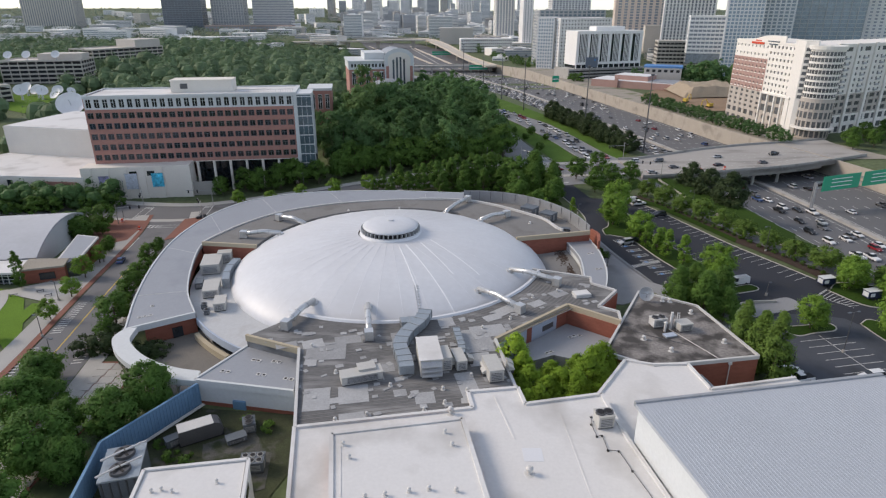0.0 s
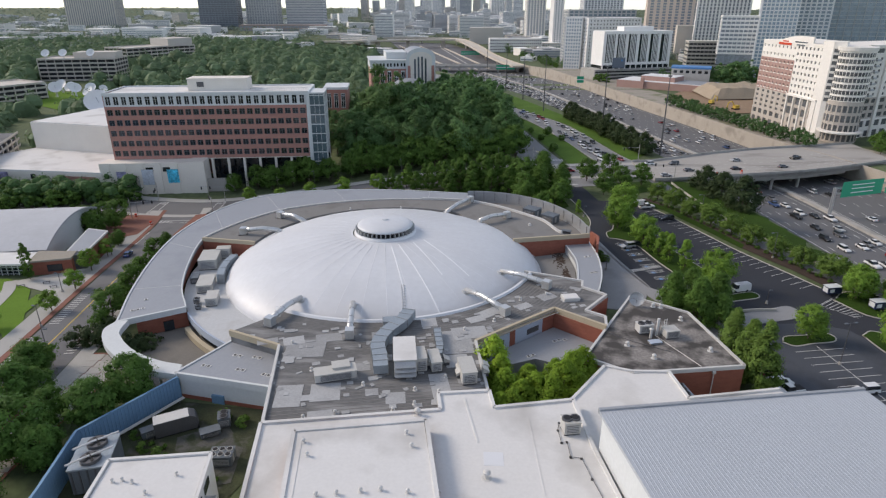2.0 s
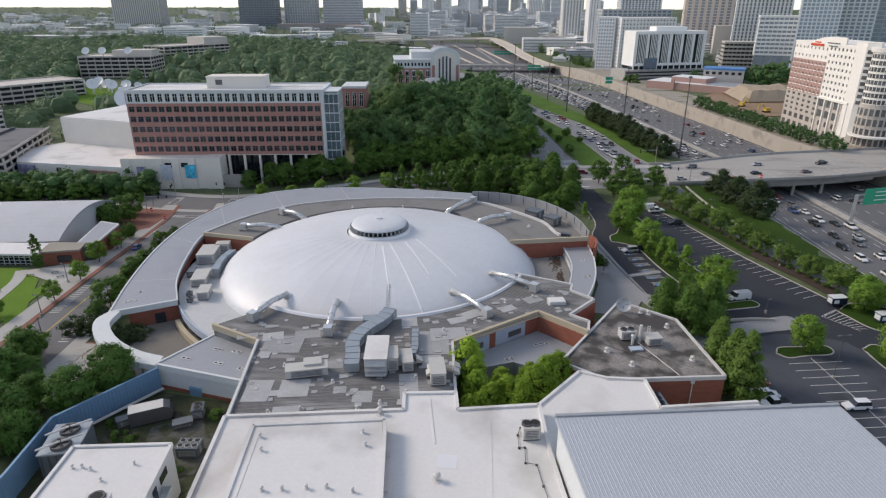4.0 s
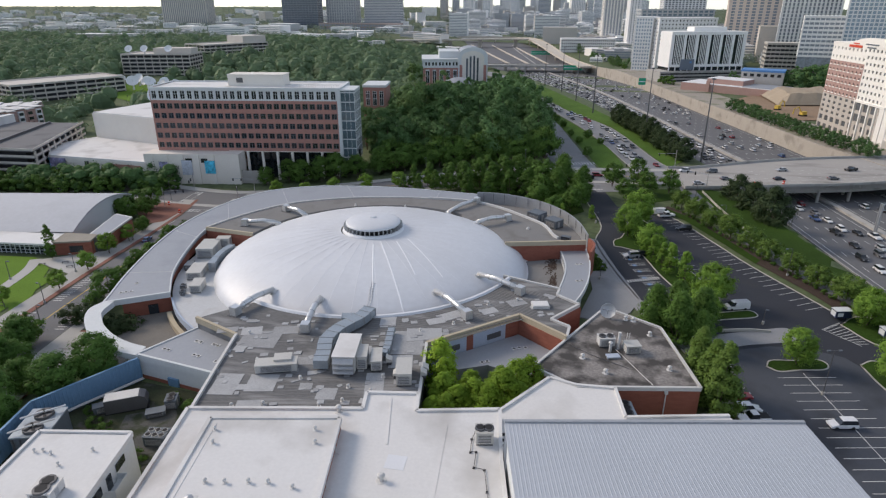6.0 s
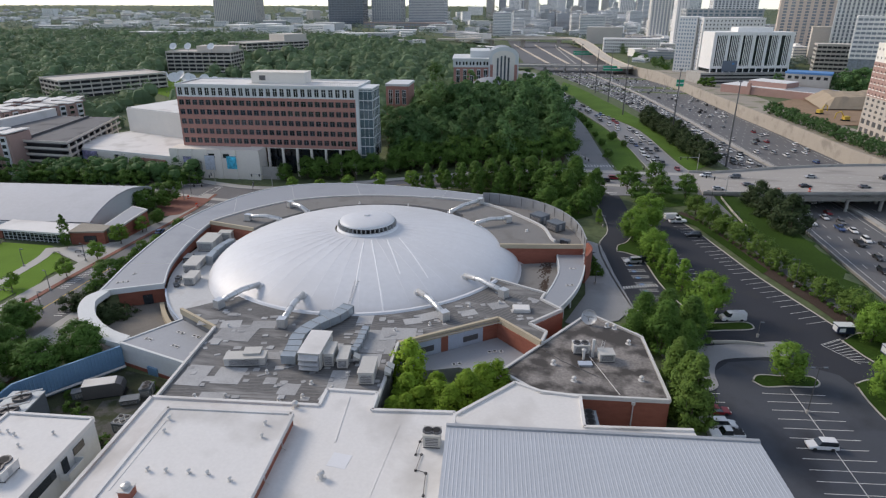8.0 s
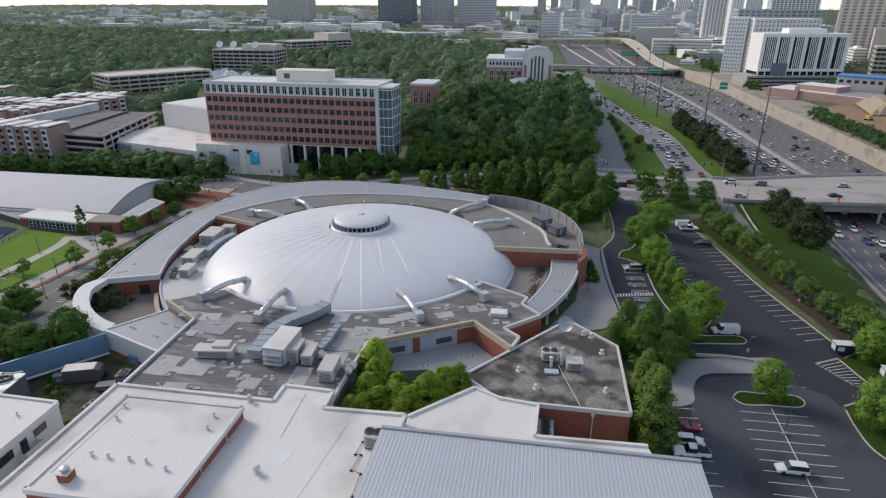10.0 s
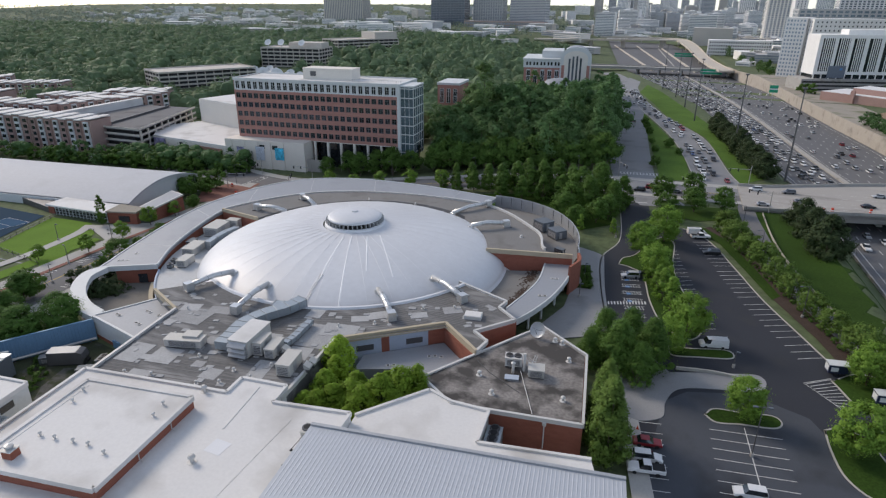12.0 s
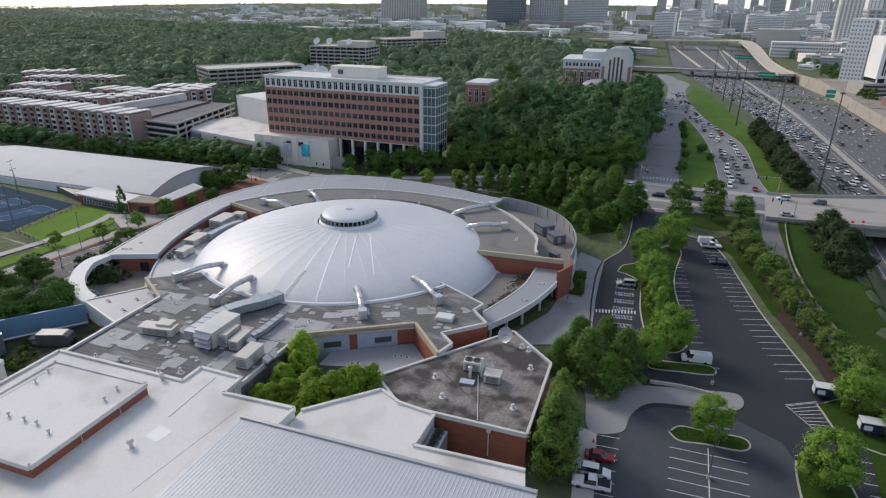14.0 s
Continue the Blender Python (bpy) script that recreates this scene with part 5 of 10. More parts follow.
part("vault", arch(1.0, 42, GR - 0.5, GH, GZ), M_BAND, court, "grey barrel roof")
part("gable", arch(-2, 1.2, GR, GH, GZ, 0.6), M_PANEL, court, "white arched gable")
part("gable_arch", arch(-2.8, -1.9, GR + 0.6, GH, GZ, 1.2), M_PANEL, court, "projecting white arch moulding")
part("gable_field", arch(-2.95, -2.7, GR - 2.0, GH - 1.6, GZ), M_STONE, court, "pale wall under the arch")
for k, x in enumerate((33.4, 36.2, 39.0, 41.8)):
    part("arch_window", box(B(), x + 0.3, x + 1.7, -3.1, -2.8, 9, 31.0 - 0.22 * abs(x + 1.05 - GX) ** 1.5), M_HALLGLASS, court)
for x in (28.6, 47.4):
    part("brick_pier", box(B(), x, x + 2.2, -3.2, -1.8, 2, 24), M_BRICKB, court, "red brick corner pier")
for i in range(5):
    w = part("window", box(B(), 2.2 + i * 5.4, 4.9 + i * 5.4, -0.15, 0.1, 10, 19.5), M_GLASS, court)
    bm = B()
    for a in (2.1 + i * 5.4, 3.45 + i * 5.4, 4.8 + i * 5.4):
        box(bm, a, a + 0.25, -0.3, 0.05, 10, 19.7)
    box(bm, 2.1 + i * 5.4, 5.05 + i * 5.4, -0.3, 0.05, 19.4, 20.2), box(bm, 2.1 + i * 5.4, 5.05 + i * 5.4, -0.25, 0.05, 15.2, 15.5)
    part("window_frame", bm, M_PANEL, w, "white window frame")
    for k in (0, 2.4):
        part("window", box(B(), 1.8 + i * 5.4 + k, 3.1 + i * 5.4 + k, -0.55, -0.3, 23.4, 25.8), M_GLASS, court)
part("apse", cyl(B(), 28, -14, -4, 11.5, 11.6, 11.6, 20), M_PANEL, court, "white curved bay")
part("apse_roof", rings_lathe(B(), 28, -14, [(12.4, 11.2), (12.2, 12), (9, 14.2), (5, 15.4), (0.1, 16)], 24), M_BAND, court, "low grey domed roof")

# tennis hall with a vaulted roof
tennis = thing("tennis_hall", "long hall with a shallow white vaulted roof", "sports hall")
t0, t1 = Vector((-118.2, 163.2)), Vector((-128.5, 206.5))
back = Vector((-0.985, -0.172)) * 112
bm, bg = B(), B()
N = 16
prev = None
for i in range(N + 1):
    s = i / N
    p = t0.lerp(t1, s)
    z = -0.6 * s - 0.0 + 4.2 * (1 - (2 * s - 1) ** 2)
    cur = [bm.verts.new((q.x, q.y, z + dz)) for q in (p, p + back) for dz in (0, -0.5)]
    if prev:
        for a, b in ((0, 2), (3, 1)):
            bm.faces.new((prev[a], cur[a], cur[b], prev[b]))
        bm.faces.new((prev[1], cur[1], cur[0], prev[0])), bm.faces.new((prev[2], cur[2], cur[3], prev[3]))
    prev = cur
bmesh.ops.recalc_face_normals(bm, faces=bm.faces)
part("vault", bm, M_VAULT, tennis, "white vaulted membrane roof", smooth=False)
inn = back.normalized() * 1.0
gv = [bg.verts.new(((t0.lerp(t1, i / N) + inn).x, (t0.lerp(t1, i / N) + inn).y, -0.6 * i / N + 4.2 * (1 - (2 * i / N - 1) ** 2) - 0.5)) for i in range(N + 1)]
gv += [bg.verts.new((*(t1 + inn), -9)), bg.verts.new((*(t0 + inn), -9))]
bg.faces.new(gv)
part("gable", bg, M_PANEL, tennis, "white gable wall under the overhang")
part("long_wall", bar(B(), t0 + inn * 0.5, t0 + back, 0.4, -7, -0.4, 0.3), M_PANEL, tennis, "pale long wall")
part("long_wall", bar(B(), t1 + inn * 0.5, t1 + back, 0.4, -11, -0.9, -0.3), M_PANEL, tennis)
part("dark_base", bar(B(), t0 + inn * 0.2, t0 + back, 0.5, -7, -2.6, 0.2), M_STEEL, tennis, "dark grey wall base")
annx = thing("tennis_annex", "low brick annex with flat roofs and glazed front", "building")
part("brick_wing", prism(B(), [(-104.8, 161.8), (-110.5, 161.0), (-116, 181), (-108.5, 179)], -8, 0.0), M_BRICK, annx, "red brick wing")
part("wing_coping", prism(B(), [(-104.6, 161.6), (-110.6, 160.8), (-116.1, 181.2), (-108.3, 179.2)], -0.05, 0.5), M_TRIM, annx, "pale roof edge")
part("wing_roof", prism(B(), [(-105.3, 162.2), (-110.2, 161.5), (-115.6, 180.4), (-108.8, 178.6)], 0.4, 0.52), M_BAND, annx, "grey flat roof")
part("dark_wall", prism(B(), [(-106.2, 156.8), (-104.9, 161.6), (-110.4, 160.9), (-111.5, 157.6)], -7, 0.7), M_STEEL, annx, "dark grey metal wall")
part("brick_front", prism(B(), [(-105.6, 155.6), (-115.6, 152.3), (-118, 160), (-107, 160.6)], -6, 0.5), M_BRICK, annx, "red brick front")
part("tan_roof", prism(B(), [(-105.4, 155.4), (-115.8, 152.0), (-118.2, 160.2), (-107, 160.7)], 0.45, 0.95), M_GRAVEL, annx, "tan flat roof")
part("front_window", bar(B(), (-108.0, 154.75), (-111.6, 153.55), 0.3, -2.6, -0.6, 0.1), M_GLASS, annx, "white-framed window")
part("glazed_front", prism(B(), [(-116.2, 152.6), (-140, 150.6), (-141, 158), (-118, 160)], -6, -0.1), M_GLASS, annx, "dark glazed lobby")
part("porch_roof", prism(B(), [(-115.4, 151.2), (-143, 149.2), (-144, 158), (-118, 160)], 0.0, 0.6), M_WHITE, annx, "white projecting porch roof")
for i in range(16):
    p = Vector((-116.2, 152.5)).lerp(Vector((-140, 150.5)), i / 15)
    part("mullion", box(B(), p.x - 0.06, p.x + 0.06, p.y - 0.1, p.y + 0.1, -4.5, -0.1), M_PANEL, annx)
for z in (-3.0, -2.0, -1.0):
    part("transom", bar(B(), (-116.2, 152.5), (-140, 150.5), 0.16, z, z + 0.1), M_PANEL, annx)
part("brick_side", prism(B(), [(-141.2, 150.8), (-144, 150.6), (-145, 157), (-142, 158)], -6, 0.1), M_BRICK, annx)
part("dark_side", prism(B(), [(-144.1, 150.7), (-172, 156), (-171, 160), (-145, 157)], -8, -1.2), M_STEEL, annx, "dark grey metal side wall")
part("court_wall", bar(B(), (-104.5, 117.8), (-136, 119.6), 0.35, -7, -1.9), M_STEEL, annx, "low dark wall beside the courts")

# street bridge over the highway
bridge = thing("road_bridge", "concrete street bridge over the highway", "bridge")
BL = spline([(84, 249), (97, 251.5), (127, 259.5), (154, 267), (182, 279), (205, 290)], 6)
BR = spline([(82, 281), (94, 284), (124, 300), (150, 311), (184, 321), (206, 328)], 6)
part("deck", strip(B(), BL, BR, lambda x, y: 0.75, 1.7), M_BRIDGE, bridge, "pale concrete bridge deck")
part("parapet", wall_line(B(), offset_line(BL, 0.2), 0.4, -0.6, 1.75), M_CONCRETE, bridge, "concrete parapet")
part("parapet", wall_line(B(), offset_line(BR, -0.2), 0.4, 0.2, 1.75), M_CONCRETE, bridge, "concrete parapet")
for d0 in (2, 9, 16, 23):
    part("girder", wall_line(B(), offset_line(BL[6:24], d0), 0.7, -2.5, -0.9), M_CONCRETE, bridge)
bm = B()
for d0 in (5.5, 9.0, 12.5, 19.0, 24):
    l2 = offset_line(BL[4:-3], d0)
    for i in range(0, len(l2) - 1):
        a, b = Vector(l2[i]), Vector(l2[i + 1])
        stall(bm, a, a.lerp(b, 0.45), 0.14, lambda x, y: 0.72)
part("lane_lines", bm, M_LINE, bridge, kind="stuff")
for px, py, qx, qy in ((138.6, 263.5, 148, 308), (152, 268, 161, 312)):
    part("pier_cap", bar(B(), (px, py), (qx, qy), 1.4, -2.2, -0.9), M_CONCRETE, bridge)
    for k in range(5):
        p = Vector((px, py)).lerp(Vector((qx, qy)), 0.04 + 0.23 * k)
        part("pier", cyl(B(), p.x, p.y, -8, -2, 0.65, 0.65, 12), M_CONCRETE, bridge, "round concrete pier")
part("abutment", bar(B(), (108, 256), (104, 287), 1.2, -8, -0.9), M_CONCRETE, bridge, "concrete abutment")
part("abutment", bar(B(), (189, 283), (180, 318), 1.2, -8, -0.9), M_CONCRETE, bridge, "concrete abutment")

# ---- hotel, towers and far city ----
def tower(name, label, x, y, turn, w, d, z0, z1, wall, glass, floors, bays, mode="grid", cat="tower", roof=True, pier=0.45, band=0.4):
    """A block of glass with proud floor bands and piers on its four sides."""
    ob = placed(name, label, cat, x, y, 0, turn)
    # glass core; the parking garage passes black for its shaded open levels
    part("core", box(B(), 0.3, w - 0.3, 0.3, d - 0.3, z0 - 12, z1), glass, ob, "window glass")
    fh = (z1 - z0) / floors
    bm = B()
    if "h" in mode:
        for i in range(floors + 1):
            zz = z0 + i * fh
            hb = fh * band
            box(bm, 0, w, 0, d, zz - hb / 2, zz + hb / 2)
    if "v" in mode:
        nb = max(2, round(bays * d / w))
        pw = w / bays * pier
        for i in range(bays + 1):
            xx = (w - pw) * i / bays
            for yy in (-0.12, d - 0.3):
                box(bm, xx, xx + pw, yy, yy + 0.42, z0, z1)
        for i in range(nb + 1):
            yy = (d - pw) * i / nb
            for xx in (-0.12, w - 0.3):
                box(bm, xx, xx + 0.42, yy, yy + pw, z0, z1)
    part("facade_grid", bm, wall, ob, "floor bands and piers", kind="stuff")
    if roof:
        part("roof", box(B(), -0.2, w + 0.2, -0.2, d + 0.2, z1 - 0.3, z1 + 1.2), wall, ob)
    return ob


# M_GREYC, M_BROWNC, M_DARKBLUE and M_NAVY are lightened to carry distance haze
M_BEIGE = mat("beige_concrete", (0.54, 0.50, 0.45), 0.85, var=0.06, scale=0.05, fine=0.5, bump=0)
M_GREYC = mat("grey_concrete", (0.47, 0.47, 0.47), 0.85, var=0.06, scale=0.05, fine=0.5, bump=0)
M_GREYL = mat("light_grey_concrete", (0.7, 0.7, 0.7), 0.8, var=0.05, scale=0.05, fine=0.5, bump=0)
M_WHITEC = mat("white_concrete", (0.82, 0.8, 0.77), 0.8, var=0.05, scale=0.05, fine=0.5, bump=0)
M_CREAM = mat("cream_stucco", (0.8, 0.76, 0.7), 0.85, var=0.05, scale=0.08, fine=1, bump=0)
M_BROWNC = mat("hazed_brown_concrete", (0.36, 0.29, 0.26), 0.85, var=0.06, scale=0.05, fine=0.5, bump=0)
M_TANC = mat("tan_granite", (0.72, 0.6, 0.51), 0.8, var=0.06, scale=0.05, fine=0.5, bump=0)
M_DARKBLUE = glass_mat("hazed_blue_glass", (0.12, 0.15, 0.19), 0.15)
M_NAVY = mat("hazed_navy_spandrel", (0.15, 0.175, 0.215), 0.4, var=0.06, scale=0.05, fine=0.5, bump=0)
M_BLUEGLASS = glass_mat("sky_blue_glass", (0.24, 0.32, 0.38), 0.2)

tower("apartment_tower", "beige and grey striped apartment tower", -1236, 1915, 4, 150, 60, -20, 150, M_BEIGE, M_GLASSG, 48, 22, "v", pier=0.55)
tower("office_tower", "dark blue banded glass office tower", -795, 1850, 6, 108, 60, -25, 150, M_NAVY, M_DARKBLUE, 36, 12, "hv", pier=0.1, band=0.35)
tower("office_tower", "grey glass office tower", -676, 1905, 2, 94, 50, -20, 84, M_GREYC, M_GLASSG, 24, 12, "hv", pier=0.25)
tower("office_tower", "pale grey office tower with dark bands", -545, 1870, 0, 108, 50, -20, 130, M_GREYC, M_GLASSG, 34, 14, "h", band=0.5)
tower("office_block", "long low brown office block", -655, 1780, 0, 240, 40, -45, 16, M_BROWNC, M_GLASSG, 7, 30, "hv", cat="office building", pier=0.3)
tower("condo_tower", "cream and glass condominium tower", 130, 1600, 4, 46, 40, -10, 210, M_CREAM, M_GLASSG, 50, 6, "hv", pier=0.4, band=0.25)
tower("condo_tower", "white condominium tower with balconies", 160, 1300, 4, 20, 40, -10, 190, M_WHITEC, M_GLASSG, 50, 3, "hv", pier=0.6, band=0.3)
tower("glass_block", "pale panel and glass apartment block", 122, 832, -18, 21, 34, -12, 53, M_WHITEC, M_BLUEGLASS, 16, 6, "hv", cat="apartment building", pier=0.45, band=0.5)
tower("white_block", "white apartment block with a grid of square windows", 148.5, 820, 24, 80, 26, -12, 52, M_WHITEC, M_GLASS, 15, 16, "hv", cat="apartment building", pier=0.62, band=0.6)
tower("condo_tower", "grey banded apartment tower behind", 250, 1500, 4, 90, 40, -10, 210, M_GREYL, M_DARKBLUE, 52, 12, "hv", pier=0.4, band=0.4)
tower("grey_block", "dark grey apartment block behind", 142, 960, 8, 102, 30, -12, 61, M_GREYC, M_BLUEGLASS, 17, 14, "hv", cat="apartment building", pier=0.3)
sl = tower("striped_block", "white office block with tall dark window stripes", 143, 684, 19, 82, 24, 8.5, 41.5, M_WHITEC, M_GLASS, 10, 6, "v", cat="office building", pier=0.22)
for i in range(6):
    bm = B()
    for k in range(1, 6):
        x = 82 / 6 * (i + 0.22) + k * (82 / 6 * 0.78) / 6
        box(bm, x - 0.33, x + 0.33, -0.1, 0.35, 10, 40)
    part("fin_grid", bm, M_WHITEC, sl, "slender white fins", kind="stuff")
part("end_wall", box(B(), -0.4, 0.4, -0.1, 24, 8, 41.9), M_WHITEC, sl, "plain white end wall")
part("top_band", box(B(), -0.3, 82.3, -0.4, 0.4, 39.6, 42.6), M_WHITEC, sl)
part("lower_band", box(B(), -0.3, 82.3, -0.4, 0.4, 8.4, 11), M_WHITEC, sl)
part("ground_storey", box(B(), 0.6, 81.4, 0.5, 23.5, 4.8, 8.5), M_GLASS, sl, "dark glazed ground storey")
for i in range(13):
    part("column", box(B(), 6.78 * i, 6.78 * i + 1, -0.2, 0.6, 4.8, 8.5), M_WHITEC, sl)
part("plant_room", box(B(), 26, 62, 6, 20, 42.6, 47), M_WHITEC, sl)
part("podium", box(B(), -12, 84, -7, 24, -10, 4.8), M_CONCRETE, sl, "grey parking podium")
# black strips laid on the solid podium stand for its shaded openings
for k in range(3):
    part("opening_band", box(B(), -11, 83, -7.1, -6.9, -5 + 3.3 * k, -3.6 + 3.3 * k), M_BLACK, sl)
part("dark_panel", box(B(), 12, 27, -0.9, -0.4, 5.5, 16), M_NAVY, sl, "dark display panel")
part("blue_mark", box(B(), 22, 24.2, -1.0, -0.9, 12.2, 14), M_BLUEPAINT, sl)
tower("granite_tower", "tan granite tower with tall window bays", 290, 1100, -10, 84, 40, -10, 190, M_TANC, M_GLASSG, 46, 8, "hv", pier=0.45, band=0.3)
tower("white_tower", "white residential tower with vertical ribs", 330, 975, -16, 72, 40, -10, 190, M_WHITEC, M_GLASSG, 42, 14, "hv", pier=0.5, band=0.2)
tower("garden_office", "white office with long window bands", 280, 735, -16, 42, 24, 18, 56.5, M_WHITEC, M_GLASSG, 9, 9, "hv", cat="office building", pier=0.15, band=0.5)
tower("stone_wing", "tan stone building wing", 322, 1030, -10, 36, 24, 0, 37.5, M_BEIGE, M_BEIGE, 7, 6, "h", cat="building")
tower("parking_garage", "pale concrete parking garage", 264, 786, -8, 56, 24, -4, 27, M_BEIGE, M_BLACK, 7, 12, "hv", cat="parking garage", pier=0.1, band=0.5)
tower("glass_tower", "grey-blue residential glass tower", 308, 706, -20, 36, 36, -6, 190, M_GREYL, M_BLUEGLASS, 54, 9, "hv", pier=0.28, band=0.3)
tower("glass_tower", "grey-blue residential glass tower with balconies", 345, 716, -24, 37, 36, -6, 190, M_GREYL, M_BLUEGLASS, 54, 7, "hv", pier=0.3, band=0.35)
tower("glass_tower", "blue curtain-wall office tower", 388, 738, -12, 82, 44, -6, 190, M_GREYC, M_BLUEGLASS, 46, 10, "hv", pier=0.06, band=0.12)
tower("white_tower", "white apartment tower with square windows", 484, 746, -20, 90, 44, -6, 190, M_WHITEC, M_GLASSG, 54, 14, "hv", pier=0.5, band=0.5)

# hotel at the bridge head
hotel = thing("hotel", "cream hotel with a brick-clad end and a rounded corner bay", "hotel")
h0, h1 = Vector((180.5, 397)), Vector((186.5, 333))
f0, f1 = Vector((204, 330)), Vector((302, 382))


def hotel_face(a, b, z0, z1, floors, bays, wall, ww=0.42, wh=0.42, nm="front", sill=None):
    L = (b - a).length
    ang = math.degrees(math.atan2(b.y - a.y, b.x - a.x))
    e = part("face", box(B(), 0, L, 0.35, 6, z0, z1), M_HOTELGLASS, hotel, "dark window recesses")
    e.matrix_local = pose(a.x, a.y, 0, 0, 0, ang)
    fh, pw = (z1 - z0) / floors, L / bays
    bm = B()
    for i in range(floors):
        facade(bm, z0 + i * fh, z0 + (i + 1) * fh, z0 + (i + 0.5 - wh / 2) * fh, z0 + (i + 0.5 + wh / 2) * fh, pw * ww, 0, bays, pw, 0.5)
    part(nm, bm, wall, e, "wall with punched windows")
    if sill:
        bm = B()
        for i in range(floors):
            for k in range(bays):
                box(bm, (k + 0.2) * pw, (k + 0.8) * pw, -0.22, 0.1, z0 + (i + 0.5 - wh / 2) * fh - 0.5, z0 + (i + 0.5 - wh / 2) * fh)
        part("sill_grid", bm, sill, e, "pale sills under the windows", kind="stuff")
    return e


M_HOTELGLASS = glass_mat("hotel_glass", (0.12, 0.125, 0.13))
M_HOTELBRICK = mat("hotel_brick", (0.40, 0.255, 0.22), 0.9, var=0.12, scale=0.3, fine=5, bump=0.15)
M_HOTELSTONE = mat("hotel_stone", (0.47, 0.42, 0.37), 0.9, var=0.08, scale=0.3, fine=4, bump=0.1)
hm = h0.lerp(h1, 0.56)
hotel_face(h0, hm, 20, 38.6, 6, 9, M_HOTELBRICK, 0.3, 0.34, sill=M_CREAM)
hotel_face(h0, hm, 38.6, 47.6, 2, 9, M_CREAM, 0.3, 0.3)
hotel_face(hm, h1, 20, 47.6, 8, 8, M_CREAM, 0.42, 0.42)
hotel_face(h0, hm, 8.5, 20, 4, 6, M_HOTELSTONE, 0.45, 0.5)
hotel_face(hm, h1, 8.5, 20, 2, 4, M_HOTELSTONE, 0.62, 0.7)
hotel_face(h0, h1, -1, 8.5, 2, 10, M_HOTELSTONE, 0.6, 0.6)
hotel_face(f0, f1, 21.5, 43, 7, 26, M_CREAM, 0.42, 0.5)
hotel_face(f0, f1, 43, 48.5, 1, 13, M_CREAM, 0.7, 0.4)
hotel_face(f0, f1, 10, 21.5, 3, 16, M_HOTELSTONE, 0.7, 0.6)
hotel_face(f0, f1, -1, 10, 2, 16, M_CREAM, 0.7, 0.6)
ft = (f1 - f0).normalized()
for k in range(7):
    q = f0 + ft * (1.5 + k * 17)
    part("pilaster", bar(B(), q, q + ft * 2.2, 1.2, -1, 49, -0.3), M_CREAM, hotel, "full-height cream pilaster")
    for j in range(7):
        q2 = q + ft * 8.5
        part("balcony", bar(B(), q2, q2 + ft * 3.2, 1.0, 22 + 3.07 * j, 23 + 3.07 * j, -0.5), M_GREYC, hotel, "small grey balcony")
part("corner_bay", cyl(B(), 197, 325.5, 21.5, 46.5, 8.2, 8.2, 28), M_CREAM, hotel, "rounded cream corner bay")
part("bay_base", cyl(B(), 197, 325.5, -2, 21.5, 8.4, 8.4, 28), M_HOTELSTONE, hotel, "tan stone base of the bay")
for k in range(4):
    part("bay_window", cyl(B(), 197, 325.5, 1.0 + k * 5.0, 4.4 + k * 5.0, 8.48, 8.48, 28), M_HOTELGLASS, hotel, "curved window band")
    for i in range(11):
        a = radians(150 + 17 * i)
        part("pier", box(B(), -0.35, 0.35, -0.3, 0.3, 0.8 + k * 5.0, 4.6 + k * 5.0), M_HOTELSTONE, hotel).matrix_local = pose(197 + 8.45 * math.cos(a), 325.5 + 8.45 * math.sin(a), 0, 0, 0, math.degrees(a) + 90)
part("cornice", cyl(B(), 197, 325.5, 46.5, 48.4, 9.0, 9.3, 28), M_CREAM, hotel, "projecting cream cornice")
part("canopy", cyl(B(), 196, 323.5, 5.4, 6.2, 10.5, 10.5, 24), M_CREAM, hotel, "white entrance canopy")
for k in range(8):
    w = part("bay_window", cyl(B(), 197, 325.5, 21.9 + k * 3.1, 23.9 + k * 3.1, 8.35, 8.35, 28), M_HOTELGLASS, hotel, "curved window band")
    bm = B()
    for i in range(15):
        a = radians(150 + 12 * i)
        q = (197 + 8.4 * math.cos(a), 325.5 + 8.4 * math.sin(a))
        tube(bm, [(*q, 21.9 + k * 3.1), (*q, 23.9 + k * 3.1)], 0.16, 4)
    part("mullions", bm, M_CREAM, w, kind="stuff")
part("corner_tower", prism(B(), [(185.4, 337), (186.8, 329.5), (191.5, 326), (197, 334), (192, 340)], -2, 50.6), M_CREAM, hotel, "plain cream stair tower")
for k in range(9):
    part("tower_window", bar(B(), (187.3, 329.0), (190.6, 326.6), 0.3, 20.5 + 3.1 * k, 22.3 + 3.1 * k, 0.0), M_HOTELGLASS, hotel)
part("body", prism(B(), [(184, 396), (190, 334), (205, 336), (300, 387), (294, 404), (216, 366), (214, 400)], -2, 47.4), M_CREAM, hotel, "cream walls")
part("roof", prism(B(), [(180.3, 397.3), (186.3, 333), (197, 324), (204, 329.6), (302.4, 381.8), (295, 406), (216, 368), (214, 402)], 47.5, 48.6), M_CREAM, hotel, "cream parapet")
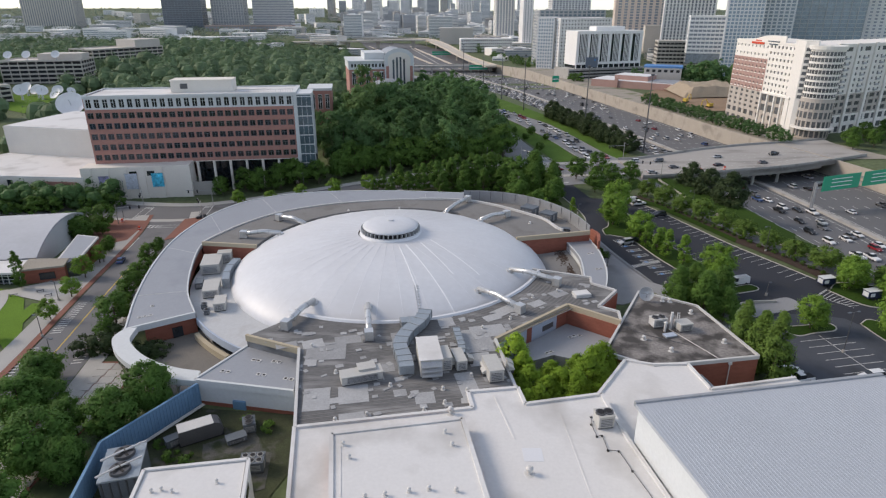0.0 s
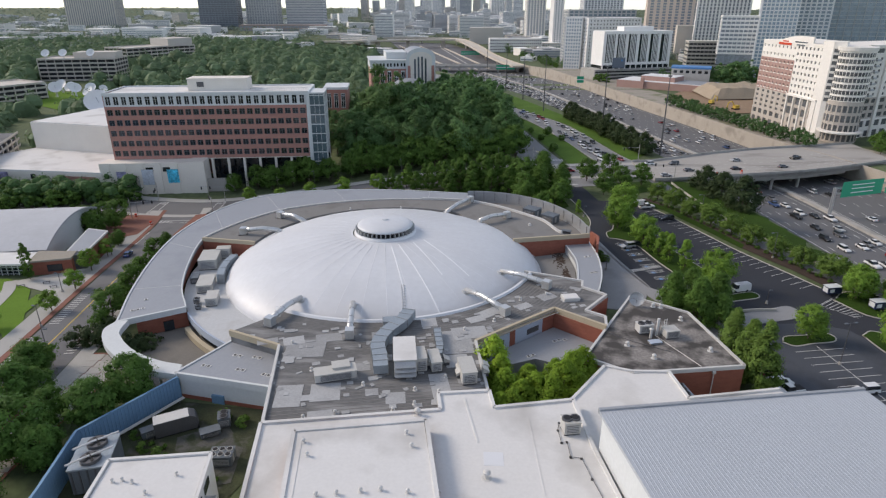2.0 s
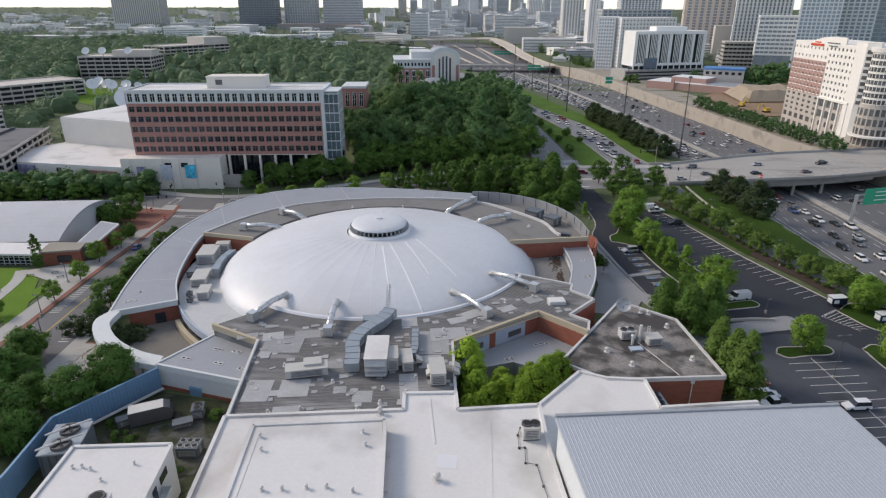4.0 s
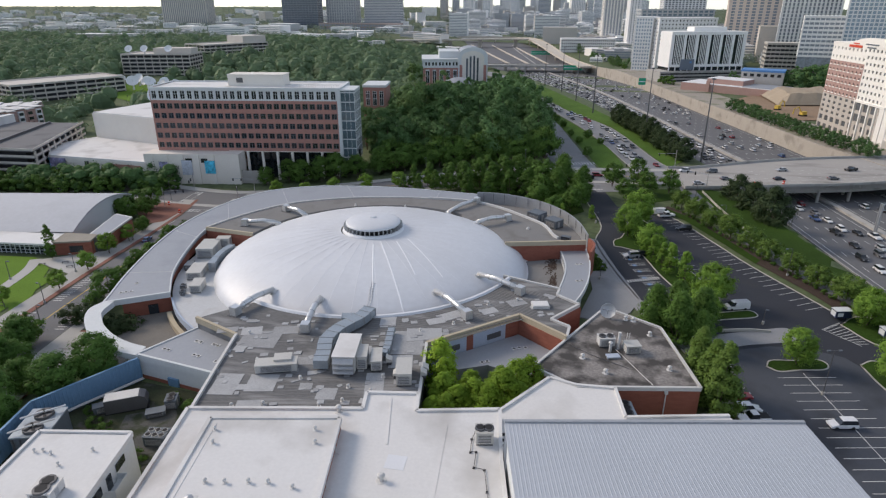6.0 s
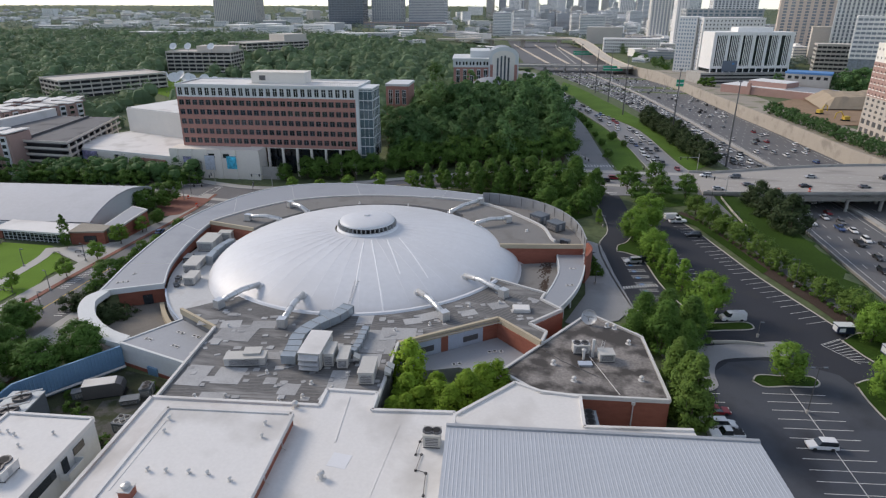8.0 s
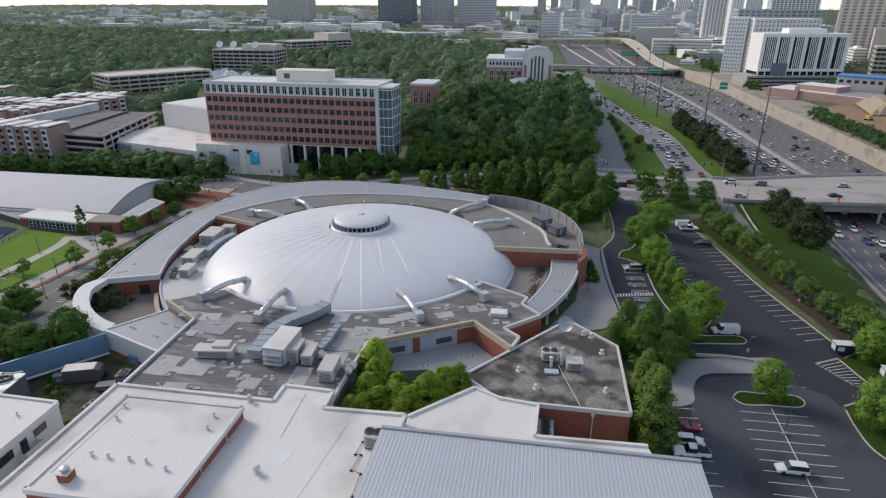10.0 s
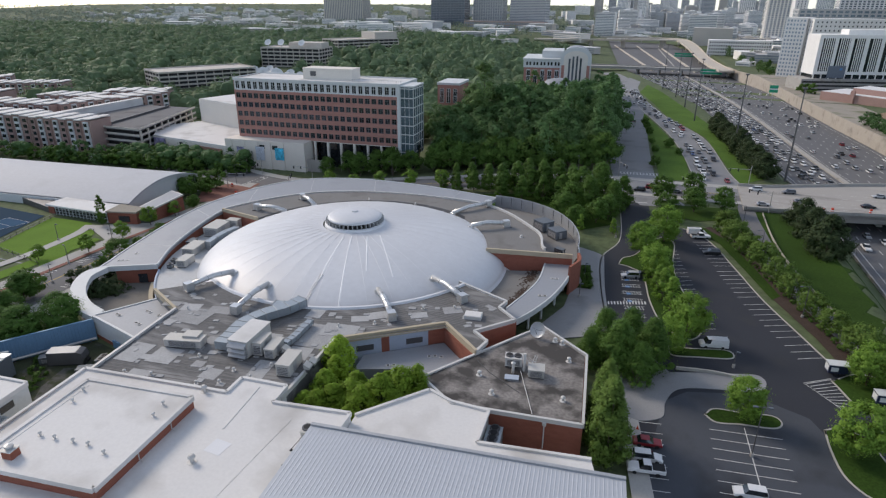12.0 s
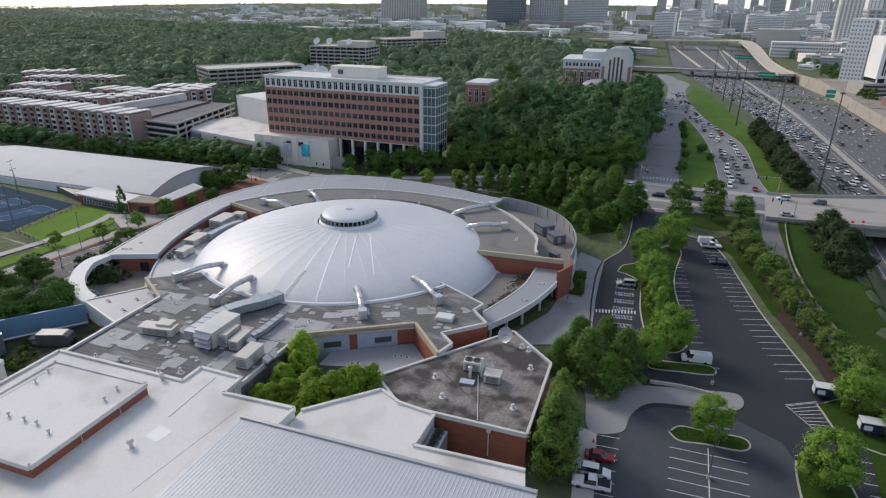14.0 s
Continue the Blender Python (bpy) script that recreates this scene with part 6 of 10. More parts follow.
# curved top of the gable
bm = B()
n = 14
front, back = [], []
for i in range(n + 1):
    t = i / n
    p = h0.lerp(h1, 0.2 + 0.58 * t)
    zz = 48.4 + 3.6 * math.sin(0.5 * math.pi * min(1, t * 1.5)) ** 1.4
    front.append((bm.verts.new((p.x - 0.1, p.y, 48.2)), bm.verts.new((p.x - 0.1, p.y, zz))))
    back.append((bm.verts.new((p.x + 0.7, p.y, 48.2)), bm.verts.new((p.x + 0.7, p.y, zz))))
for i in range(n):
    bm.faces.new((front[i][0], front[i + 1][0], front[i + 1][1], front[i][1]))
    bm.faces.new((back[i + 1][0], back[i][0], back[i][1], back[i + 1][1]))
    bm.faces.new((front[i][1], front[i + 1][1], back[i + 1][1], back[i][1]))
bm.faces.new((front[n][0], back[n][0], back[n][1], front[n][1]))
bmesh.ops.recalc_face_normals(bm, faces=bm.faces)
part("gable_top", bm, M_CREAM, hotel, "raised curved cream parapet")
for a0, a1, z0, z1, m in ((0.33, 0.42, 48.3, 48.9, M_RED), (0.27, 0.47, 46.6, 47.8, M_RED), (0.52, 0.70, 48.4, 49.0, M_UNITDARK), (0.55, 0.67, 46.9, 47.5, M_UNITDARK)):
    part("sign_bar", bar(B(), h0.lerp(h1, a0), h0.lerp(h1, a1), 0.3, z0, z1, -0.3), m, hotel, "plain lettering bar")
for k in range(5):
    part("pilaster", bar(B(), h0.lerp(h1, 0.56 + 0.105 * k), h0.lerp(h1, 0.575 + 0.105 * k), 0.8, -2, 20, -0.3), M_CREAM, hotel, "cream pilaster")
part("terrace", bar(B(), hm, h1, 1.6, 19.4, 20.4, -0.3), M_CREAM, hotel, "cream ledge")

hotel.location = (7.6, 13.6, 0)

# low brick building, pit and blue-roofed house across the highway
redl = placed("brick_depot", "low red-brick building with pale flat roofs", "building", 143, 605, 0, -38)
part("wall", box(B(), 0, 84, 0, 34, -8, 2.6), M_HOTELBRICK, redl, "red brick walls")
part("roof", box(B(), 0.5, 83.5, 0.5, 33.5, 2.4, 3.0), M_GREYL, redl, "pale flat roof")
part("upper_wing", box(B(), 20, 52, 8, 30, 2.6, 7), M_HOTELBRICK, redl, "raised brick wing")
part("upper_roof", box(B(), 20, 52, 8, 30, 7, 7.4), M_GREYL, redl)
part("grey_roof", box(B(), 54, 83, 2, 30, 2.9, 3.5), M_BAND, redl, "grey metal roof")
part("entry", box(B(), 24, 27, -1.5, 0.2, -8, 6), M_HOTELBRICK, redl)
blu = placed("blue_roof_house", "tan building with a blue roof", "building", 193, 606, 0, -20)
part("wall", box(B(), 0, 34, 0, 20, -4, 13), M_BEIGE, blu)
part("roof", box(B(), -0.5, 34.5, -0.5, 20.5, 13, 14.6), M_BLUEPAINT, blu, "blue metal roof")
for i in range(6):
    part("window", box(B(), 2 + i * 5.4, 5 + i * 5.4, -0.1, 0.1, 9, 11.4), M_GLASS, blu)
patch("ground_verge", [(interp(HW_RIGHT, q) + 1.4, q) for q in (285, 340, 400, 460, 520, 580)] + [(interp(HW_RIGHT, q) + 34, q) for q in (580, 520, 460, 400, 340, 285)], M_GRAVEL, "pale gravel strip above the retaining wall", "ground", 0.2)
patch("ground_verge_north", [(interp(HW_RIGHT, q) + 1.4, q) for q in (584, 640, 700, 780, 860)] + [(interp(HW_RIGHT, q) + 42, q) for q in (860, 780, 700, 640, 584)], M_GRAVEL, "pale gravel and concrete strip above the highway", "ground", 0.2)
patch("ground_pit", [(164, 520), (174, 470), (182, 430), (232, 440), (262, 560), (205, 585)], M_DIRT, "bare earth building site", "building site", 0.4)
M_SHEET = mat("site_shoring", (0.36, 0.29, 0.21), 0.9, var=0.14, scale=0.15, fine=2, bump=0.3)
pit = thing("earth_bank", "tan bank of bare earth", "earth bank")
bm = B()
grid = []
for i in range(13):
    row = []
    for j in range(9):
        u, v = i / 12, j / 8
        x, y = 194 + 58 * u + 4 * v, 500 + 62 * v + 10 * u
        edge = min(u, 1 - u, v * 1.5, 1 - v, 0.18) / 0.18
        row.append(bm.verts.new((x, y, -1 + 7.5 * edge + 2.2 * edge * noise.noise((x * 0.09, y * 0.09, 0)))))
    grid.append(row)
for r0, r1 in zip(grid, grid[1:]):
    for j in range(8):
        bm.faces.new((r0[j], r1[j], r1[j + 1], r0[j + 1]))
part("bank", bm, M_SHEET, pit)
for x, y, a in ((187, 478, 40), (218, 520, 100), (194, 450, 200)):
    ex = placed("excavator", "yellow tracked excavator on the building site", "excavator", x, y, land(x, y) + 0.4, a, group="excavators")
    part("track", box(B(), -2.2, 2.2, -1.6, -0.8, 0, 0.9), M_BLACK, ex)
    part("track", box(B(), -2.2, 2.2, 0.8, 1.6, 0, 0.9), M_BLACK, ex)
    part("cab", box(B(), -2, 1.6, -1.4, 1.4, 0.9, 3), M_YELLOW, ex, "yellow cab and engine house")
    part("boom", tube(B(), [(1, 0, 2), (4, 0, 6), (7, 0, 5), (7.6, 0, 1.5)], 0.35, 6), M_YELLOW, ex)

# garages, flats and blocks west
def garage(x, y, turn, w, d, z0, z1, levels, label):
    gob = placed("parking_garage", label, "parking garage", x, y, 0, turn, group="parking garages")
    # solid black body, the shade between the decks is put in as colour
    part("core", box(B(), 0.5, w - 0.5, 0.5, d - 0.5, z0, z1 - 1.5), M_BLACK, gob, "black core standing for the shaded parking levels")
    fh = (z1 - z0) / levels
    for i in range(levels + 1):
        bmg = B()
        zz = z0 + i * fh
        box(bmg, 0, w, 0, d, zz - 0.35, zz)
        for a in ((0, w, 0, 0.3), (0, w, d - 0.3, d), (0, 0.3, 0, d), (w - 0.3, w, 0, d)):
            box(bmg, *a, zz - 0.5, zz + 1.1)
        part("level", bmg, M_BEIGE, gob, "concrete parking deck with parapet")
    bmg = B()
    n = int(w / 8)
    for i in range(n + 1):
        xx = (w - 0.7) * i / n
        box(bmg, xx, xx + 0.7, -0.15, 0.35, z0, z1 + 0.6), box(bmg, xx, xx + 0.7, d - 0.35, d + 0.15, z0, z1 + 0.6)
    n = max(2, int(d / 8))
    for i in range(n + 1):
        yy = (d - 0.7) * i / n
        box(bmg, -0.15, 0.35, yy, yy + 0.7, z0, z1 + 0.6), box(bmg, w - 0.35, w + 0.15, yy, yy + 0.7, z0, z1 + 0.6)
    part("column_grid", bmg, M_BEIGE, gob, kind="stuff")
    return gob


ga = garage(-424, 605, 12, 72, 40, -6, 18, 6, "pale concrete parking garage with dishes on its roof")
part("stair_block", box(B(), 30, 70, 12, 34, 18, 24), M_BEIGE, ga, "pale stair and plant block")
gb = garage(-404, 735, 62, 96, 44, -4, 20, 6, "pale concrete stepped parking garage")
part("upper", box(B(), 60, 96, 4, 40, 20, 29), M_BEIGE, gb)
garage(-395, 430, 64, 92, 44, -12, 7, 5, "pale concrete parking garage among trees")
# parking deck with a white wall behind it, beside the flats
deck2 = thing("parking_deck", "grey parking deck with pale rails beside brick flats", "parking garage")
dp = [(-204, 243), (-233, 311), (-273, 306), (-266, 240)]
for k in range(4):
    lv = part("level", prism(B(), dp, 4.5 - 3.2 * k, 5.0 - 3.2 * k), M_ROAD, deck2, "worn grey parking level")
    part("rail", bar(B(), dp[0], dp[1], 0.3, 5.0 - 3.2 * k, 6.0 - 3.2 * k), M_BEIGE, lv, "pale concrete rail")
    part("rail", bar(B(), dp[3], dp[0], 0.3, 5.0 - 3.2 * k, 6.0 - 3.2 * k), M_BEIGE, lv, "pale concrete rail")
part("ramp_rail", bar(B(), (-231, 244), (-250, 306), 0.8, 5.0, 6.2), M_STEEL, deck2, "dark rail along the ramp")
# black filling in place of the shade under the deck
part("inner_dark", prism(B(), [(-209, 244), (-236, 308), (-271, 304), (-264, 242)], -12, 4.4), M_BLACK, deck2, "black core standing for the shaded parking levels")
for k in range(9):
    p = Vector(dp[0]).lerp(Vector(dp[1]), (k + 0.2) / 9)
    part("column", box(B(), p.x - 0.4, p.x + 0.4, p.y - 0.4, p.y + 0.4, -12, 4.5), M_BEIGE, deck2)
part("white_wall", prism(B(), [(-266.5, 239), (-273.5, 307), (-277, 307), (-271, 239)], -12, 9.4), M_WHITE, deck2, "tall plain white wall")
# brick paled and greyed, the haze before the flats is in the colour
M_FLATS = mat("hazed_flats_brick", (0.37, 0.255, 0.225), 0.9, var=0.14, scale=0.2, fine=3, bump=0.1)
for x, y, tn, w, d, z1 in ((-345, 217, 8, 39, 15, 9.5), (-306, 222.5, 8, 39, 15, 10), (-267, 228, 8, 40, 14, 9.6), (-378, 243, 10, 42, 15, 10), (-336, 250, 10, 44, 15, 10), (-290, 262, 80, 36, 15, 10), (-283, 298, 80, 34, 15, 9.5), (-345, 285, 12, 44, 15, 9.5), (-330, 322, 30, 44, 15, 8), (-478, 310, 29, 40, 15, 7), (-444, 329, 29, 40, 15, 7), (-517, 328, 48, 42, 15, 7), (-420, 270, 20, 40, 15, 9)):
    fl = placed("flats", "brick flats with pale flat roofs and bay windows", "apartment building", x, y, 0, tn, group="brick flats")
    part("wall", box(B(), 0, w, 0, d, -13, z1), M_FLATS, fl, "red brick walls with haze paled into the colour")
    n = int(w / 5)
    for i in range(n):
        x0 = i * w / n
        part("roof", box(B(), x0 + 0.1, x0 + w / n - 0.1, -0.8, d + 0.5, z1 + 0.6 * (i % 2), z1 + 0.5 + 0.6 * (i % 2)), M_WHITE, fl, "pale flat roof")
        part("bay", box(B(), x0 + 1.0, x0 + w / n - 1.2, -0.8, 0.1, -13, z1 - 0.5), M_PANEL if i % 2 else M_FLATS, fl, "pale panelled bay")
        bm = B()
        for k in range(5):
            box(bm, x0 + 1.4, x0 + w / n - 1.6, -0.95, -0.75, z1 - 3.0 - 3.1 * k, z1 - 1.3 - 3.1 * k)
        part("glazing", bm, M_GLASS, fl, kind="stuff")
# far overpass, ramps and signs
ovp = thing("overpass", "long concrete overpass far along the highway", "bridge")
OVL, OVR = spline([(-140, 930), (-60, 944), (10, 950), (84, 952)], 6), spline([(-144, 962), (-58, 972), (12, 977), (86, 978)], 6)
part("deck", strip(B(), OVL, OVR, -16.8, 2.0), M_CONCRETE, ovp, "concrete bridge deck")
for ln, o in ((OVL, -0.3), (OVR, 0.3)):
    part("parapet", wall_line(B(), offset_line(ln, o), 0.6, -18.6, -15.4), M_CONCRETE, ovp, "pale concrete parapet")
for k in range(5):
    p = Vector((-46, 947)).lerp(Vector((72, 953)), k / 4)
    part("pier", bar(B(), (p.x, p.y), (p.x, p.y + 24), 2.2, -27.5, -18.7), M_CONCRETE, ovp, "concrete wall pier")
part("abutment", bar(B(), (82, 951), (84, 980), 2.5, -28, -17), M_CONCRETE, ovp)
# sunlight on the far bridges and barriers is mixed into this pale tan
M_SUNLIT = mat("sunlit_far_concrete", (0.52, 0.47, 0.40), 0.9, var=0.08, scale=0.02, fine=0.5, bump=0)
fly = thing("flyover", "tan concrete flyover ramp curving down in the distance", "bridge")
FLL = spline([(-230, 1640), (-110, 1640), (-52, 1590), (-14, 1381), (19, 1151), (46, 985), (62, 915)], 8)
FLR = spline([(-230, 1662), (-100, 1660), (-30, 1606), (8, 1391), (40, 1130), (64, 988), (78, 925)], 8)


def fly_z(x, y):
    return -13.0 + 3.0 * ss(980, 1400, y)


part("deck", strip(B(), FLL, FLR, fly_z, 2.2), M_SUNLIT, fly, "tan concrete deck")
for ln, o in ((FLL, -0.3), (FLR, 0.3)):
    part("parapet", wall_line(B(), offset_line(ln, o), 0.6, lambda x, y: fly_z(x, y) - 2, lambda x, y: fly_z(x, y) + 1.3), M_SUNLIT, fly, "tan parapet")
for k in range(6, 40, 5):
    p = Vector(FLL[k]).lerp(Vector(FLR[k]), 0.5)
    part("pier", cyl(B(), p.x, p.y, -30, fly_z(p.x, p.y) - 2, 1.6, 1.6, 10), M_SUNLIT, fly, "round tan pier")
cross = thing("overpass", "second tan overpass crossing far behind", "bridge")
part("deck", strip(B(), [(-330, 1400), (-205, 1440), (-118, 1490), (-40, 1500)], [(-334, 1420), (-208, 1460), (-120, 1510), (-40, 1520)], -5.5, 3.0), M_SUNLIT, cross, "tan concrete deck")
for p in ((-290, 1420), (-215, 1448), (-150, 1480), (-70, 1505)):
    part("pier", box(B(), p[0] - 4, p[0] + 4, p[1], p[1] + 10, -26, -8.4), M_SUNLIT, cross, "wide tan pier")
patch("road_far_lanes", [(-75, 975), (70, 980), (40, 1150), (0, 1400), (-60, 1640), (-330, 1760), (-380, 1700), (-220, 1500), (-120, 1180)], M_HIGHWAY, "far highway lanes bending away", "road", 0.25, zf=lambda x, y: -25.6 + 12 * ss(1300, 2600, y))
for k, (a, b) in enumerate((((-30, 1000), (-180, 1560)), ((0, 1000), (-130, 1560)), ((30, 1000), (-80, 1560)))):
    ob = structure("trim_far_barrier_" + "abc"[k], bar(B(), a, b, 3.0, -26, -23.6), M_SUNLIT, "pale far barrier between highway lanes", "barrier")


def far_sign(x, y, w, hgt, z, turn, label="green highway sign above the lanes"):
    s = placed("highway_sign", label, "road sign", x, y, z, turn, group="highway signs")
    part("panel", box(B(), -w / 2, w / 2, -0.1, 0.1, 0, hgt), M_SIGN, s, "green sign panel")
    part("border", box(B(), -w / 2 + 0.2, w / 2 - 0.2, -0.13, -0.1, hgt * 0.42, hgt * 0.55), M_SIGNW, s, "plain white lettering bar")
    part("post", tube(B(), [(0, 0.3, -z - 28), (0, 0.3, hgt)], 0.25, 6), M_GREYMETAL, s)
    return s


far_sign(52, 931, 27, 6.5, -19.5, 5), far_sign(-3, 1252, 36, 6.5, -22, 5)
far_sign(109, 608, 6.5, 6, -1, 5, "small green exit sign")
# near gantry with green panels
gan = thing("sign_gantry", "steel sign gantry with green panels facing the highway", "road sign")
a, b = Vector((145, 229.5)), Vector((206, 252))
bm = B()
for t in np.linspace(0, 1, 13):
    p = a.lerp(b, t)
    tube(bm, [(p.x, p.y, 2), (p.x, p.y, 4.2)], 0.08, 5), tube(bm, [(p.x, p.y - 1.2, 2), (p.x, p.y - 1.2, 4.2)], 0.08, 5)
for z in (2, 4.2):
    for o in (0, -1.2):
        tube(bm, [(a.x, a.y + o, z), (b.x, b.y + o, z)], 0.12, 6)
part("truss", bm, M_GREYMETAL, gan, "steel truss")
for p in (a, b):
    part("leg", tube(B(), [(p.x, p.y, -8), (p.x, p.y, 4.2)], 0.35, 8), M_GREYMETAL, gan)
    part("leg", tube(B(), [(p.x, p.y - 1.2, -8), (p.x, p.y - 1.2, 4.2)], 0.35, 8), M_GREYMETAL, gan)
for t0_, t1_ in ((0.03, 0.34), (0.37, 0.66), (0.7, 0.95)):
    pn = part("panel", bar(B(), a.lerp(b, t0_), a.lerp(b, t1_), 0.15, 0.6, 6.6, -1.6), M_SIGN, gan, "green sign panel")
    for z in (2.0, 3.6, 5.0):
        part("lettering_bar", bar(B(), a.lerp(b, t0_ + 0.07), a.lerp(b, t1_ - 0.07), 0.1, z, z + 0.3, -1.72), M_SIGNW, pn, "plain white lettering bar")

# scattered far blocks down the valley
random.seed(11)
far_specs = []
for i in range(190):
    y = random.uniform(1050, 3400)
    x = random.uniform(-1.05, 0.12) * y
    if -0.12 < x / y < 0.06 and y < 1900:
        continue
    far_specs.append((x, y))
for i, (x, y) in enumerate(far_specs):
    w, d, hh = random.uniform(25, 80), random.uniform(20, 40), random.choice((9, 11, 14, 18, 24, 40 if y > 2200 else 16))
    z = land(x, y)
    ob = placed("far_building", "far pale low building among trees", "building", x, y, z - 2, random.uniform(-30, 30), group="far buildings")
    part("wall", box(B(), 0, w, 0, d, 0, hh), random.choice((M_WHITEC, M_WHITEC, M_WHITEC, M_BEIGE, M_CREAM, M_GREYC)), ob)
    part("roof", box(B(), -0.5, w + 0.5, -0.5, d + 0.5, hh, hh + 0.8), random.choice((M_WHITEC, M_GREYC)), ob)
    bm = B()
    for k in range(int(hh / 3.6)):
        box(bm, 1.5, w - 1.5, -0.25, 0, 1.6 + 3.6 * k, 2.6 + 3.6 * k)
    part("glazing", bm, M_GLASSG, ob, kind="stuff")
for i in range(26):
    y = random.uniform(2600, 4200)
    x = y * (-0.17 + 0.29 * i / 25 + random.uniform(-0.01, 0.01))
    hh = random.uniform(60, 190)
    tower("far_tower", "distant hazy grey high-rise building", x, y, random.uniform(-10, 10), random.uniform(30, 70), 40, 0, hh, random.choice((M_GREYC, M_BEIGE, M_WHITEC)), M_GLASSG, int(hh / 5), 8, random.choice(("h", "hv", "v")))
def block_mesh(name, boxes, material, label):
    """Many far box-shaped buildings with flat roofs and window bands, joined."""
    bmf = B()
    for x, y, z, w, d, hh, a in boxes:
        m = pose(x, y, z, 0, 0, a)
        box(bmf, 0, w, 0, d, -8, hh, m), box(bmf, w * 0.3, w * 0.6, d * 0.3, d * 0.7, hh, hh + 3, m)
    tagged(new(name, mesh_of(bmf, material, name)), label, "buildings", kind="stuff")
    bmg = B()
    for x, y, z, w, d, hh, a in boxes:
        m = pose(x, y, z, 0, 0, a)
        for k in range(int(hh / 4)):
            box(bmg, 1, w - 1, -0.4, 0.2, 1.5 + 4 * k, 3.2 + 4 * k, m), box(bmg, -0.4, 0.2, 1, d - 1, 1.5 + 4 * k, 3.2 + 4 * k, m)
    return bmg


random.seed(47)
zones = {"white": [], "beige": [], "grey": []}
for lo, hi, y0, y1, n, hts in ((-0.16, 0.17, 1750, 3900, 230, (8, 10, 14, 18, 26, 40, 60)), (-1.3, -0.16, 1250, 3300, 130, (6, 7, 8, 10, 12)), (0.13, 0.55, 950, 2400, 90, (10, 16, 24, 36)), (-0.02, 0.12, 1020, 1700, 26, (6, 9, 12, 16))):
    for _ in range(n):
        y = random.uniform(y0, y1)
        x = y * random.uniform(lo, hi)
        if x > -0.16 * y and x < 70 and y < 1750:
            continue
        zones[random.choice(("white", "white", "beige", "grey"))].append((x, y, land(x, y), random.uniform(18, 70), random.uniform(16, 40), random.choice(hts), random.uniform(-25, 25)))
for nm, m in (("white", M_WHITEC), ("beige", M_BEIGE), ("grey", M_GREYC)):
    g_ = block_mesh("distant_blocks", zones[nm], m, f"far {nm} low buildings of the city")
    tagged(new("distant_windows", mesh_of(g_, M_GLASSG, "distant_windows")), f"window bands of the far {nm} buildings", "windows", kind="stuff")
tower("white_flats", "white apartment block with many windows far off", 34, 1230, 4, 100, 26, -24, 8, M_WHITEC, M_GLASS, 6, 26, "hv", cat="apartment building", pier=0.5, band=0.5)
tower("beige_block", "beige windowless block far off", -8, 1500, 0, 78, 40, -24, 18, M_BEIGE, M_BEIGE, 5, 8, "h", cat="building")

# ---- trees ----
def leaf_cloud(rng, clumps, radii, per, size, flat=0.75, middle=None, loose=1.0, near=0.55, far=0.62):
    """Leaf quads round clump centres, turned outwards from the clump and from the crown's middle."""
    n = len(clumps) * per
    c = np.repeat(clumps, per, axis=0)
    r = np.repeat(radii, per)[:, None]
    d = rng.normal(size=(n, 3))
    d /= np.linalg.norm(d, axis=1, keepdims=True)
    pos = c + d * r * (near + far * rng.random((n, 1)) ** 0.8) * np.array((1, 1, flat))
    out = np.zeros((n, 3))
    if middle is not None:
        out = pos - (np.repeat(middle, per, axis=0) if np.ndim(middle) > 1 else np.asarray(middle))
        out /= np.linalg.norm(out, axis=1, keepdims=True) + 1e-6
    nrm = d * (0.35 + 0.4 * loose) + out * (1.2 - 0.5 * loose) + rng.normal(size=(n, 3)) * 0.3 * loose + np.array((0, 0, 0.3))
    nrm /= np.linalg.norm(nrm, axis=1, keepdims=True)
    t = np.cross(nrm, rng.normal(size=(n, 3)))
    t /= np.linalg.norm(t, axis=1, keepdims=True) + 1e-9
    b = np.cross(nrm, t)
    s = size * (0.6 + 0.7 * rng.random((n, 1)))
    quad = np.stack((pos - t * s * 0.5, pos + b * s * 0.34, pos + t * s * 0.5, pos - b * s * 0.34), axis=1)
    return quad.reshape(-1, 3)


def quads_mesh(name, verts, material):
    n = len(verts) // 4
    me = bpy.data.meshes.new(name)
    me.vertices.add(4 * n), me.loops.add(4 * n), me.polygons.add(n)
    me.vertices.foreach_set("co", verts.astype(np.float32).ravel())
    me.loops.foreach_set("vertex_index", np.arange(4 * n, dtype=np.int32))
    me.polygons.foreach_set("loop_start", np.arange(0, 4 * n, 4, dtype=np.int32))
    me.update(calc_edges=True)
    me.materials.append(material)
    return me


SEG, RING = 7, ((0.55, -0.8), (1.0, -0.3), (0.98, 0.3), (0.6, 0.8))


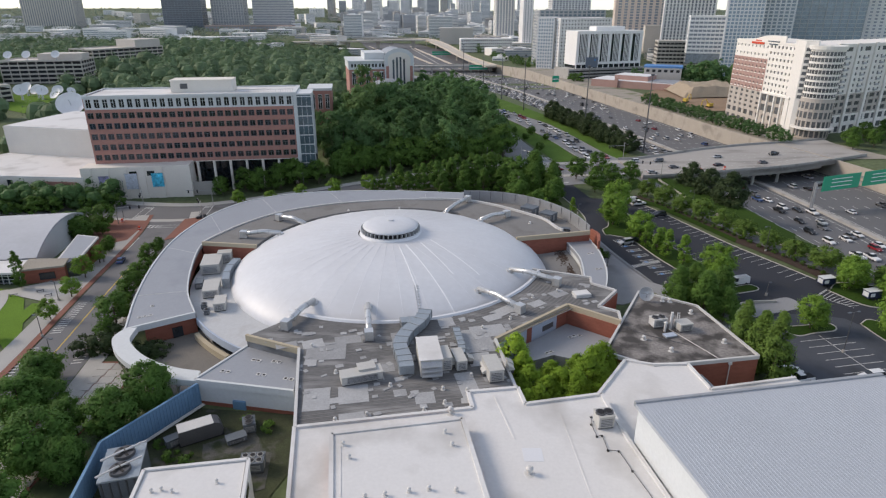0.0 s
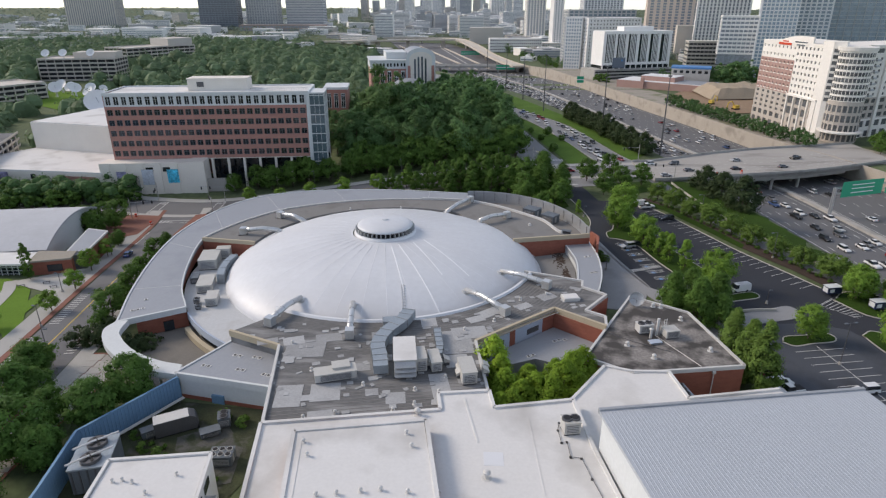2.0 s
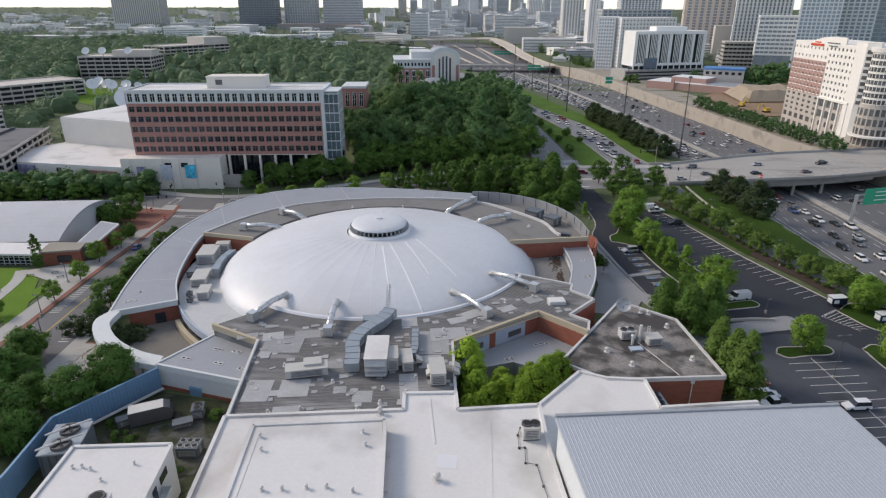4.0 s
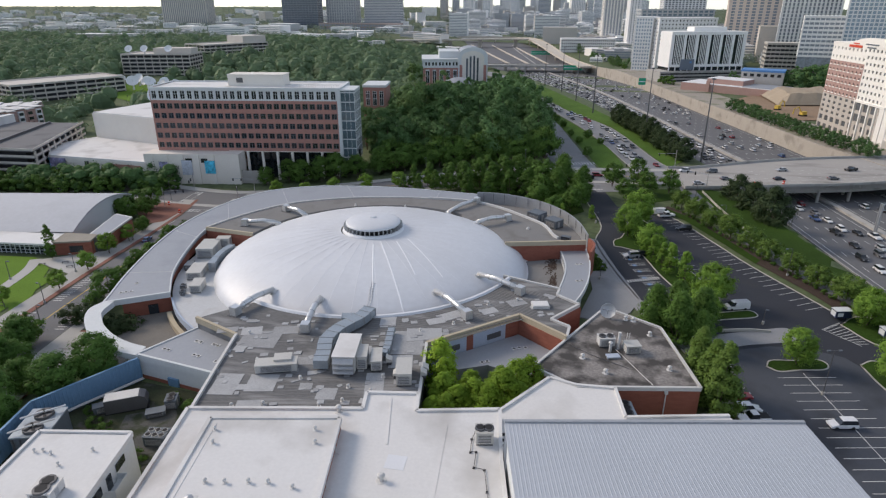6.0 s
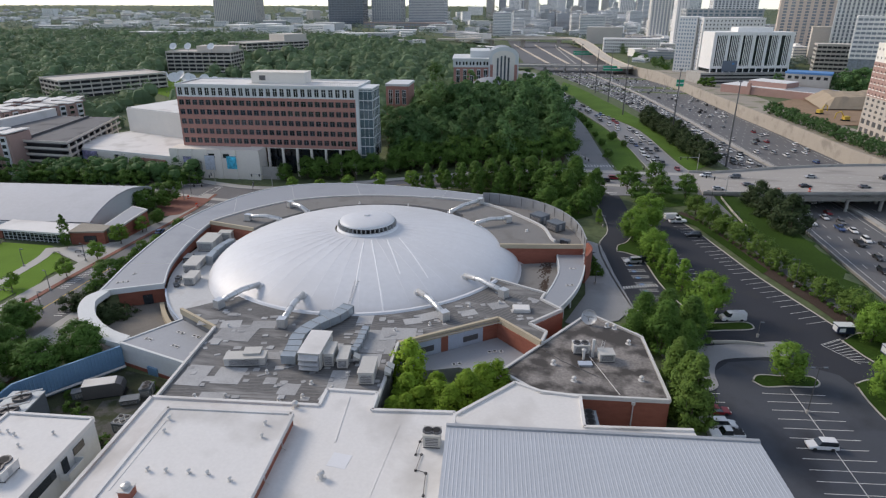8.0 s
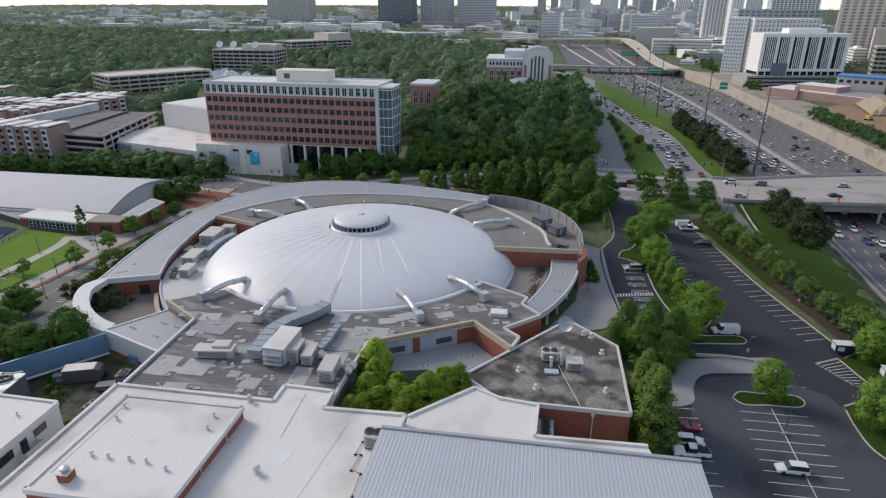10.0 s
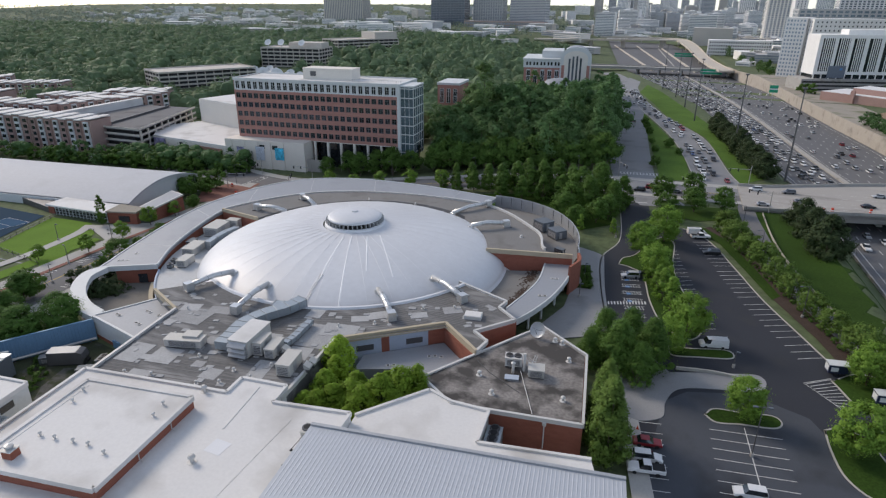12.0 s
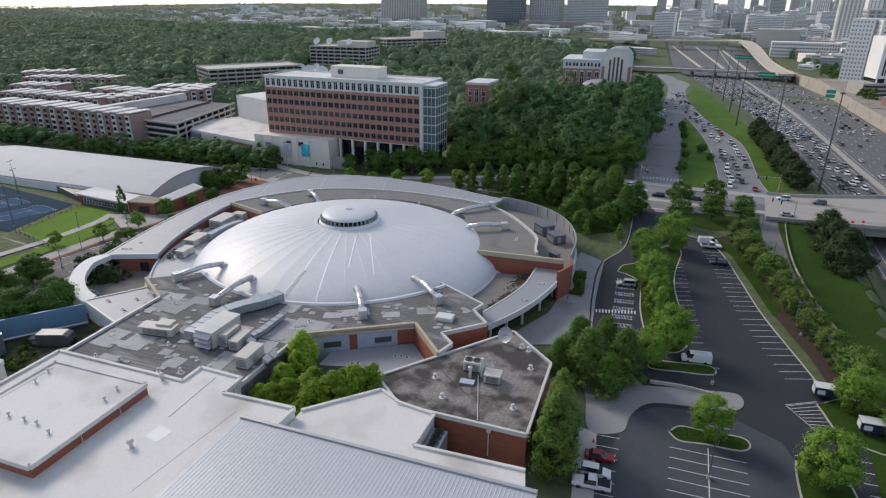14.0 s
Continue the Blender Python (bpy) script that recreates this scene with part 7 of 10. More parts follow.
def core_quads(rng, mids, radii, flat=0.8):
    """Lumpy closed bodies inside the leaf clumps, as quads."""
    n = len(mids)
    a = np.linspace(0, 2 * math.pi, SEG, endpoint=False)
    lay = []
    for q, h in RING:
        k = radii[:, None] * (1 + 0.3 * (rng.random((n, SEG)) - 0.5))
        lay.append(np.stack((mids[:, 0:1] + q * k * np.cos(a), mids[:, 1:2] + q * k * np.sin(a), mids[:, 2:3] + flat * h * k), axis=2))
    top = np.repeat((mids + np.stack((0 * radii, 0 * radii, flat * radii), axis=1))[:, None, :], SEG, axis=1)
    lay.append(top + rng.normal(size=(n, SEG, 3)) * 0.02)
    out = []
    for lo, hi in zip(lay, lay[1:]):
        out.append(np.stack((lo, np.roll(lo, -1, axis=1), np.roll(hi, -1, axis=1), hi), axis=2).reshape(-1, 3))
    return np.concatenate(out)


def crown_points(rng, shape, r, h, z0, count):
    """Clump centres and radii for a crown of radius r and height h that starts at z0."""
    out, rad = [], []
    k = 0
    while len(out) < count and k < 5000:
        k += 1
        u = rng.random()
        a = rng.random() * 2 * math.pi
        if shape == "cone":
            w = (1 - u) ** 0.8 * (0.55 + 0.45 * min(1, u * 6))
        elif shape == "tiered":
            w = (1 - u) ** 0.6 * (0.72 + 0.28 * min(1, u * 5)) * (0.9 + 0.16 * math.sin(16 * u))
        elif shape == "oval":
            w = math.sin(math.pi * min(1, 0.1 + 0.9 * u) ** 0.8) ** 0.7
        else:
            w = math.sqrt(max(0.0, 1 - (2 * u - 0.85) ** 2 / 1.3225))
        lobes = 1 + 0.1 * math.sin(3 * a + 5 * u) + 0.07 * math.sin(5 * a - 9 * u)
        rr = r * w * lobes * (0.34 + 0.5 * rng.random() ** 0.4)
        cr = r * (0.2 + 0.13 * rng.random()) * (0.55 + 0.45 * w)
        out.append((rr * math.cos(a), rr * math.sin(a), z0 + h * (0.06 + 0.86 * u)))
        rad.append(max(cr, 0.16 * r) if shape != "cone" else max(0.75 * cr, 0.1 * r))
    return np.array(out), np.array(rad)


def trunk_bm(rng, h0, h1, r, spread):
    bm = B()
    tube(bm, [(0, 0, -0.6), (0.05, 0, h0 * 0.5), (0.0, 0.08, h0), (0.1, 0, h0 + (h1 - h0) * 0.75)], [r * 1.2, r, r * 0.8, r * 0.2], 8)
    for i in range(5):
        a = i * 1.26 + rng.random()
        z = h0 * (0.75 + 0.25 * rng.random())
        q = spread * (0.5 + 0.2 * rng.random())
        tube(bm, [(0, 0, z), (0.45 * q * math.cos(a), 0.45 * q * math.sin(a), z + (h1 - h0) * 0.2), (q * math.cos(a), q * math.sin(a), z + (h1 - h0) * 0.5)], [r * 0.5, r * 0.3, r * 0.08], 5)
    return bm


TREES = {}
KINDS = {   # shape, crown radius, crown height, bare trunk, clumps, leaves a clump, leaf size, colour
    "woods_a": ("round", 7.0, 16, 5, 44, 60, 0.72, "deep"),
    "woods_b": ("oval", 6.2, 18.5, 4, 44, 60, 0.7, "wood"),
    "woods_c": ("round", 7.6, 15, 5, 46, 62, 0.74, "wood"),
    "woods_light": ("oval", 6.0, 19, 5, 60, 60, 0.66, "pale"),
    "street": ("round", 3.5, 6.0, 1.1, 46, 50, 0.46, "mid"),
    "young": ("round", 2.4, 4.2, 1.2, 36, 42, 0.38, "light"),
    "maple": ("round", 4.5, 8.8, 0.8, 90, 78, 0.34, "light"),
    "bright": ("round", 3.8, 7.0, 1.2, 80, 70, 0.33, "light"),
    "olive": ("round", 4.4, 6.0, 1.4, 66, 54, 0.42, "olive"),
    "dusk": ("oval", 5.0, 10.4, 0.3, 110, 50, 0.44, "dark"),
    "shade": ("round", 5.2, 9.8, 1.2, 48, 56, 0.6, "mid"),
    "wall_row": ("round", 4.6, 8.8, 0.6, 48, 50, 0.5, "deep"),
    "broad": ("round", 5.0, 9.6, 1.0, 110, 76, 0.4, "fresh"),
    "plaza": ("tiered", 5.6, 11.5, 0.6, 120, 64, 0.38, "mid"),
    "conic": ("tiered", 3.9, 9.5, 0.7, 54, 50, 0.5, "mid"),
    "conic_light": ("tiered", 2.6, 7.5, 0.5, 50, 44, 0.4, "light"),
    "conifer": ("cone", 4.2, 13.5, 0.2, 190, 54, 0.36, "olive"),
    "poplar": ("oval", 1.7, 11.0, 0.5, 80, 45, 0.36, "mid"),
    "shrub": ("round", 1.5, 1.9, 0.1, 18, 36, 0.3, "mid"),
    "shrub_dark": ("round", 2.2, 2.6, 0.1, 20, 44, 0.36, "dark"),
    "court": ("oval", 2.7, 7.2, 0.2, 90, 60, 0.3, "court"),
    "court_bright": ("oval", 2.3, 7.8, 0.4, 76, 44, 0.32, "bright"),
}
TREE_TEXT = {"woods_a": "dark green broadleaf woodland tree", "woods_b": "tall dark green woodland tree", "woods_c": "spreading green woodland tree", "woods_light": "pale green woodland tree standing out",
             "street": "rounded green street tree beside the pavement", "young": "young light green street tree", "maple": "full light green shade tree on a lot island", "bright": "fresh green round tree on a lot island",
             "olive": "olive green tree in a row above the lot", "dusk": "very dark round evergreen above the highway", "shade": "large green shade tree with a full crown", "wall_row": "dark green tree in a row above the retaining wall", "broad": "broad fresh green tree below the screen wall", "plaza": "tall pointed green tree by the plaza", "conic": "cone-shaped green tree behind the arena",
             "conic_light": "small light green cone-shaped tree", "conifer": "dense tall green conifer beside the brick block", "poplar": "slim dark column-shaped tree", "shrub": "low rounded green shrub in a planted bed", "shrub_dark": "broad dark green shrub by the patio",
             "court": "green tree crowded in the service court", "court_bright": "yellow-green tree in the service court"}


def tree(kind, x, y, scale=1.0, z=None, group="", turn=None):
    var = random.randrange(2)
    key = (kind, var)
    z = land(x, y) if z is None else z
    turn = random.uniform(0, 360) if turn is None else turn
    m = pose(x, y, z, 0, 0, turn)
    sc = scale * random.uniform(0.92, 1.1)
    if key not in TREES:
        shape, r, h, z0, nc, per, ls, colr = KINDS[kind]
        rng = np.random.default_rng(sum(map(ord, kind)) * 7 + var)
        name = "shrub" if kind.startswith("shrub") else "tree"
        ob = thing(name, TREE_TEXT[kind], name, group)
        part("trunk", trunk_bm(rng, z0, z0 + h, 0.035 * r + 0.05, r), M_BARK, ob, "brown tapered trunk with limbs")
        c, rad = crown_points(rng, shape, r, h, z0, nc)
        leaves = leaf_cloud(rng, c, rad, per, ls, middle=(0, 0, z0 + h * 0.4), loose=0.75, near=0.4, far=0.95)
        part("crown", quads_mesh("crown", np.concatenate((leaves, core_quads(rng, c, rad * 0.46))), M_LEAF[colr]), None, ob)
        TREES[key] = ob
        ob.matrix_world = m
        ob.scale = (sc, sc, sc * random.uniform(0.92, 1.08))
        return ob
    src = TREES[key]
    ob = copy_thing(src, m)
    ob.scale = (sc, sc, sc * random.uniform(0.92, 1.08))
    tagged(ob, TREE_TEXT[kind], group=group)
    return ob


FAR = {}


def far_tree(kind, x, y, scale, to, z=None):
    """A crown of the same make, joined with others of its stand."""
    shape, r, h, z0, nc, per, ls, colr = KINDS[kind]
    key = (kind, "far", random.randrange(3))
    if key not in TREES:
        rng = np.random.default_rng(sum(map(ord, kind)) * 11 + key[2])
        c, rad = crown_points(rng, shape, r, h, z0, int(nc * 0.65))
        rad = rad * 1.15
        TREES[key] = np.concatenate((leaf_cloud(rng, c, rad, int(per * 0.58), ls * 1.1, middle=(0, 0, z0 + h * 0.4), loose=0.8), core_quads(rng, c, rad * 0.62)))
    a = random.uniform(0, 6.283)
    rot = np.array(((math.cos(a), -math.sin(a), 0), (math.sin(a), math.cos(a), 0), (0, 0, 1)))
    sc = scale * random.uniform(0.92, 1.1)
    z = (land(x, y) if z is None else z) - 0.9 * z0 * sc
    FAR.setdefault((to, colr), []).append(TREES[key] @ rot.T * np.array((sc, sc, sc * random.uniform(0.92, 1.1))) + np.array((x, y, z)))


random.seed(5)
# the wood behind the arena
WOOD = [(-49, 275), (-20, 278), (8, 283), (29, 287), (20, 340), (9, 400), (-1, 470), (-18, 560), (-60, 560), (-64, 470), (-58, 400), (-48, 340), (-51, 300)]


def inside(p, poly):
    x, y = p
    hit = False
    for (x0, y0), (x1, y1) in zip(poly, poly[1:] + poly[:1]):
        if (y0 > y) != (y1 > y) and x < (x1 - x0) * (y - y0) / (y1 - y0) + x0:
            hit = not hit
    return hit


placed_w = []
for _ in range(6000):
    p = (random.uniform(-66, 30), random.uniform(282, 560))
    if inside(p, WOOD) and all(math.dist(p, q) > 8.6 for q in placed_w):
        placed_w.append(p)
for x, y in placed_w:
    k = random.choices(("woods_a", "woods_b", "woods_c"), (3, 4, 4))[0]
    up = (1.12 + 0.36 * ss(290, 325, y) - 0.22 * ss(345, 395, y) - 0.16 * ss(400, 470, y)) * random.uniform(0.8, 1.14)
    if y > 322:
        far_tree(k, x, y, up, "woodland_canopy")
    else:
        tree(k, x, y, up, group="woodland trees")
tree("woods_light", -40, 316, 1.72, group="woodland trees"), tree("woods_light", -44, 420, 1.15, group="woodland trees")
# tall trees crowding the glass end of the office
for x, y, s, k in ((-47, 287, 1.02, "woods_b"), (-44, 297, 1.1, "woods_c"), (-50, 306, 1.12, "woods_b"), (-49, 318, 1.2, "woods_a"), (-53, 330, 1.2, "woods_b"), (-56, 342, 1.2, "woods_c"), (-40, 281, .9, "woods_c"), (-60, 352, 1.15, "woods_b"), (-53, 289, .82, "woods_b"), (-56, 303, .9, "woods_c"), (-62, 311, 1.1, "woods_b"), (-56, 312, 1.12, "woods_a"), (-67, 317, 1.05, "woods_c")):
    tree(k, x, y, s, group="woodland trees")
for i in range(15):
    t = i / 14
    tree("shade", -46 + 75 * t + random.uniform(-1, 1), 274 + 11 * t + random.uniform(-1, 1), random.uniform(1.15, 1.6), group="wood edge trees")
for i in range(12):
    t = i / 11
    tree("woods_b" if i % 2 else "woods_c", 25 - 28 * t + random.uniform(-1.5, .5), 294 + 195 * t, random.uniform(1.05, 1.3), group="wood edge trees")
for x, y, s in ((-97, 257, .85), (-88, 262, .95), (-80, 259, 1.0), (-72, 262, 1.05), (-64, 262, 1.1), (-56, 266, 1.1), (-47, 270, 1.0), (-68, 270, 1.1)):
    tree("shade", x, y, s, group="trees before the office")
# row along the cross street behind the arena
for x, y, s in ((-84, 240, .9), (-70, 238, .95), (-58, 240, 1.0), (-45, 242, 1.0), (-31, 244, 1.0), (-19, 246, 1.0)):
    tree("young", x, y, s * 1.4, group="street trees")
for x, y, s in ((-28, 240, .7), (-21, 238, .85), (-14, 238, 1.0), (-8, 239, 1.1), (-2, 238, 1.15), (3.5, 240, 1.2), (9, 238, 1.25), (14, 239, 1.3), (19.5, 240, 1.35), (25, 239, 1.4), (0, 231, 1.0), (8, 231, 1.05), (16, 231, 1.1), (23, 231, 1.15), (-25, 246, .9), (-18, 246, 1.0), (-11, 246, 1.05), (-5, 246, 1.1), (1, 246, 1.15), (6, 246, 1.15), (12, 246, 1.2), (17, 246, 1.2), (23, 247, 1.25)):
    tree("conic", x, y, s, group="cone-shaped trees")
for x, y, s in ((29, 234, 1.25), (36, 234, 1.4), (34, 225, 1.15), (42, 228, 1.05), (44, 236, 1.0), (28, 224, .95)):
    tree("plaza" if x > 33 else "shade", x, y, s * 1.0, group="trees behind the arena")
for x, y, s in ((39, 214, .8), (33, 209, .72), (28, 216, .85), (42, 219, .85)):
    tree("shade", x, y, s, group="trees behind the arena")
for x, y, s in ((46, 206, .55), (36, 204, .6)):
    tree("conic_light", x, y, s * 1.3, group="cone-shaped trees")
# lot: row above the kerb, islands, clump by the plaza
for i, (x, y) in enumerate(((78.5, 224.5), (81.3, 214.5), (84.6, 205), (88.3, 196.5), (91.6, 187.5), (94.6, 179), (98.2, 170.5), (101.4, 162.5), (105.5, 155), (109.5, 148), (114, 141), (117, 132))):
    tree("olive", x, y, random.uniform(0.82, 0.98), group="row of lot trees")
for x, y, s in ((61.4, 205.5, 1.12), (56.6, 191.5, 1.12), (61.5, 178.6, 1.0)):
    tree("maple", x, y, s, group="lot island trees")
for x, y, s in ((61.5, 172, 1.0), (63.5, 168, .95), (65, 163.5, 1.05), (67.5, 158, 1.15), (66, 171, .9)):
    tree("conic_light", x, y, s, group="lot island trees")
for x, y, s in ((71.9, 146.4, 1.12), (68.4, 138.6, .95)):
    tree("maple", x, y, s, group="lot island trees")
for x, y, s in ((61.5, 134.5, .95), (56.6, 132.0, .95), (66.2, 130.5, 1.0), (54.6, 126.4, .7), (60.4, 126.2, 1.0), (64.6, 124.4, .8)):
    tree("plaza", x, y, s, group="trees by the plaza")
for x, y, s in ((62.4, 104.0, 1.2), (63.1, 99.8, 1.18), (61.0, 108.6, 1.0)):
    tree("conifer", x, y, s, group="conifers")
tree("bright", 83, 121.3, .95, group="lot island trees")
tree("bright", 100, 118.4, 1.2, group="lot island trees"), tree("maple", 104.8, 142, .9, group="lot island trees"), tree("maple", 111, 137, .75, group="lot island trees")
for x, y, s in ((101.8, 242, 1.18), (103.6, 229, 1.26), (105.6, 215, 1.32)):
    tree("dusk", x, y, s, z=-3.0, group="dark evergreens")
for x, y in ((56, 249), (66.5, 256), (59.3, 229.5), (68, 240), (77, 243.5)):
    tree("shade", x, y, random.uniform(0.86, 0.98), group="trees at the crossing")
for i in range(13):
    t = i / 12
    tree("dusk", 71 + 21 * t + random.uniform(-1, 1), 402 - 102 * t, random.uniform(1.0, 1.18), z=ground_z(71 + 21 * t, 402 - 102 * t) - 0.3, group="dark median evergreens")
for i in range(18):
    t = i / 17
    y = 470 - 150 * t
    x = interp(HW_RIGHT, y) + 7
    tree("wall_row", x + random.uniform(-1, 1), y, random.uniform(.9, 1.05), group="trees above the retaining wall")
for x, y in ((214, 318), (226, 326), (240, 330), (252, 334), (208, 306), (222, 311), (236, 316), (262, 300)):
    tree("shade", x, y, random.uniform(.8, 1.0), group="trees before the hotel")
for x, y, q in ((236, 610, 1.3), (246, 596, 1.45), (256, 612, 1.5), (270, 616, 1.5), (262, 634, 1.5), (278, 640, 1.5), (250, 630, 1.3), (290, 625, 1.4), (300, 640, 1.4), (284, 606, 1.3), (220, 640, 1.0), (210, 650, 1.0), (200, 660, .9), (232, 560, .6), (272, 590, 1.2), (300, 420, 1), (330, 430, 1), (350, 420, 1), (370, 440, 1), (310, 440, 1), (345, 450, 1), (318, 470, 1.2), (340, 480, 1.3), (365, 475, 1.3)):
    far_tree("woods_c", x, y, q, "highway_side_trees")
for x, y, q in ((134, 652, 1.0), (141, 646, .95), (138, 657, .9), (155, 628, .7), (168, 595, .5)):
    far_tree("shade", x, y, q, "highway_side_trees")
for x, y in ((45, 330), (41, 350), (37, 375), (33, 395), (30, 410), (48, 300), (56, 330), (50, 345)):
    tree("street", x, y, random.uniform(.55, .8), group="small trees on the grass island")
for _ in range(60):
    y = random.uniform(690, 1250)
    x = interp(HW_RIGHT, y) + random.uniform(18, 70)
    if not (118 < x < 240 and y < 900):
        far_tree(random.choice(("woods_c", "woods_light", "shade")), x, y, random.uniform(.5, .9), "highway_side_trees")
for x, y, q in ((-214, 227, .62), (-222, 222, .66), (-206, 233, .6), (-198, 240, .5), (-231, 219, .6), (-240, 216, .55), (-196, 250, .42), (-210, 220, .5)):
    far_tree("woods_a", x, y, q, "cross_street_trees")
# west side
for x, y, s, k in ((-93, 127.8, 1.15, "young"), (-96.4, 142.3, 1.15, "young"), (-101.2, 157.2, 1.3, "young"), (-104.5, 170.6, 1.15, "young"), (-99.5, 117, .9, "young"), (-108.5, 183, .8, "street"), (-77, 100.5, 1.15, "street"),
                   (-76.2, 125.4, 1.12, "street"), (-79.6, 135.0, .75, "street"), (-80.6, 139.6, .75, "street"), (-82.2, 144.6, .85, "street"), (-84.6, 154.6, .85, "street"), (-86.6, 162.6, .65, "street"), (-88.8, 170.4, .9, "street"), (-92.5, 183.6, .7, "street"), (-75.2, 118.4, .7, "street")):
    tree(k, x, y, s, group="street trees")
for x, y, s in ((-55.5, 84.5, 1.0), (-52.5, 91.2, .95), (-63.5, 84.8, .62), (-72.5, 87, 1.05), (-70.3, 90.6, .8), (-63, 76, 1.1), (-76, 98, .75), (-77, 66, 1.2), (-62, 64, 1.0), (-70, 58, 1.2), (-80, 58, 1.2), (-58, 74, .75), (-84, 74, .9), (-60, 56, .9), (-66, 50, 1.0)):
    tree("broad", x, y, s, group="front trees")
tree("poplar", -113.8, 148.8, 1.08)
for x, y in ((-128, 202), (-131, 212), (-129, 194), (-124, 196), (-133, 206), (-121, 203), (-126, 214)):
    tree("street", x, y, random.uniform(1.0, 1.3), group="trees beside the tennis hall")
for x, y in ((-63, 110), (-62.5, 106.5), (-60, 111), (-72, 112), (-73, 118), (-76, 112), (-61.5, 108.5), (-63.4, 107.8)):
    tree("shrub_dark", x, y, random.uniform(1.3, 1.65), z=-0.9 if x > -66 else None, group="patio shrubs")
for i in range(24):
    t = i / 23
    far_tree("street", -262 + 128 * t, 213 + 26 * t + random.uniform(-3, 3), random.uniform(.9, 1.4), "cross_street_trees")
for i in range(18):
    far_tree("shade", -215 + 62 * i / 17, 234 + 12 * i / 17 + random.uniform(-2, 2), random.uniform(.7, .9), "cross_street_trees")
hc, hr = [], []
for _ in range(420):
    x = random.uniform(-330, -138)
    y = 196 + (x + 330) * 0.22 + random.uniform(0, 16)
    if x > -232 and y < 215 + (x + 232) * 0.2:
        continue
    if any(a < x < b and c < y < d for a, b, c, d in ((-350, -203, 214, 325), (-225, -152, 246, 330))):
        continue
    r = random.uniform(2.4, 4.2)
    hc.append((x, y, land(x, y) + random.uniform(2.0, 8.5)))
    hr.append(r)
ob = new("roadside_trees", quads_mesh("roadside", np.concatenate((leaf_cloud(np.random.default_rng(9), np.array(hc), np.array(hr), 44, 1.0), core_quads(np.random.default_rng(10), np.array(hc), np.array(hr) * 0.7))), M_LEAF["deep"]))
tagged(ob, "thick belt of green trees along the cross street", "trees", kind="stuff")
# service court
for x, y, s, k in ((13.6, 99.5, 1.05, "court_bright"), (14.8, 97, .8, "court_bright"), (15.5, 92.5, .9, "court"), (18.2, 90.5, .9, "court"), (21, 92.2, .9, "court"), (23.5, 90.8, .9, "court"), (26, 93.5, .95, "court"), (28, 97, 1.0, "court"), (30, 99.0, .95, "court"),
                   (25, 97.5, .8, "court"), (20, 95.5, .85, "court"), (16.5, 88, .85, "court"), (28.5, 93.5, .8, "court"), (14.6, 87.5, .85, "court"), (22.5, 88, .7, "court"), (31.2, 97.0, .7, "court")):
    tree(k, x, y, s * (1.5 if k == "court_bright" else 1.34), z=0, group="court trees")
# plant yard scrub and beds
for x, y in ((-44, 79), (-41, 78), (-39.5, 75), (-42.5, 75), (-30, 86), (-34, 88), (-47, 82), (-31, 72), (-29.5, 69)):
    tree("shrub", x, y, random.uniform(.8, 1.2), z=-0.6, group="yard scrub")
for x, y in ((44.6, 173.5), (45.2, 171.4), (45.6, 169.2), (46.2, 167), (46.8, 164.8), (47.0, 163)):
    tree("shrub", x, y, random.uniform(.7, 1.0), group="arena shrubs")
for i in range(26):
    t = i / 25
    tree("shrub", 73 + 28 * t + 2.5, 222 - 72 * t + 2 + random.uniform(-.6, .6), random.uniform(.5, .75), z=0.1, group="mulch bed shrubs")

# far woods, joined
random.seed(21)
rng = np.random.default_rng(77)
KEEP_OUT = [(-432, -330, 596, 665), (-455, -340, 725, 845), (-440, -350, 426, 520), (-225, -50, 240, 330), (-352, -200, 200, 345), (-425, -285, 235, 300), (-485, -400, 300, 352), (-525, -470, 322, 372), (-90, -20, 480, 540), (-385, -280, 450, 550), (-255, -205, 350, 392), (-420, -340, 550, 600)]


def wooded(x, y):
    if any(a < x < b and c < y < d for a, b, c, d in KEEP_OUT):
        return False
    if x > interp(HW_LEFT, y) - (60 if y < 700 else 25) and x < interp(HW_RIGHT, y) + 60:
        return False
    return True


cl, rd, md, cl2, rd2 = [], [], [], [], []
cells = set()
for _ in range(16000):
    y = 262 + 900 * random.random() ** 0.85
    x = random.uniform(-2.1 * y, -(0.12 if y < 850 else 0.15) * y)
    if x > -60 and y < 580 or not wooded(x, y) or (y < 300 and x > -380) or (x > -240 and y < 330):
        continue
    if noise.noise((x * 0.012, y * 0.012, 3.0)) < -0.5:
        continue
    cell = (int((x + 0.35 * y) // 15.0), int((y - 0.3 * x) // 15.0))
    if cell in cells:
        continue
    cells.add(cell)
    hgt = random.uniform(9, 18) + 7 * noise.noise((x * 0.025, y * 0.025, 1.0)) + 6 * ss(560, 680, y) * ss(-520, -380, x)
    r = random.uniform(6.5, 12.0)
    if -450 < x < -300 and 385 < y < 430:
        hgt, r = hgt * 0.55, r * 0.7
    z = land(x, y)
    for k in range(5):
        a = random.uniform(0, 6.283)
        q = 0.62 * r * (k > 0)
        cl.append((x + q * math.cos(a), y + q * math.sin(a), z + hgt - (0.55 * r if k else 0) - random.uniform(0, 2.5) * (k > 0)))
        rd.append(r * random.uniform(0.42, 0.6))
        md.append((x, y, z + hgt - r))
tops = np.array(md[::5])
dome_r = np.array(rd).reshape(-1, 5).mean(axis=1) * 1.6
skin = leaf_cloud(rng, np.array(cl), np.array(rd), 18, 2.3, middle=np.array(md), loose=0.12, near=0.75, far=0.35)
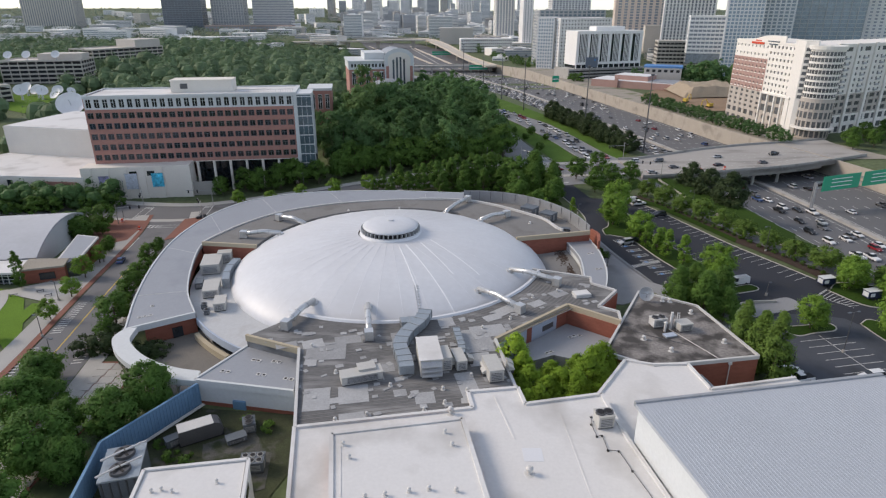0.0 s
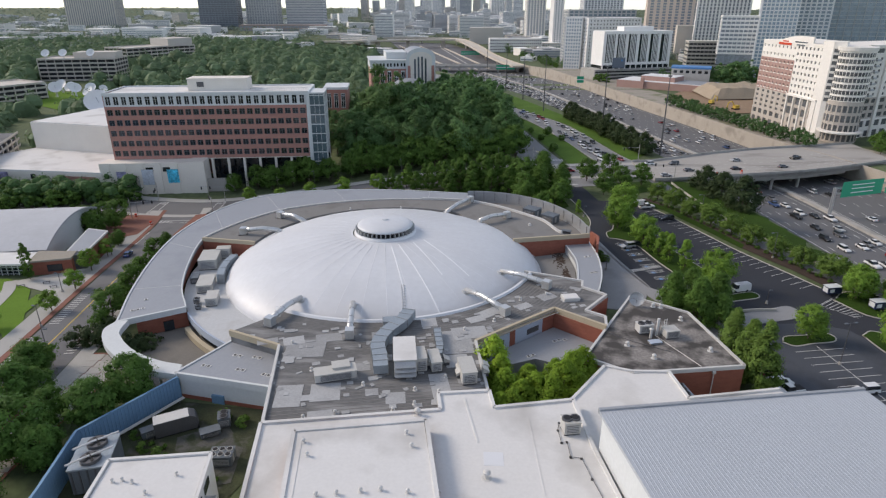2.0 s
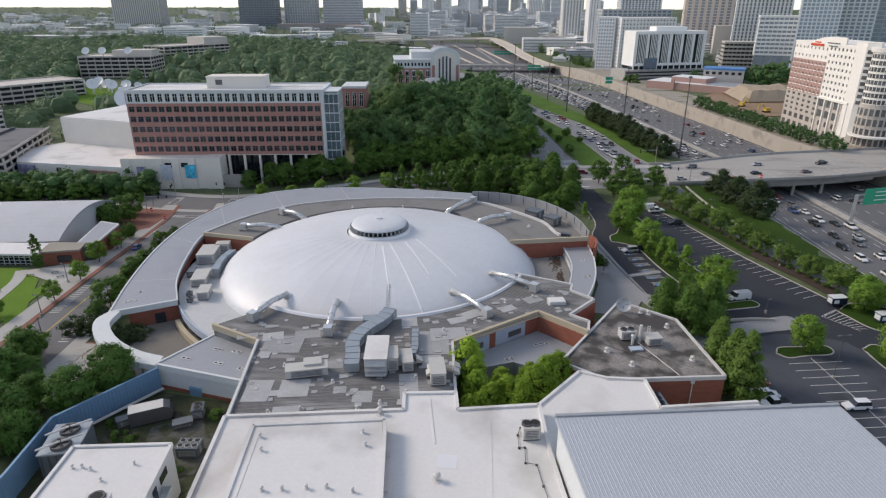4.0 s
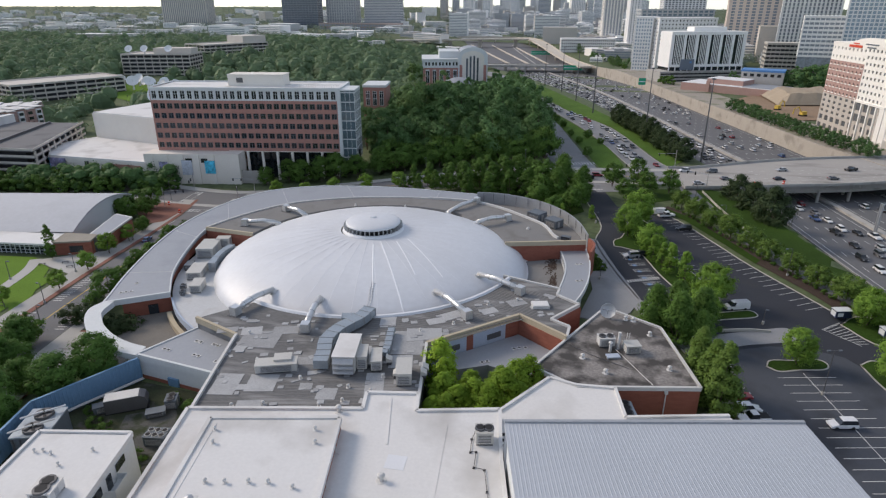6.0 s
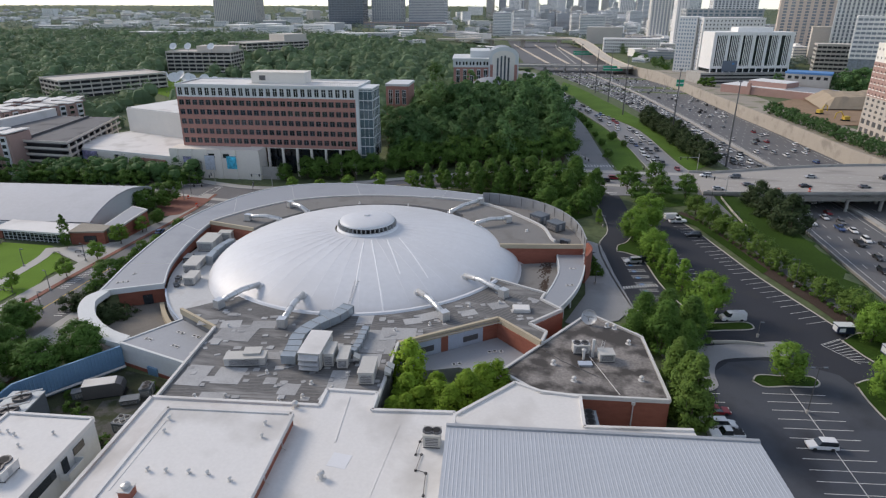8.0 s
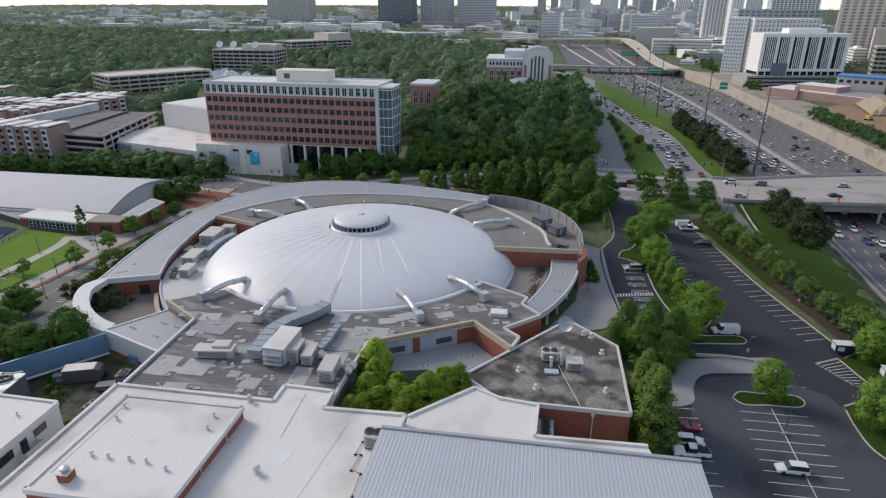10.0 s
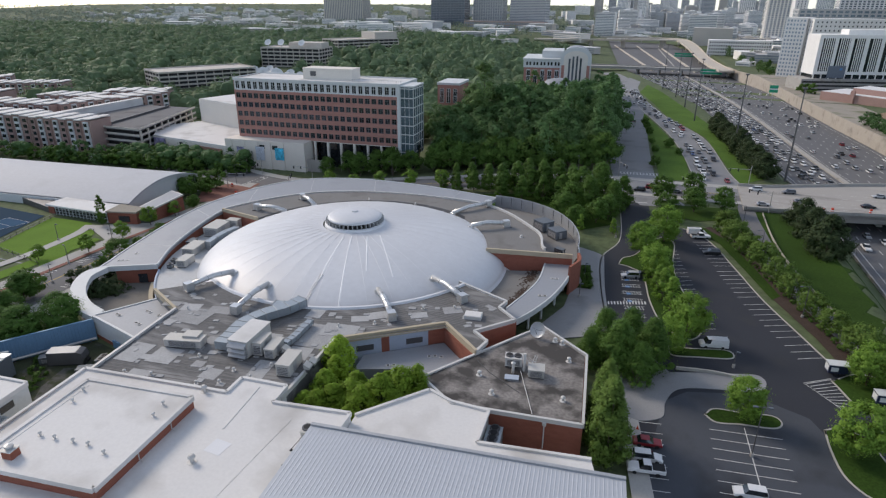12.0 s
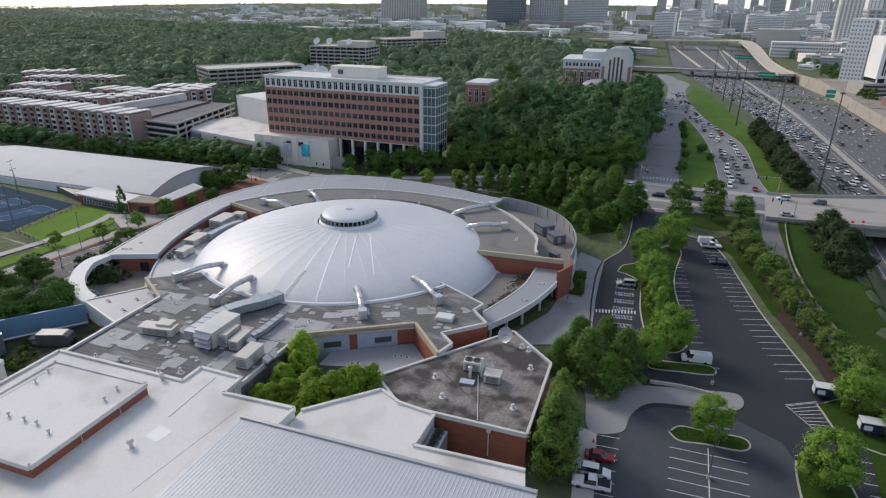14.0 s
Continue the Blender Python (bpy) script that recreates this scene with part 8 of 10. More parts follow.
ob = new("distant_trees", quads_mesh("woods", np.concatenate((core_quads(rng, tops, dome_r, 1.0), skin)), M_WOODSHAZE))
tagged(ob, "dense green woods with haze paled into their colour in the middle distance", "woods", kind="stuff")
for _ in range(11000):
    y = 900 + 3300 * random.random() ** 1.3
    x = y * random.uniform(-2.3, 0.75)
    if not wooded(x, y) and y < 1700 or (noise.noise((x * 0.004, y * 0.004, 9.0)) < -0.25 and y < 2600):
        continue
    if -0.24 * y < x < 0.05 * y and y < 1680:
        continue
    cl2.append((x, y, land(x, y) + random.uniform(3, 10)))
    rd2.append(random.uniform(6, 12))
ob = new("horizon_trees", quads_mesh("woods", leaf_cloud(rng, np.array(cl2), np.array(rd2), 16, 5.0, 0.6, loose=0.4), M_HORIZONHAZE))
tagged(ob, "far tree cover with haze paled into its green, running to the horizon", "woods", kind="stuff")
STAND = {"woodland_canopy": "closed green canopy of the wood behind the arena", "highway_side_trees": "green trees scattered across the highway", "cross_street_trees": "green trees lining the cross street"}
for (to, colr), vv in FAR.items():
    ob = new(to, quads_mesh(to, np.concatenate(vv), M_LEAF[colr]))
    tagged(ob, STAND[to], "trees", kind="stuff")

# ---- vehicles ----
PAINT = {n: mat("paint_" + n, c, 0.3, metal=0.1, var=0.05, scale=0.5, fine=3, bump=0, spec=0.6) for n, c in
         {"white": (0.72, 0.72, 0.72), "silver": (0.42, 0.43, 0.44), "black": (0.02, 0.021, 0.024), "grey": (0.14, 0.145, 0.155), "red": (0.25, 0.012, 0.02), "blue": (0.04, 0.08, 0.2), "yellow": (0.6, 0.5, 0.03), "navy": (0.02, 0.03, 0.075)}.items()}
M_TAIL = mat("tail_light", (0.35, 0.01, 0.01), 0.3, var=0.05, bump=0)
M_HEAD = mat("head_light", (0.75, 0.75, 0.72), 0.2, var=0.05, bump=0)
SPEC = {  # length, width, belt height, roof height, cabin: bottom front/back, top front/back
    "sedan": (4.7, 1.82, 0.95, 1.45, (0.95, -1.75), (0.25, -1.15)),
    "suv": (4.75, 1.9, 1.08, 1.75, (1.05, -2.25), (0.45, -2.0)),
    "pickup": (5.8, 2.0, 1.15, 1.9, (1.15, -0.75), (0.5, -0.65)),
    "van": (5.7, 2.05, 1.25, 2.15, (2.0, -2.75), (1.35, -2.7)),
}
wheel_me = None


def side_solid(bm, prof, w0, taper=0.0):
    """Extrude a side outline (x, z) across the width; taper narrows it with height."""
    zs = [p[1] for p in prof]
    lo, hi = min(zs), max(zs)
    rows = []
    for s in (-1, 1):
        rows.append([bm.verts.new((x, s * (w0 / 2 - taper * (z - lo) / (hi - lo + 1e-6)), z)) for x, z in prof])
    n = len(prof)
    for i in range(n):
        j = (i + 1) % n
        bm.faces.new((rows[0][i], rows[0][j], rows[1][j], rows[1][i]))
    bm.faces.new(list(reversed(rows[0]))), bm.faces.new(rows[1])
    bmesh.ops.recalc_face_normals(bm, faces=bm.faces)
    return bm


CARS = {}


def vehicle(kind, colour, x, y, z, heading, group="", label=""):
    global wheel_me
    text = label or f"{colour} {kind} " + {"sedan": "car with dark windows on asphalt", "suv": "wagon with dark windows on asphalt", "pickup": "truck with an open bed", "van": "cargo delivery vehicle"}[kind]
    cat_ = {"sedan": "car", "suv": "car", "pickup": "pickup truck", "van": "van"}[kind]
    m = pose(x, y, z, 0, 0, heading)
    key = (kind, colour)
    if key in CARS:
        ob = copy_thing(CARS[key], m)
        return tagged(ob, text, cat_, group)
    L, W, belt, roof, cb, ct = SPEC[kind]
    ob = thing(cat_, text, cat_, group)
    h = L / 2
    nose = belt - 0.18
    if kind == "van":
        prof = [(-h, 0.35), (h, 0.35), (h, 0.95), (h - 0.25, 1.15), (cb[0], belt), (cb[0] - 0.1, belt), (-h + 0.02, belt), (-h, 0.9)]
    elif kind == "pickup":
        prof = [(-h, 0.45), (h, 0.45), (h, 0.98), (h - 0.15, 1.05), (cb[0], belt), (cb[1], belt), (-h, belt - 0.03)]
    else:
        prof = [(-h, 0.3), (h, 0.3), (h, 0.62), (h - 0.18, 0.74), (cb[0] + 0.1, belt - 0.06), (cb[1], belt), (-h + 0.1, belt - (0.05 if kind == "sedan" else -0.0)), (-h, 0.7)]
    bm = side_solid(B(), prof, W, 0.06)
    bmesh.ops.bevel(bm, geom=[e for e in bm.edges], offset=0.07, segments=1, affect="EDGES")
    body = part("body", bm, PAINT[colour], ob, smooth=False)
    bm = side_solid(B(), [(cb[0], belt - 0.06), (ct[0], roof - 0.06), (ct[1], roof - 0.06), (cb[1], belt - 0.06)], W - 0.12, 0.2)
    if kind == "van":
        part("cargo_box", side_solid(B(), [(cb[0] - 1.05, belt - 0.05), (ct[0] - 0.75, roof), (-h + 0.06, roof), (-h + 0.03, belt - 0.05)], W - 0.08, 0.14), PAINT[colour], ob)
    part("cabin_glass", bm, M_GLASS, ob, "dark windows")
    bm = B()
    box(bm, ct[1] - 0.02, ct[0] + 0.04, -(W / 2 - 0.27), W / 2 - 0.27, roof - 0.09, roof)
    bmesh.ops.bevel(bm, geom=[e for e in bm.edges], offset=0.03, segments=1, affect="EDGES")
    part("roof", bm, PAINT[colour], ob)
    if kind == "pickup":
        part("bed", box(B(), -h + 0.12, cb[1] - 0.15, -W / 2 + 0.16, W / 2 - 0.16, belt - 0.02, belt + 0.02), M_BLACK, ob, "dark open bed")
    if wheel_me is None:
        bw = B()
        cyl(bw, 0, 0, -0.11, 0.11, 0.34, 0.34, 14, Matrix.Rotation(radians(90), 4, "X"))
        wheel_me = mesh_of(bw, M_BLACK, "wheel")
    for sx in (0.31, -0.29):
        for sy in (-1, 1):
            wob = part("wheel", wheel_me, None, ob)
            wob.location = (L * sx, sy * (W / 2 - 0.1), 0.34)
    for sy in (-1, 1):
        part("tail_light", box(B(), -h - 0.02, -h + 0.06, sy * (W / 2 - 0.3) - 0.16, sy * (W / 2 - 0.3) + 0.16, 0.7, 0.86), M_TAIL, ob)
        part("headlight", box(B(), h - 0.1, h + 0.02, sy * (W / 2 - 0.3) - 0.18, sy * (W / 2 - 0.3) + 0.18, 0.6, 0.74), M_HEAD, ob)
    ob.matrix_world = m
    CARS[key] = ob
    return ob


def heading(tab, y, away=True):
    dx = interp(tab, y + 5) - interp(tab, y - 5)
    a = math.degrees(math.atan2(10, dx))
    return a if away else a + 180


random.seed(31)
COL = ("white",) * 9 + ("silver",) * 5 + ("black",) * 5 + ("grey",) * 3 + ("red", "blue")
KND = ("sedan", "sedan", "suv", "suv", "suv", "pickup")
# parked and driving round the lot
vehicle("van", "white", 77.5, 145.1, 0.06, 196, label="white cargo van parked beside a grass island")
vehicle("sedan", "red", 68.6, 107.0, 0.06, 13, label="dark red sedan parked beside the pavement")
vehicle("suv", "white", 69.0, 103.2, 0.06, 13, label="white off-road wagon parked beside the pavement")
vehicle("pickup", "white", 69.2, 100.4, 0.06, 193, label="white pickup truck with blue load in its bed")
vehicle("suv", "white", 84.0, 101.5, 0.06, 190, label="white compact wagon parked in a bay")
vehicle("suv", "black", 75.2, 201.0, 0.06, 195, label="black wagon parked below the trees")
vehicle("van", "white", 70.2, 216.5, 0.06, 20, label="white van at the head of the lot"), vehicle("pickup", "white", 71.5, 213.4, 0.06, 20, label="white service truck at the head of the lot")
vehicle("suv", "silver", 56.0, 174.2, 0.06, 200, label="silver wagon in an accessible bay"), vehicle("sedan", "black", 58.6, 176.3, 0.06, 200, label="black sedan beside the accessible bays")
vehicle("sedan", "blue", -98.8, 172, land(-98.8, 172) + 0.1, 104, label="dark blue sedan driving on the side street")
vehicle("sedan", "black", -93.5, 224, land(-93.5, 224) + 0.1, 190, label="black sedan turning at the crossing")
for x, y, a, k, c in ((40, 262, 10, "sedan", "silver"), (47, 259, 192, "suv", "black"), (51, 264, 10, "suv", "red"), (34, 268, 190, "sedan", "white"), (60, 262, 190, "sedan", "grey")):
    vehicle(k, c, x, y, land(x, y) + 0.1, a, "cars at the crossing")
for t, o, k, c in ((0.15, 6, "sedan", "silver"), (0.3, 24, "suv", "grey"), (0.42, 10, "sedan", "black"), (0.5, 24, "sedan", "silver"), (0.2, 26, "suv", "white"), (0.62, 9, "sedan", "grey"), (0.75, 20, "pickup", "black"), (0.28, 12, "sedan", "grey")):
    i = int(t * (len(BL) - 2))
    p, q = Vector(BL[i]), Vector(BL[i + 1])
    l2 = offset_line(BL, o)[i]
    vehicle(k, c, l2[0], l2[1], 0.76, math.degrees(math.atan2(q.y - p.y, q.x - p.x)) + (180 if o > 14 else 0), "cars on the bridge")
# exit ramp queue
ramp_far = []
y = 288.0
while y < 600:
    l = min(RAMP_L, key=lambda p: abs(p[1] - y))[0]
    r = min(RAMP_R, key=lambda p: abs(p[1] - y))[0]
    lane_n = 3 if y < 340 else 2
    for k in range(lane_n):
        if random.random() < (0.78 if y > 330 else 0.4):
            f = (k + 0.5) / lane_n * 0.8 + 0.1
            yy = y + random.uniform(-1.5, 1.5)
            xx = l + (r - l) * f
            hd = math.degrees(math.atan2(-10, 10 * (0.16 + 0.12 * ss(330, 450, y))))
            if yy > 430:
                ramp_far.append((xx, yy, land(xx, yy) + 0.14, hd))
                continue
            vehicle(random.choice(KND), random.choice(COL), xx, yy, land(xx, yy) + 0.14, hd, "cars queued on the ramp")
    y += random.uniform(6.3, 8.5)
# highway
for tab_a, tab_b, da, db, lanes, away, dens in ((HW_LEFT, HW_MID, 4, -3, 6, False, 0.74), (HW_MID, HW_RIGHT, 4, -3, 8, True, 0.21)):
    for k in range(lanes):
        y = random.uniform(120, 140)
        while y < 470:
            ok = dens * (1.0 if y > 300 else 0.8) * (0.45 if k in (0, lanes - 1) else 1)
            if random.random() < ok and not (262 < y < 318 and random.random() < 0.5):
                a, b = interp(tab_a, y) + da, interp(tab_b, y) + db
                xx = a + (b - a) * (k + 0.5) / lanes
                vehicle(random.choice(KND), random.choice(COL), xx, y, highway_z(y) + 0.06, heading(tab_a, y, away), "highway traffic")
            y += random.uniform(8.5, 15)
for i in range(9):
    yy = 390 + 26 * i
    xx = min(WILL_L, key=lambda p: abs(p[1] - yy))[0] + random.choice((4, 11))
    vehicle(random.choice(KND), random.choice(COL), xx, yy, land(xx, yy) + 0.1, 100, "cars on the access road")
bm_far = {c: B() for c in ("white", "silver", "black", "grey")}
bm_glass = B()


def far_car(x, y, z, turn):
    m = pose(x, y, z, 0, 0, turn)
    b = bm_far[random.choice(("white", "white", "silver", "silver", "black", "grey", "white"))]
    box(b, -2.3, 2.3, -0.9, 0.9, 0.3, 0.95, m), box(b, -1.2, 0.4, -0.72, 0.72, 1.4, 1.5, m)
    box(bm_glass, -1.7, 0.9, -0.8, 0.8, 0.95, 1.4, m)



for tab_a, tab_b, lanes, dens in ((HW_LEFT, HW_MID, 7, 0.92), (HW_MID, HW_RIGHT, 8, 0.26)):
    for k in range(lanes):
        y = 475.0
        while y < 940:
            if random.random() < dens:
                a, b = interp(tab_a, y) + 4, interp(tab_b, y) - 4
                xx = a + (b - a) * (k + 0.5) / lanes
                far_car(xx, y, highway_z(y) + (0.5 if y > 1000 else 0.1), heading(tab_a, y))
            y += random.uniform(8, 15)
for q in ramp_far:
    far_car(*q)
ob = new("distant_glazing", mesh_of(bm_glass, M_GLASS, "distant_glazing"))
tagged(ob, "dark windows of the far highway queue", "traffic", kind="stuff")
for c, b_ in bm_far.items():
    ob = new("distant_traffic", mesh_of(b_, PAINT[c], "distant_traffic"))
    tagged(ob, f"far queue of {c} cars on the highway", "traffic", kind="stuff")
# box trailers by the hatched bay
for x, y, a in ((100.1, 144.4, 12), (106.9, 136.6, 12)):
    tr = placed("box_trailer", "navy and white box trailer parked at the kerb", "trailer", x, y, 0.05, a, group="box trailers")
    part("box", box(B(), -1.9, 1.9, -1.05, 1.05, 0.6, 2.35), PAINT["navy"], tr, "navy sides with pale graphics")
    part("roof", box(B(), -1.95, 1.95, -1.1, 1.1, 2.33, 2.45), M_PANEL, tr, "pale roof")
    part("graphic", box(B(), -1.5, -0.2, -1.09, -1.04, 1.0, 1.9), M_SIGNW, tr, "plain white mark")
    part("end_panel", box(B(), -1.96, -1.88, -0.8, 0.8, 0.9, 2.1), M_PANEL, tr)
    part("hitch", tube(B(), [(1.8, 0, 0.6), (3.0, 0, 0.5)], 0.08, 6), M_STEEL, tr)
    for sy in (-1, 1):
        for sx in (-0.5, 0.5):
            wob = part("wheel", wheel_me, None, tr)
            wob.location = (sx, sy * 1.1, 0.34)

# ---- roof plant on the arena deck ----
DZ = 7.55


def casing(name, label, x, y, z, w, d, h, turn, material=None, fans=0, group="roof units", legs=True, louvre=True):
    """A rooftop unit: casing with rounded edges, lid, base rail, side louvre, optional fans."""
    u = placed(name, label, "roof unit", x, y, z, turn, group=group)
    material = material or M_UNIT
    bm = box(B(), 0, w, 0, d, 0.25, h)
    bmesh.ops.bevel(bm, geom=list(bm.edges), offset=0.05, segments=1, affect="EDGES")
    part("casing", bm, material, u)
    part("lid", box(B(), -0.06, w + 0.06, -0.06, d + 0.06, h - 0.02, h + 0.08), material, u)
    for yy in (0.1, d - 0.25):
        part("base_rail", box(B(), 0.05, w - 0.05, yy, yy + 0.15, 0, 0.26), M_STEEL, u)
    if louvre:
        lv = part("louvre", box(B(), w * 0.12, w * 0.88, -0.04, 0.02, 0.25 + h * 0.12, h * 0.8), M_GREYMETAL, u)
        bm = B()
        for k in range(5):
            zz = 0.3 + h * 0.14 + k * h * 0.13
            box(bm, w * 0.14, w * 0.86, -0.09, -0.03, zz, zz + 0.05)
        part("slat_set", bm, M_STEEL, lv, kind="stuff")
        part("door_panel", box(B(), w - 0.02, w + 0.03, d * 0.3, d * 0.55, 0.4, h * 0.85), M_GREYMETAL, u)
    for k in range(fans):
        cx, cy = (w * (k + 0.5) / fans, d / 2) if w > d else (w / 2, d * (k + 0.5) / fans)
        f = part("fan_ring", cyl(B(), cx, cy, h, h + 0.3, min(w, d) * 0.36, min(w, d) * 0.34, 18), M_STEEL, u)
        part("fan_blade", cyl(B(), cx, cy, h + 0.29, h + 0.33, min(w, d) * 0.27, min(w, d) * 0.27, 6), M_BLACK, f)
    return u


ahu = casing("air_handler", "large pale grey air handler with a flat lid", -3.9, 90.3, DZ, 3.9, 8.0, 3.5, 8, louvre=False)
for k in range(3):
    hb = B()
    prof = [(-0.05, 0.5 + 0.95 * k), (-0.85, 0.55 + 0.95 * k), (-0.85, 0.7 + 0.95 * k), (-0.05, 1.38 + 0.95 * k)]
    lo, hi = ([hb.verts.new((xx, yy, zz)) for yy, zz in prof] for xx in (0.15, 3.75))
    hb.faces.new(lo), hb.faces.new(hi[::-1])
    for q in range(4):
        hb.faces.new((lo[q - 1], lo[q], hi[q], hi[q - 1]))
    bmesh.ops.recalc_face_normals(hb, faces=hb.faces)
    part("intake_hood", hb, M_GREYMETAL, ahu, "sloped grey metal intake hood")
part("lid_cover", box(B(), -0.1, 4.0, -0.1, 8.1, 3.58, 3.64), M_WHITE, ahu, "white lid")
for k in range(4):
    part("side_panel", box(B(), 3.9, 3.95, 0.5 + 1.85 * k, 2.2 + 1.85 * k, 0.5, 3.2), M_UNIT, ahu)
casing("air_handler", "tall grey air handler annex beside the duct", -0.1, 92.2, DZ, 1.8, 4.2, 2.8, 12)
casing("long_unit", "long low tan rooftop unit", -17.2, 87.6, DZ, 7.2, 2.6, 1.7, 18)
casing("long_unit", "small tan box on the long unit", -14.5, 89.6, DZ, 3.0, 2.2, 2.1, 18, louvre=False)
casing("tan_unit", "tan rooftop unit with sloped hoods", 2.5, 92.2, DZ, 1.9, 4.6, 2.1, 14)
casing("tan_unit", "tan rooftop unit with side hoods", 8.0, 88.6, DZ, 2.6, 5.2, 2.5, 12)
for x, y, flip in ((1.3, 93.4, 1), (1.3, 95.2, 1), (4.6, 94.6, -1), (6.9, 90.6, 1), (6.9, 92.4, 1), (11.6, 91.6, -1), (11.6, 93.2, -1)):
    hd = placed("intake_hood", "sloped pale metal intake hood beside a roof unit", "roof unit", x, y, DZ, 12, group="intake hoods")
    part("hood", prism(B(), [(0, 0), (1.1, 0), (1.1, 1.5), (0, 1.5)], 0.7, lambda a, b, f=flip: 1.35 + f * 0.55 * (a - 0.55)), M_UNIT, hd)
    part("base", box(B(), 0.55 - 0.4, 0.55 + 0.4, 0.1, 1.4, 0, 0.72), M_STEEL, hd)


def ductwork(name, label, line, w, h, z0, material):
    du = thing(name, label, "duct")
    pts = spline(line, 4)
    for i in range(0, len(pts) - 1, 2):
        seg = pts[i:i + 3]
        if len(seg) < 2:
            break
        part("segment", wall_line(B(), seg, w, z0, z0 + h), material, du)
        a, b = Vector(seg[0]), Vector(seg[1])
        part("flange", bar(B(), a, a + (b - a).normalized() * 0.12, w + 0.2, z0 - 0.05, z0 + h + 0.1), M_GREYMETAL, du)
    for i in range(1, len(pts), 5):
        part("support", box(B(), pts[i][0] - 0.1, pts[i][0] + 0.1, pts[i][1] - 0.1, pts[i][1] + 0.1, DZ - 0.1, z0 + 0.05), M_STEEL, du)
    return du


ductwork("main_duct", "wide blue-grey insulated duct bending over the deck", [(-3.6, 112.2), (-4.6, 108.2), (-7.0, 103.6), (-8.0, 98.8), (-7.0, 94.5), (-6.3, 90.8)], 2.6, 1.7, DZ + 0.5, M_DUCT)
ductwork("branch_duct", "grey branch duct beside the main duct", [(-8.6, 108.8), (-5.0, 109.6)], 2.2, 1.1, DZ + 0.4, M_DUCT)
ductwork("small_duct", "small grey duct dropping to a roof unit", [(2.6, 106.2), (3.0, 103), (3.5, 99.6), (3.4, 97)], 1.3, 0.9, DZ + 0.4, M_DUCT)
lad = thing("roof_ladder", "thin ladder rail lying on the dome", "ladder")
for o in (-0.25, 0.25):
    part("rail", tube(B(), [(-4.6 + o, 112.6, dome_at(-4.6, 112.6) + 0.25), (-5.4 + o, 118, dome_at(-5.4, 118) + 0.12), (-6.2 + o, 123, dome_at(-6.2, 123) + 0.12)], 0.05, 5), M_GREYMETAL, lad)
for k in range(12):
    y = 113.2 + 0.85 * k
    z = dome_at(-4.8, y) + 0.2
    part("rung", tube(B(), [(-5.0 - 0.08 * k, y, z), (-4.4 - 0.08 * k, y, z)], 0.04, 5), M_GREYMETAL, lad)

# bright round ducts between the deck and the dome
for xo, yo, xd, yd in ((-31.5, 107.9, -28.0, 118.4), (-14.4, 103.8, -16.0, 116.0), (16.3, 114.9, 8.0, 124.0), (26.4, 128.3, 16.2, 134.8), (-55.8, 159.8, -45.4, 159.6), (-49.6, 174.6, -41.0, 168.8), (8.2, 193.6, 0.8, 182.2), (19.6, 178.0, 11.2, 171.4)):
    d = thing("supply_duct", "shiny round supply duct entering the dome", "duct", group="supply ducts")
    zd = dome_at(xd, yd) + 0.1
    a, b = Vector((xo, yo, DZ + 1.25)), Vector((xd, yd, zd + 0.45))
    mid = a.lerp(b, 0.55) + Vector((0, 0, 0.55))
    part("pipe", tube(B(), [a, a.lerp(mid, 0.5), mid, b], 0.62, 14), M_SHINY, d, "shiny metal pipe", smooth=True)
    u = (b - a).normalized()
    for t in (0.2, 0.4, 0.7):
        p = a.lerp(mid, t / 0.55) if t < 0.55 else mid.lerp(b, (t - 0.55) / 0.45)
        part("band", tube(B(), [p - u * 0.06, p + u * 0.06], 0.68, 14), M_GREYMETAL, d)
    ang = math.degrees(math.atan2(u.y, u.x))
    bx = part("end_box", box(B(), -0.9, 0.9, -0.85, 0.85, 0, 1.9), M_SHINY, d, "square metal end box")
    bx.matrix_local = pose(a.x, a.y, DZ + 0.1, 0, 0, ang)
    dn = part("dome_collar", cyl(B(), 0, 0, -0.6, 0.5, 0.95, 0.85, 14), M_SHINY, d)
    dn.location = (b.x, b.y, zd)
    ft = part("stand", box(B(), -1.3, -0.5, -1.2, 1.2, -0.02, 0.12), M_STEEL, d)
    ft.matrix_local = pose(a.x, a.y, DZ, 0, 0, ang)

# patches of newer felt on the deck
felt = thing("roof_patch_set", "lighter grey felt patches on the worn deck", "roof patch", kind="structure")
random.seed(8)
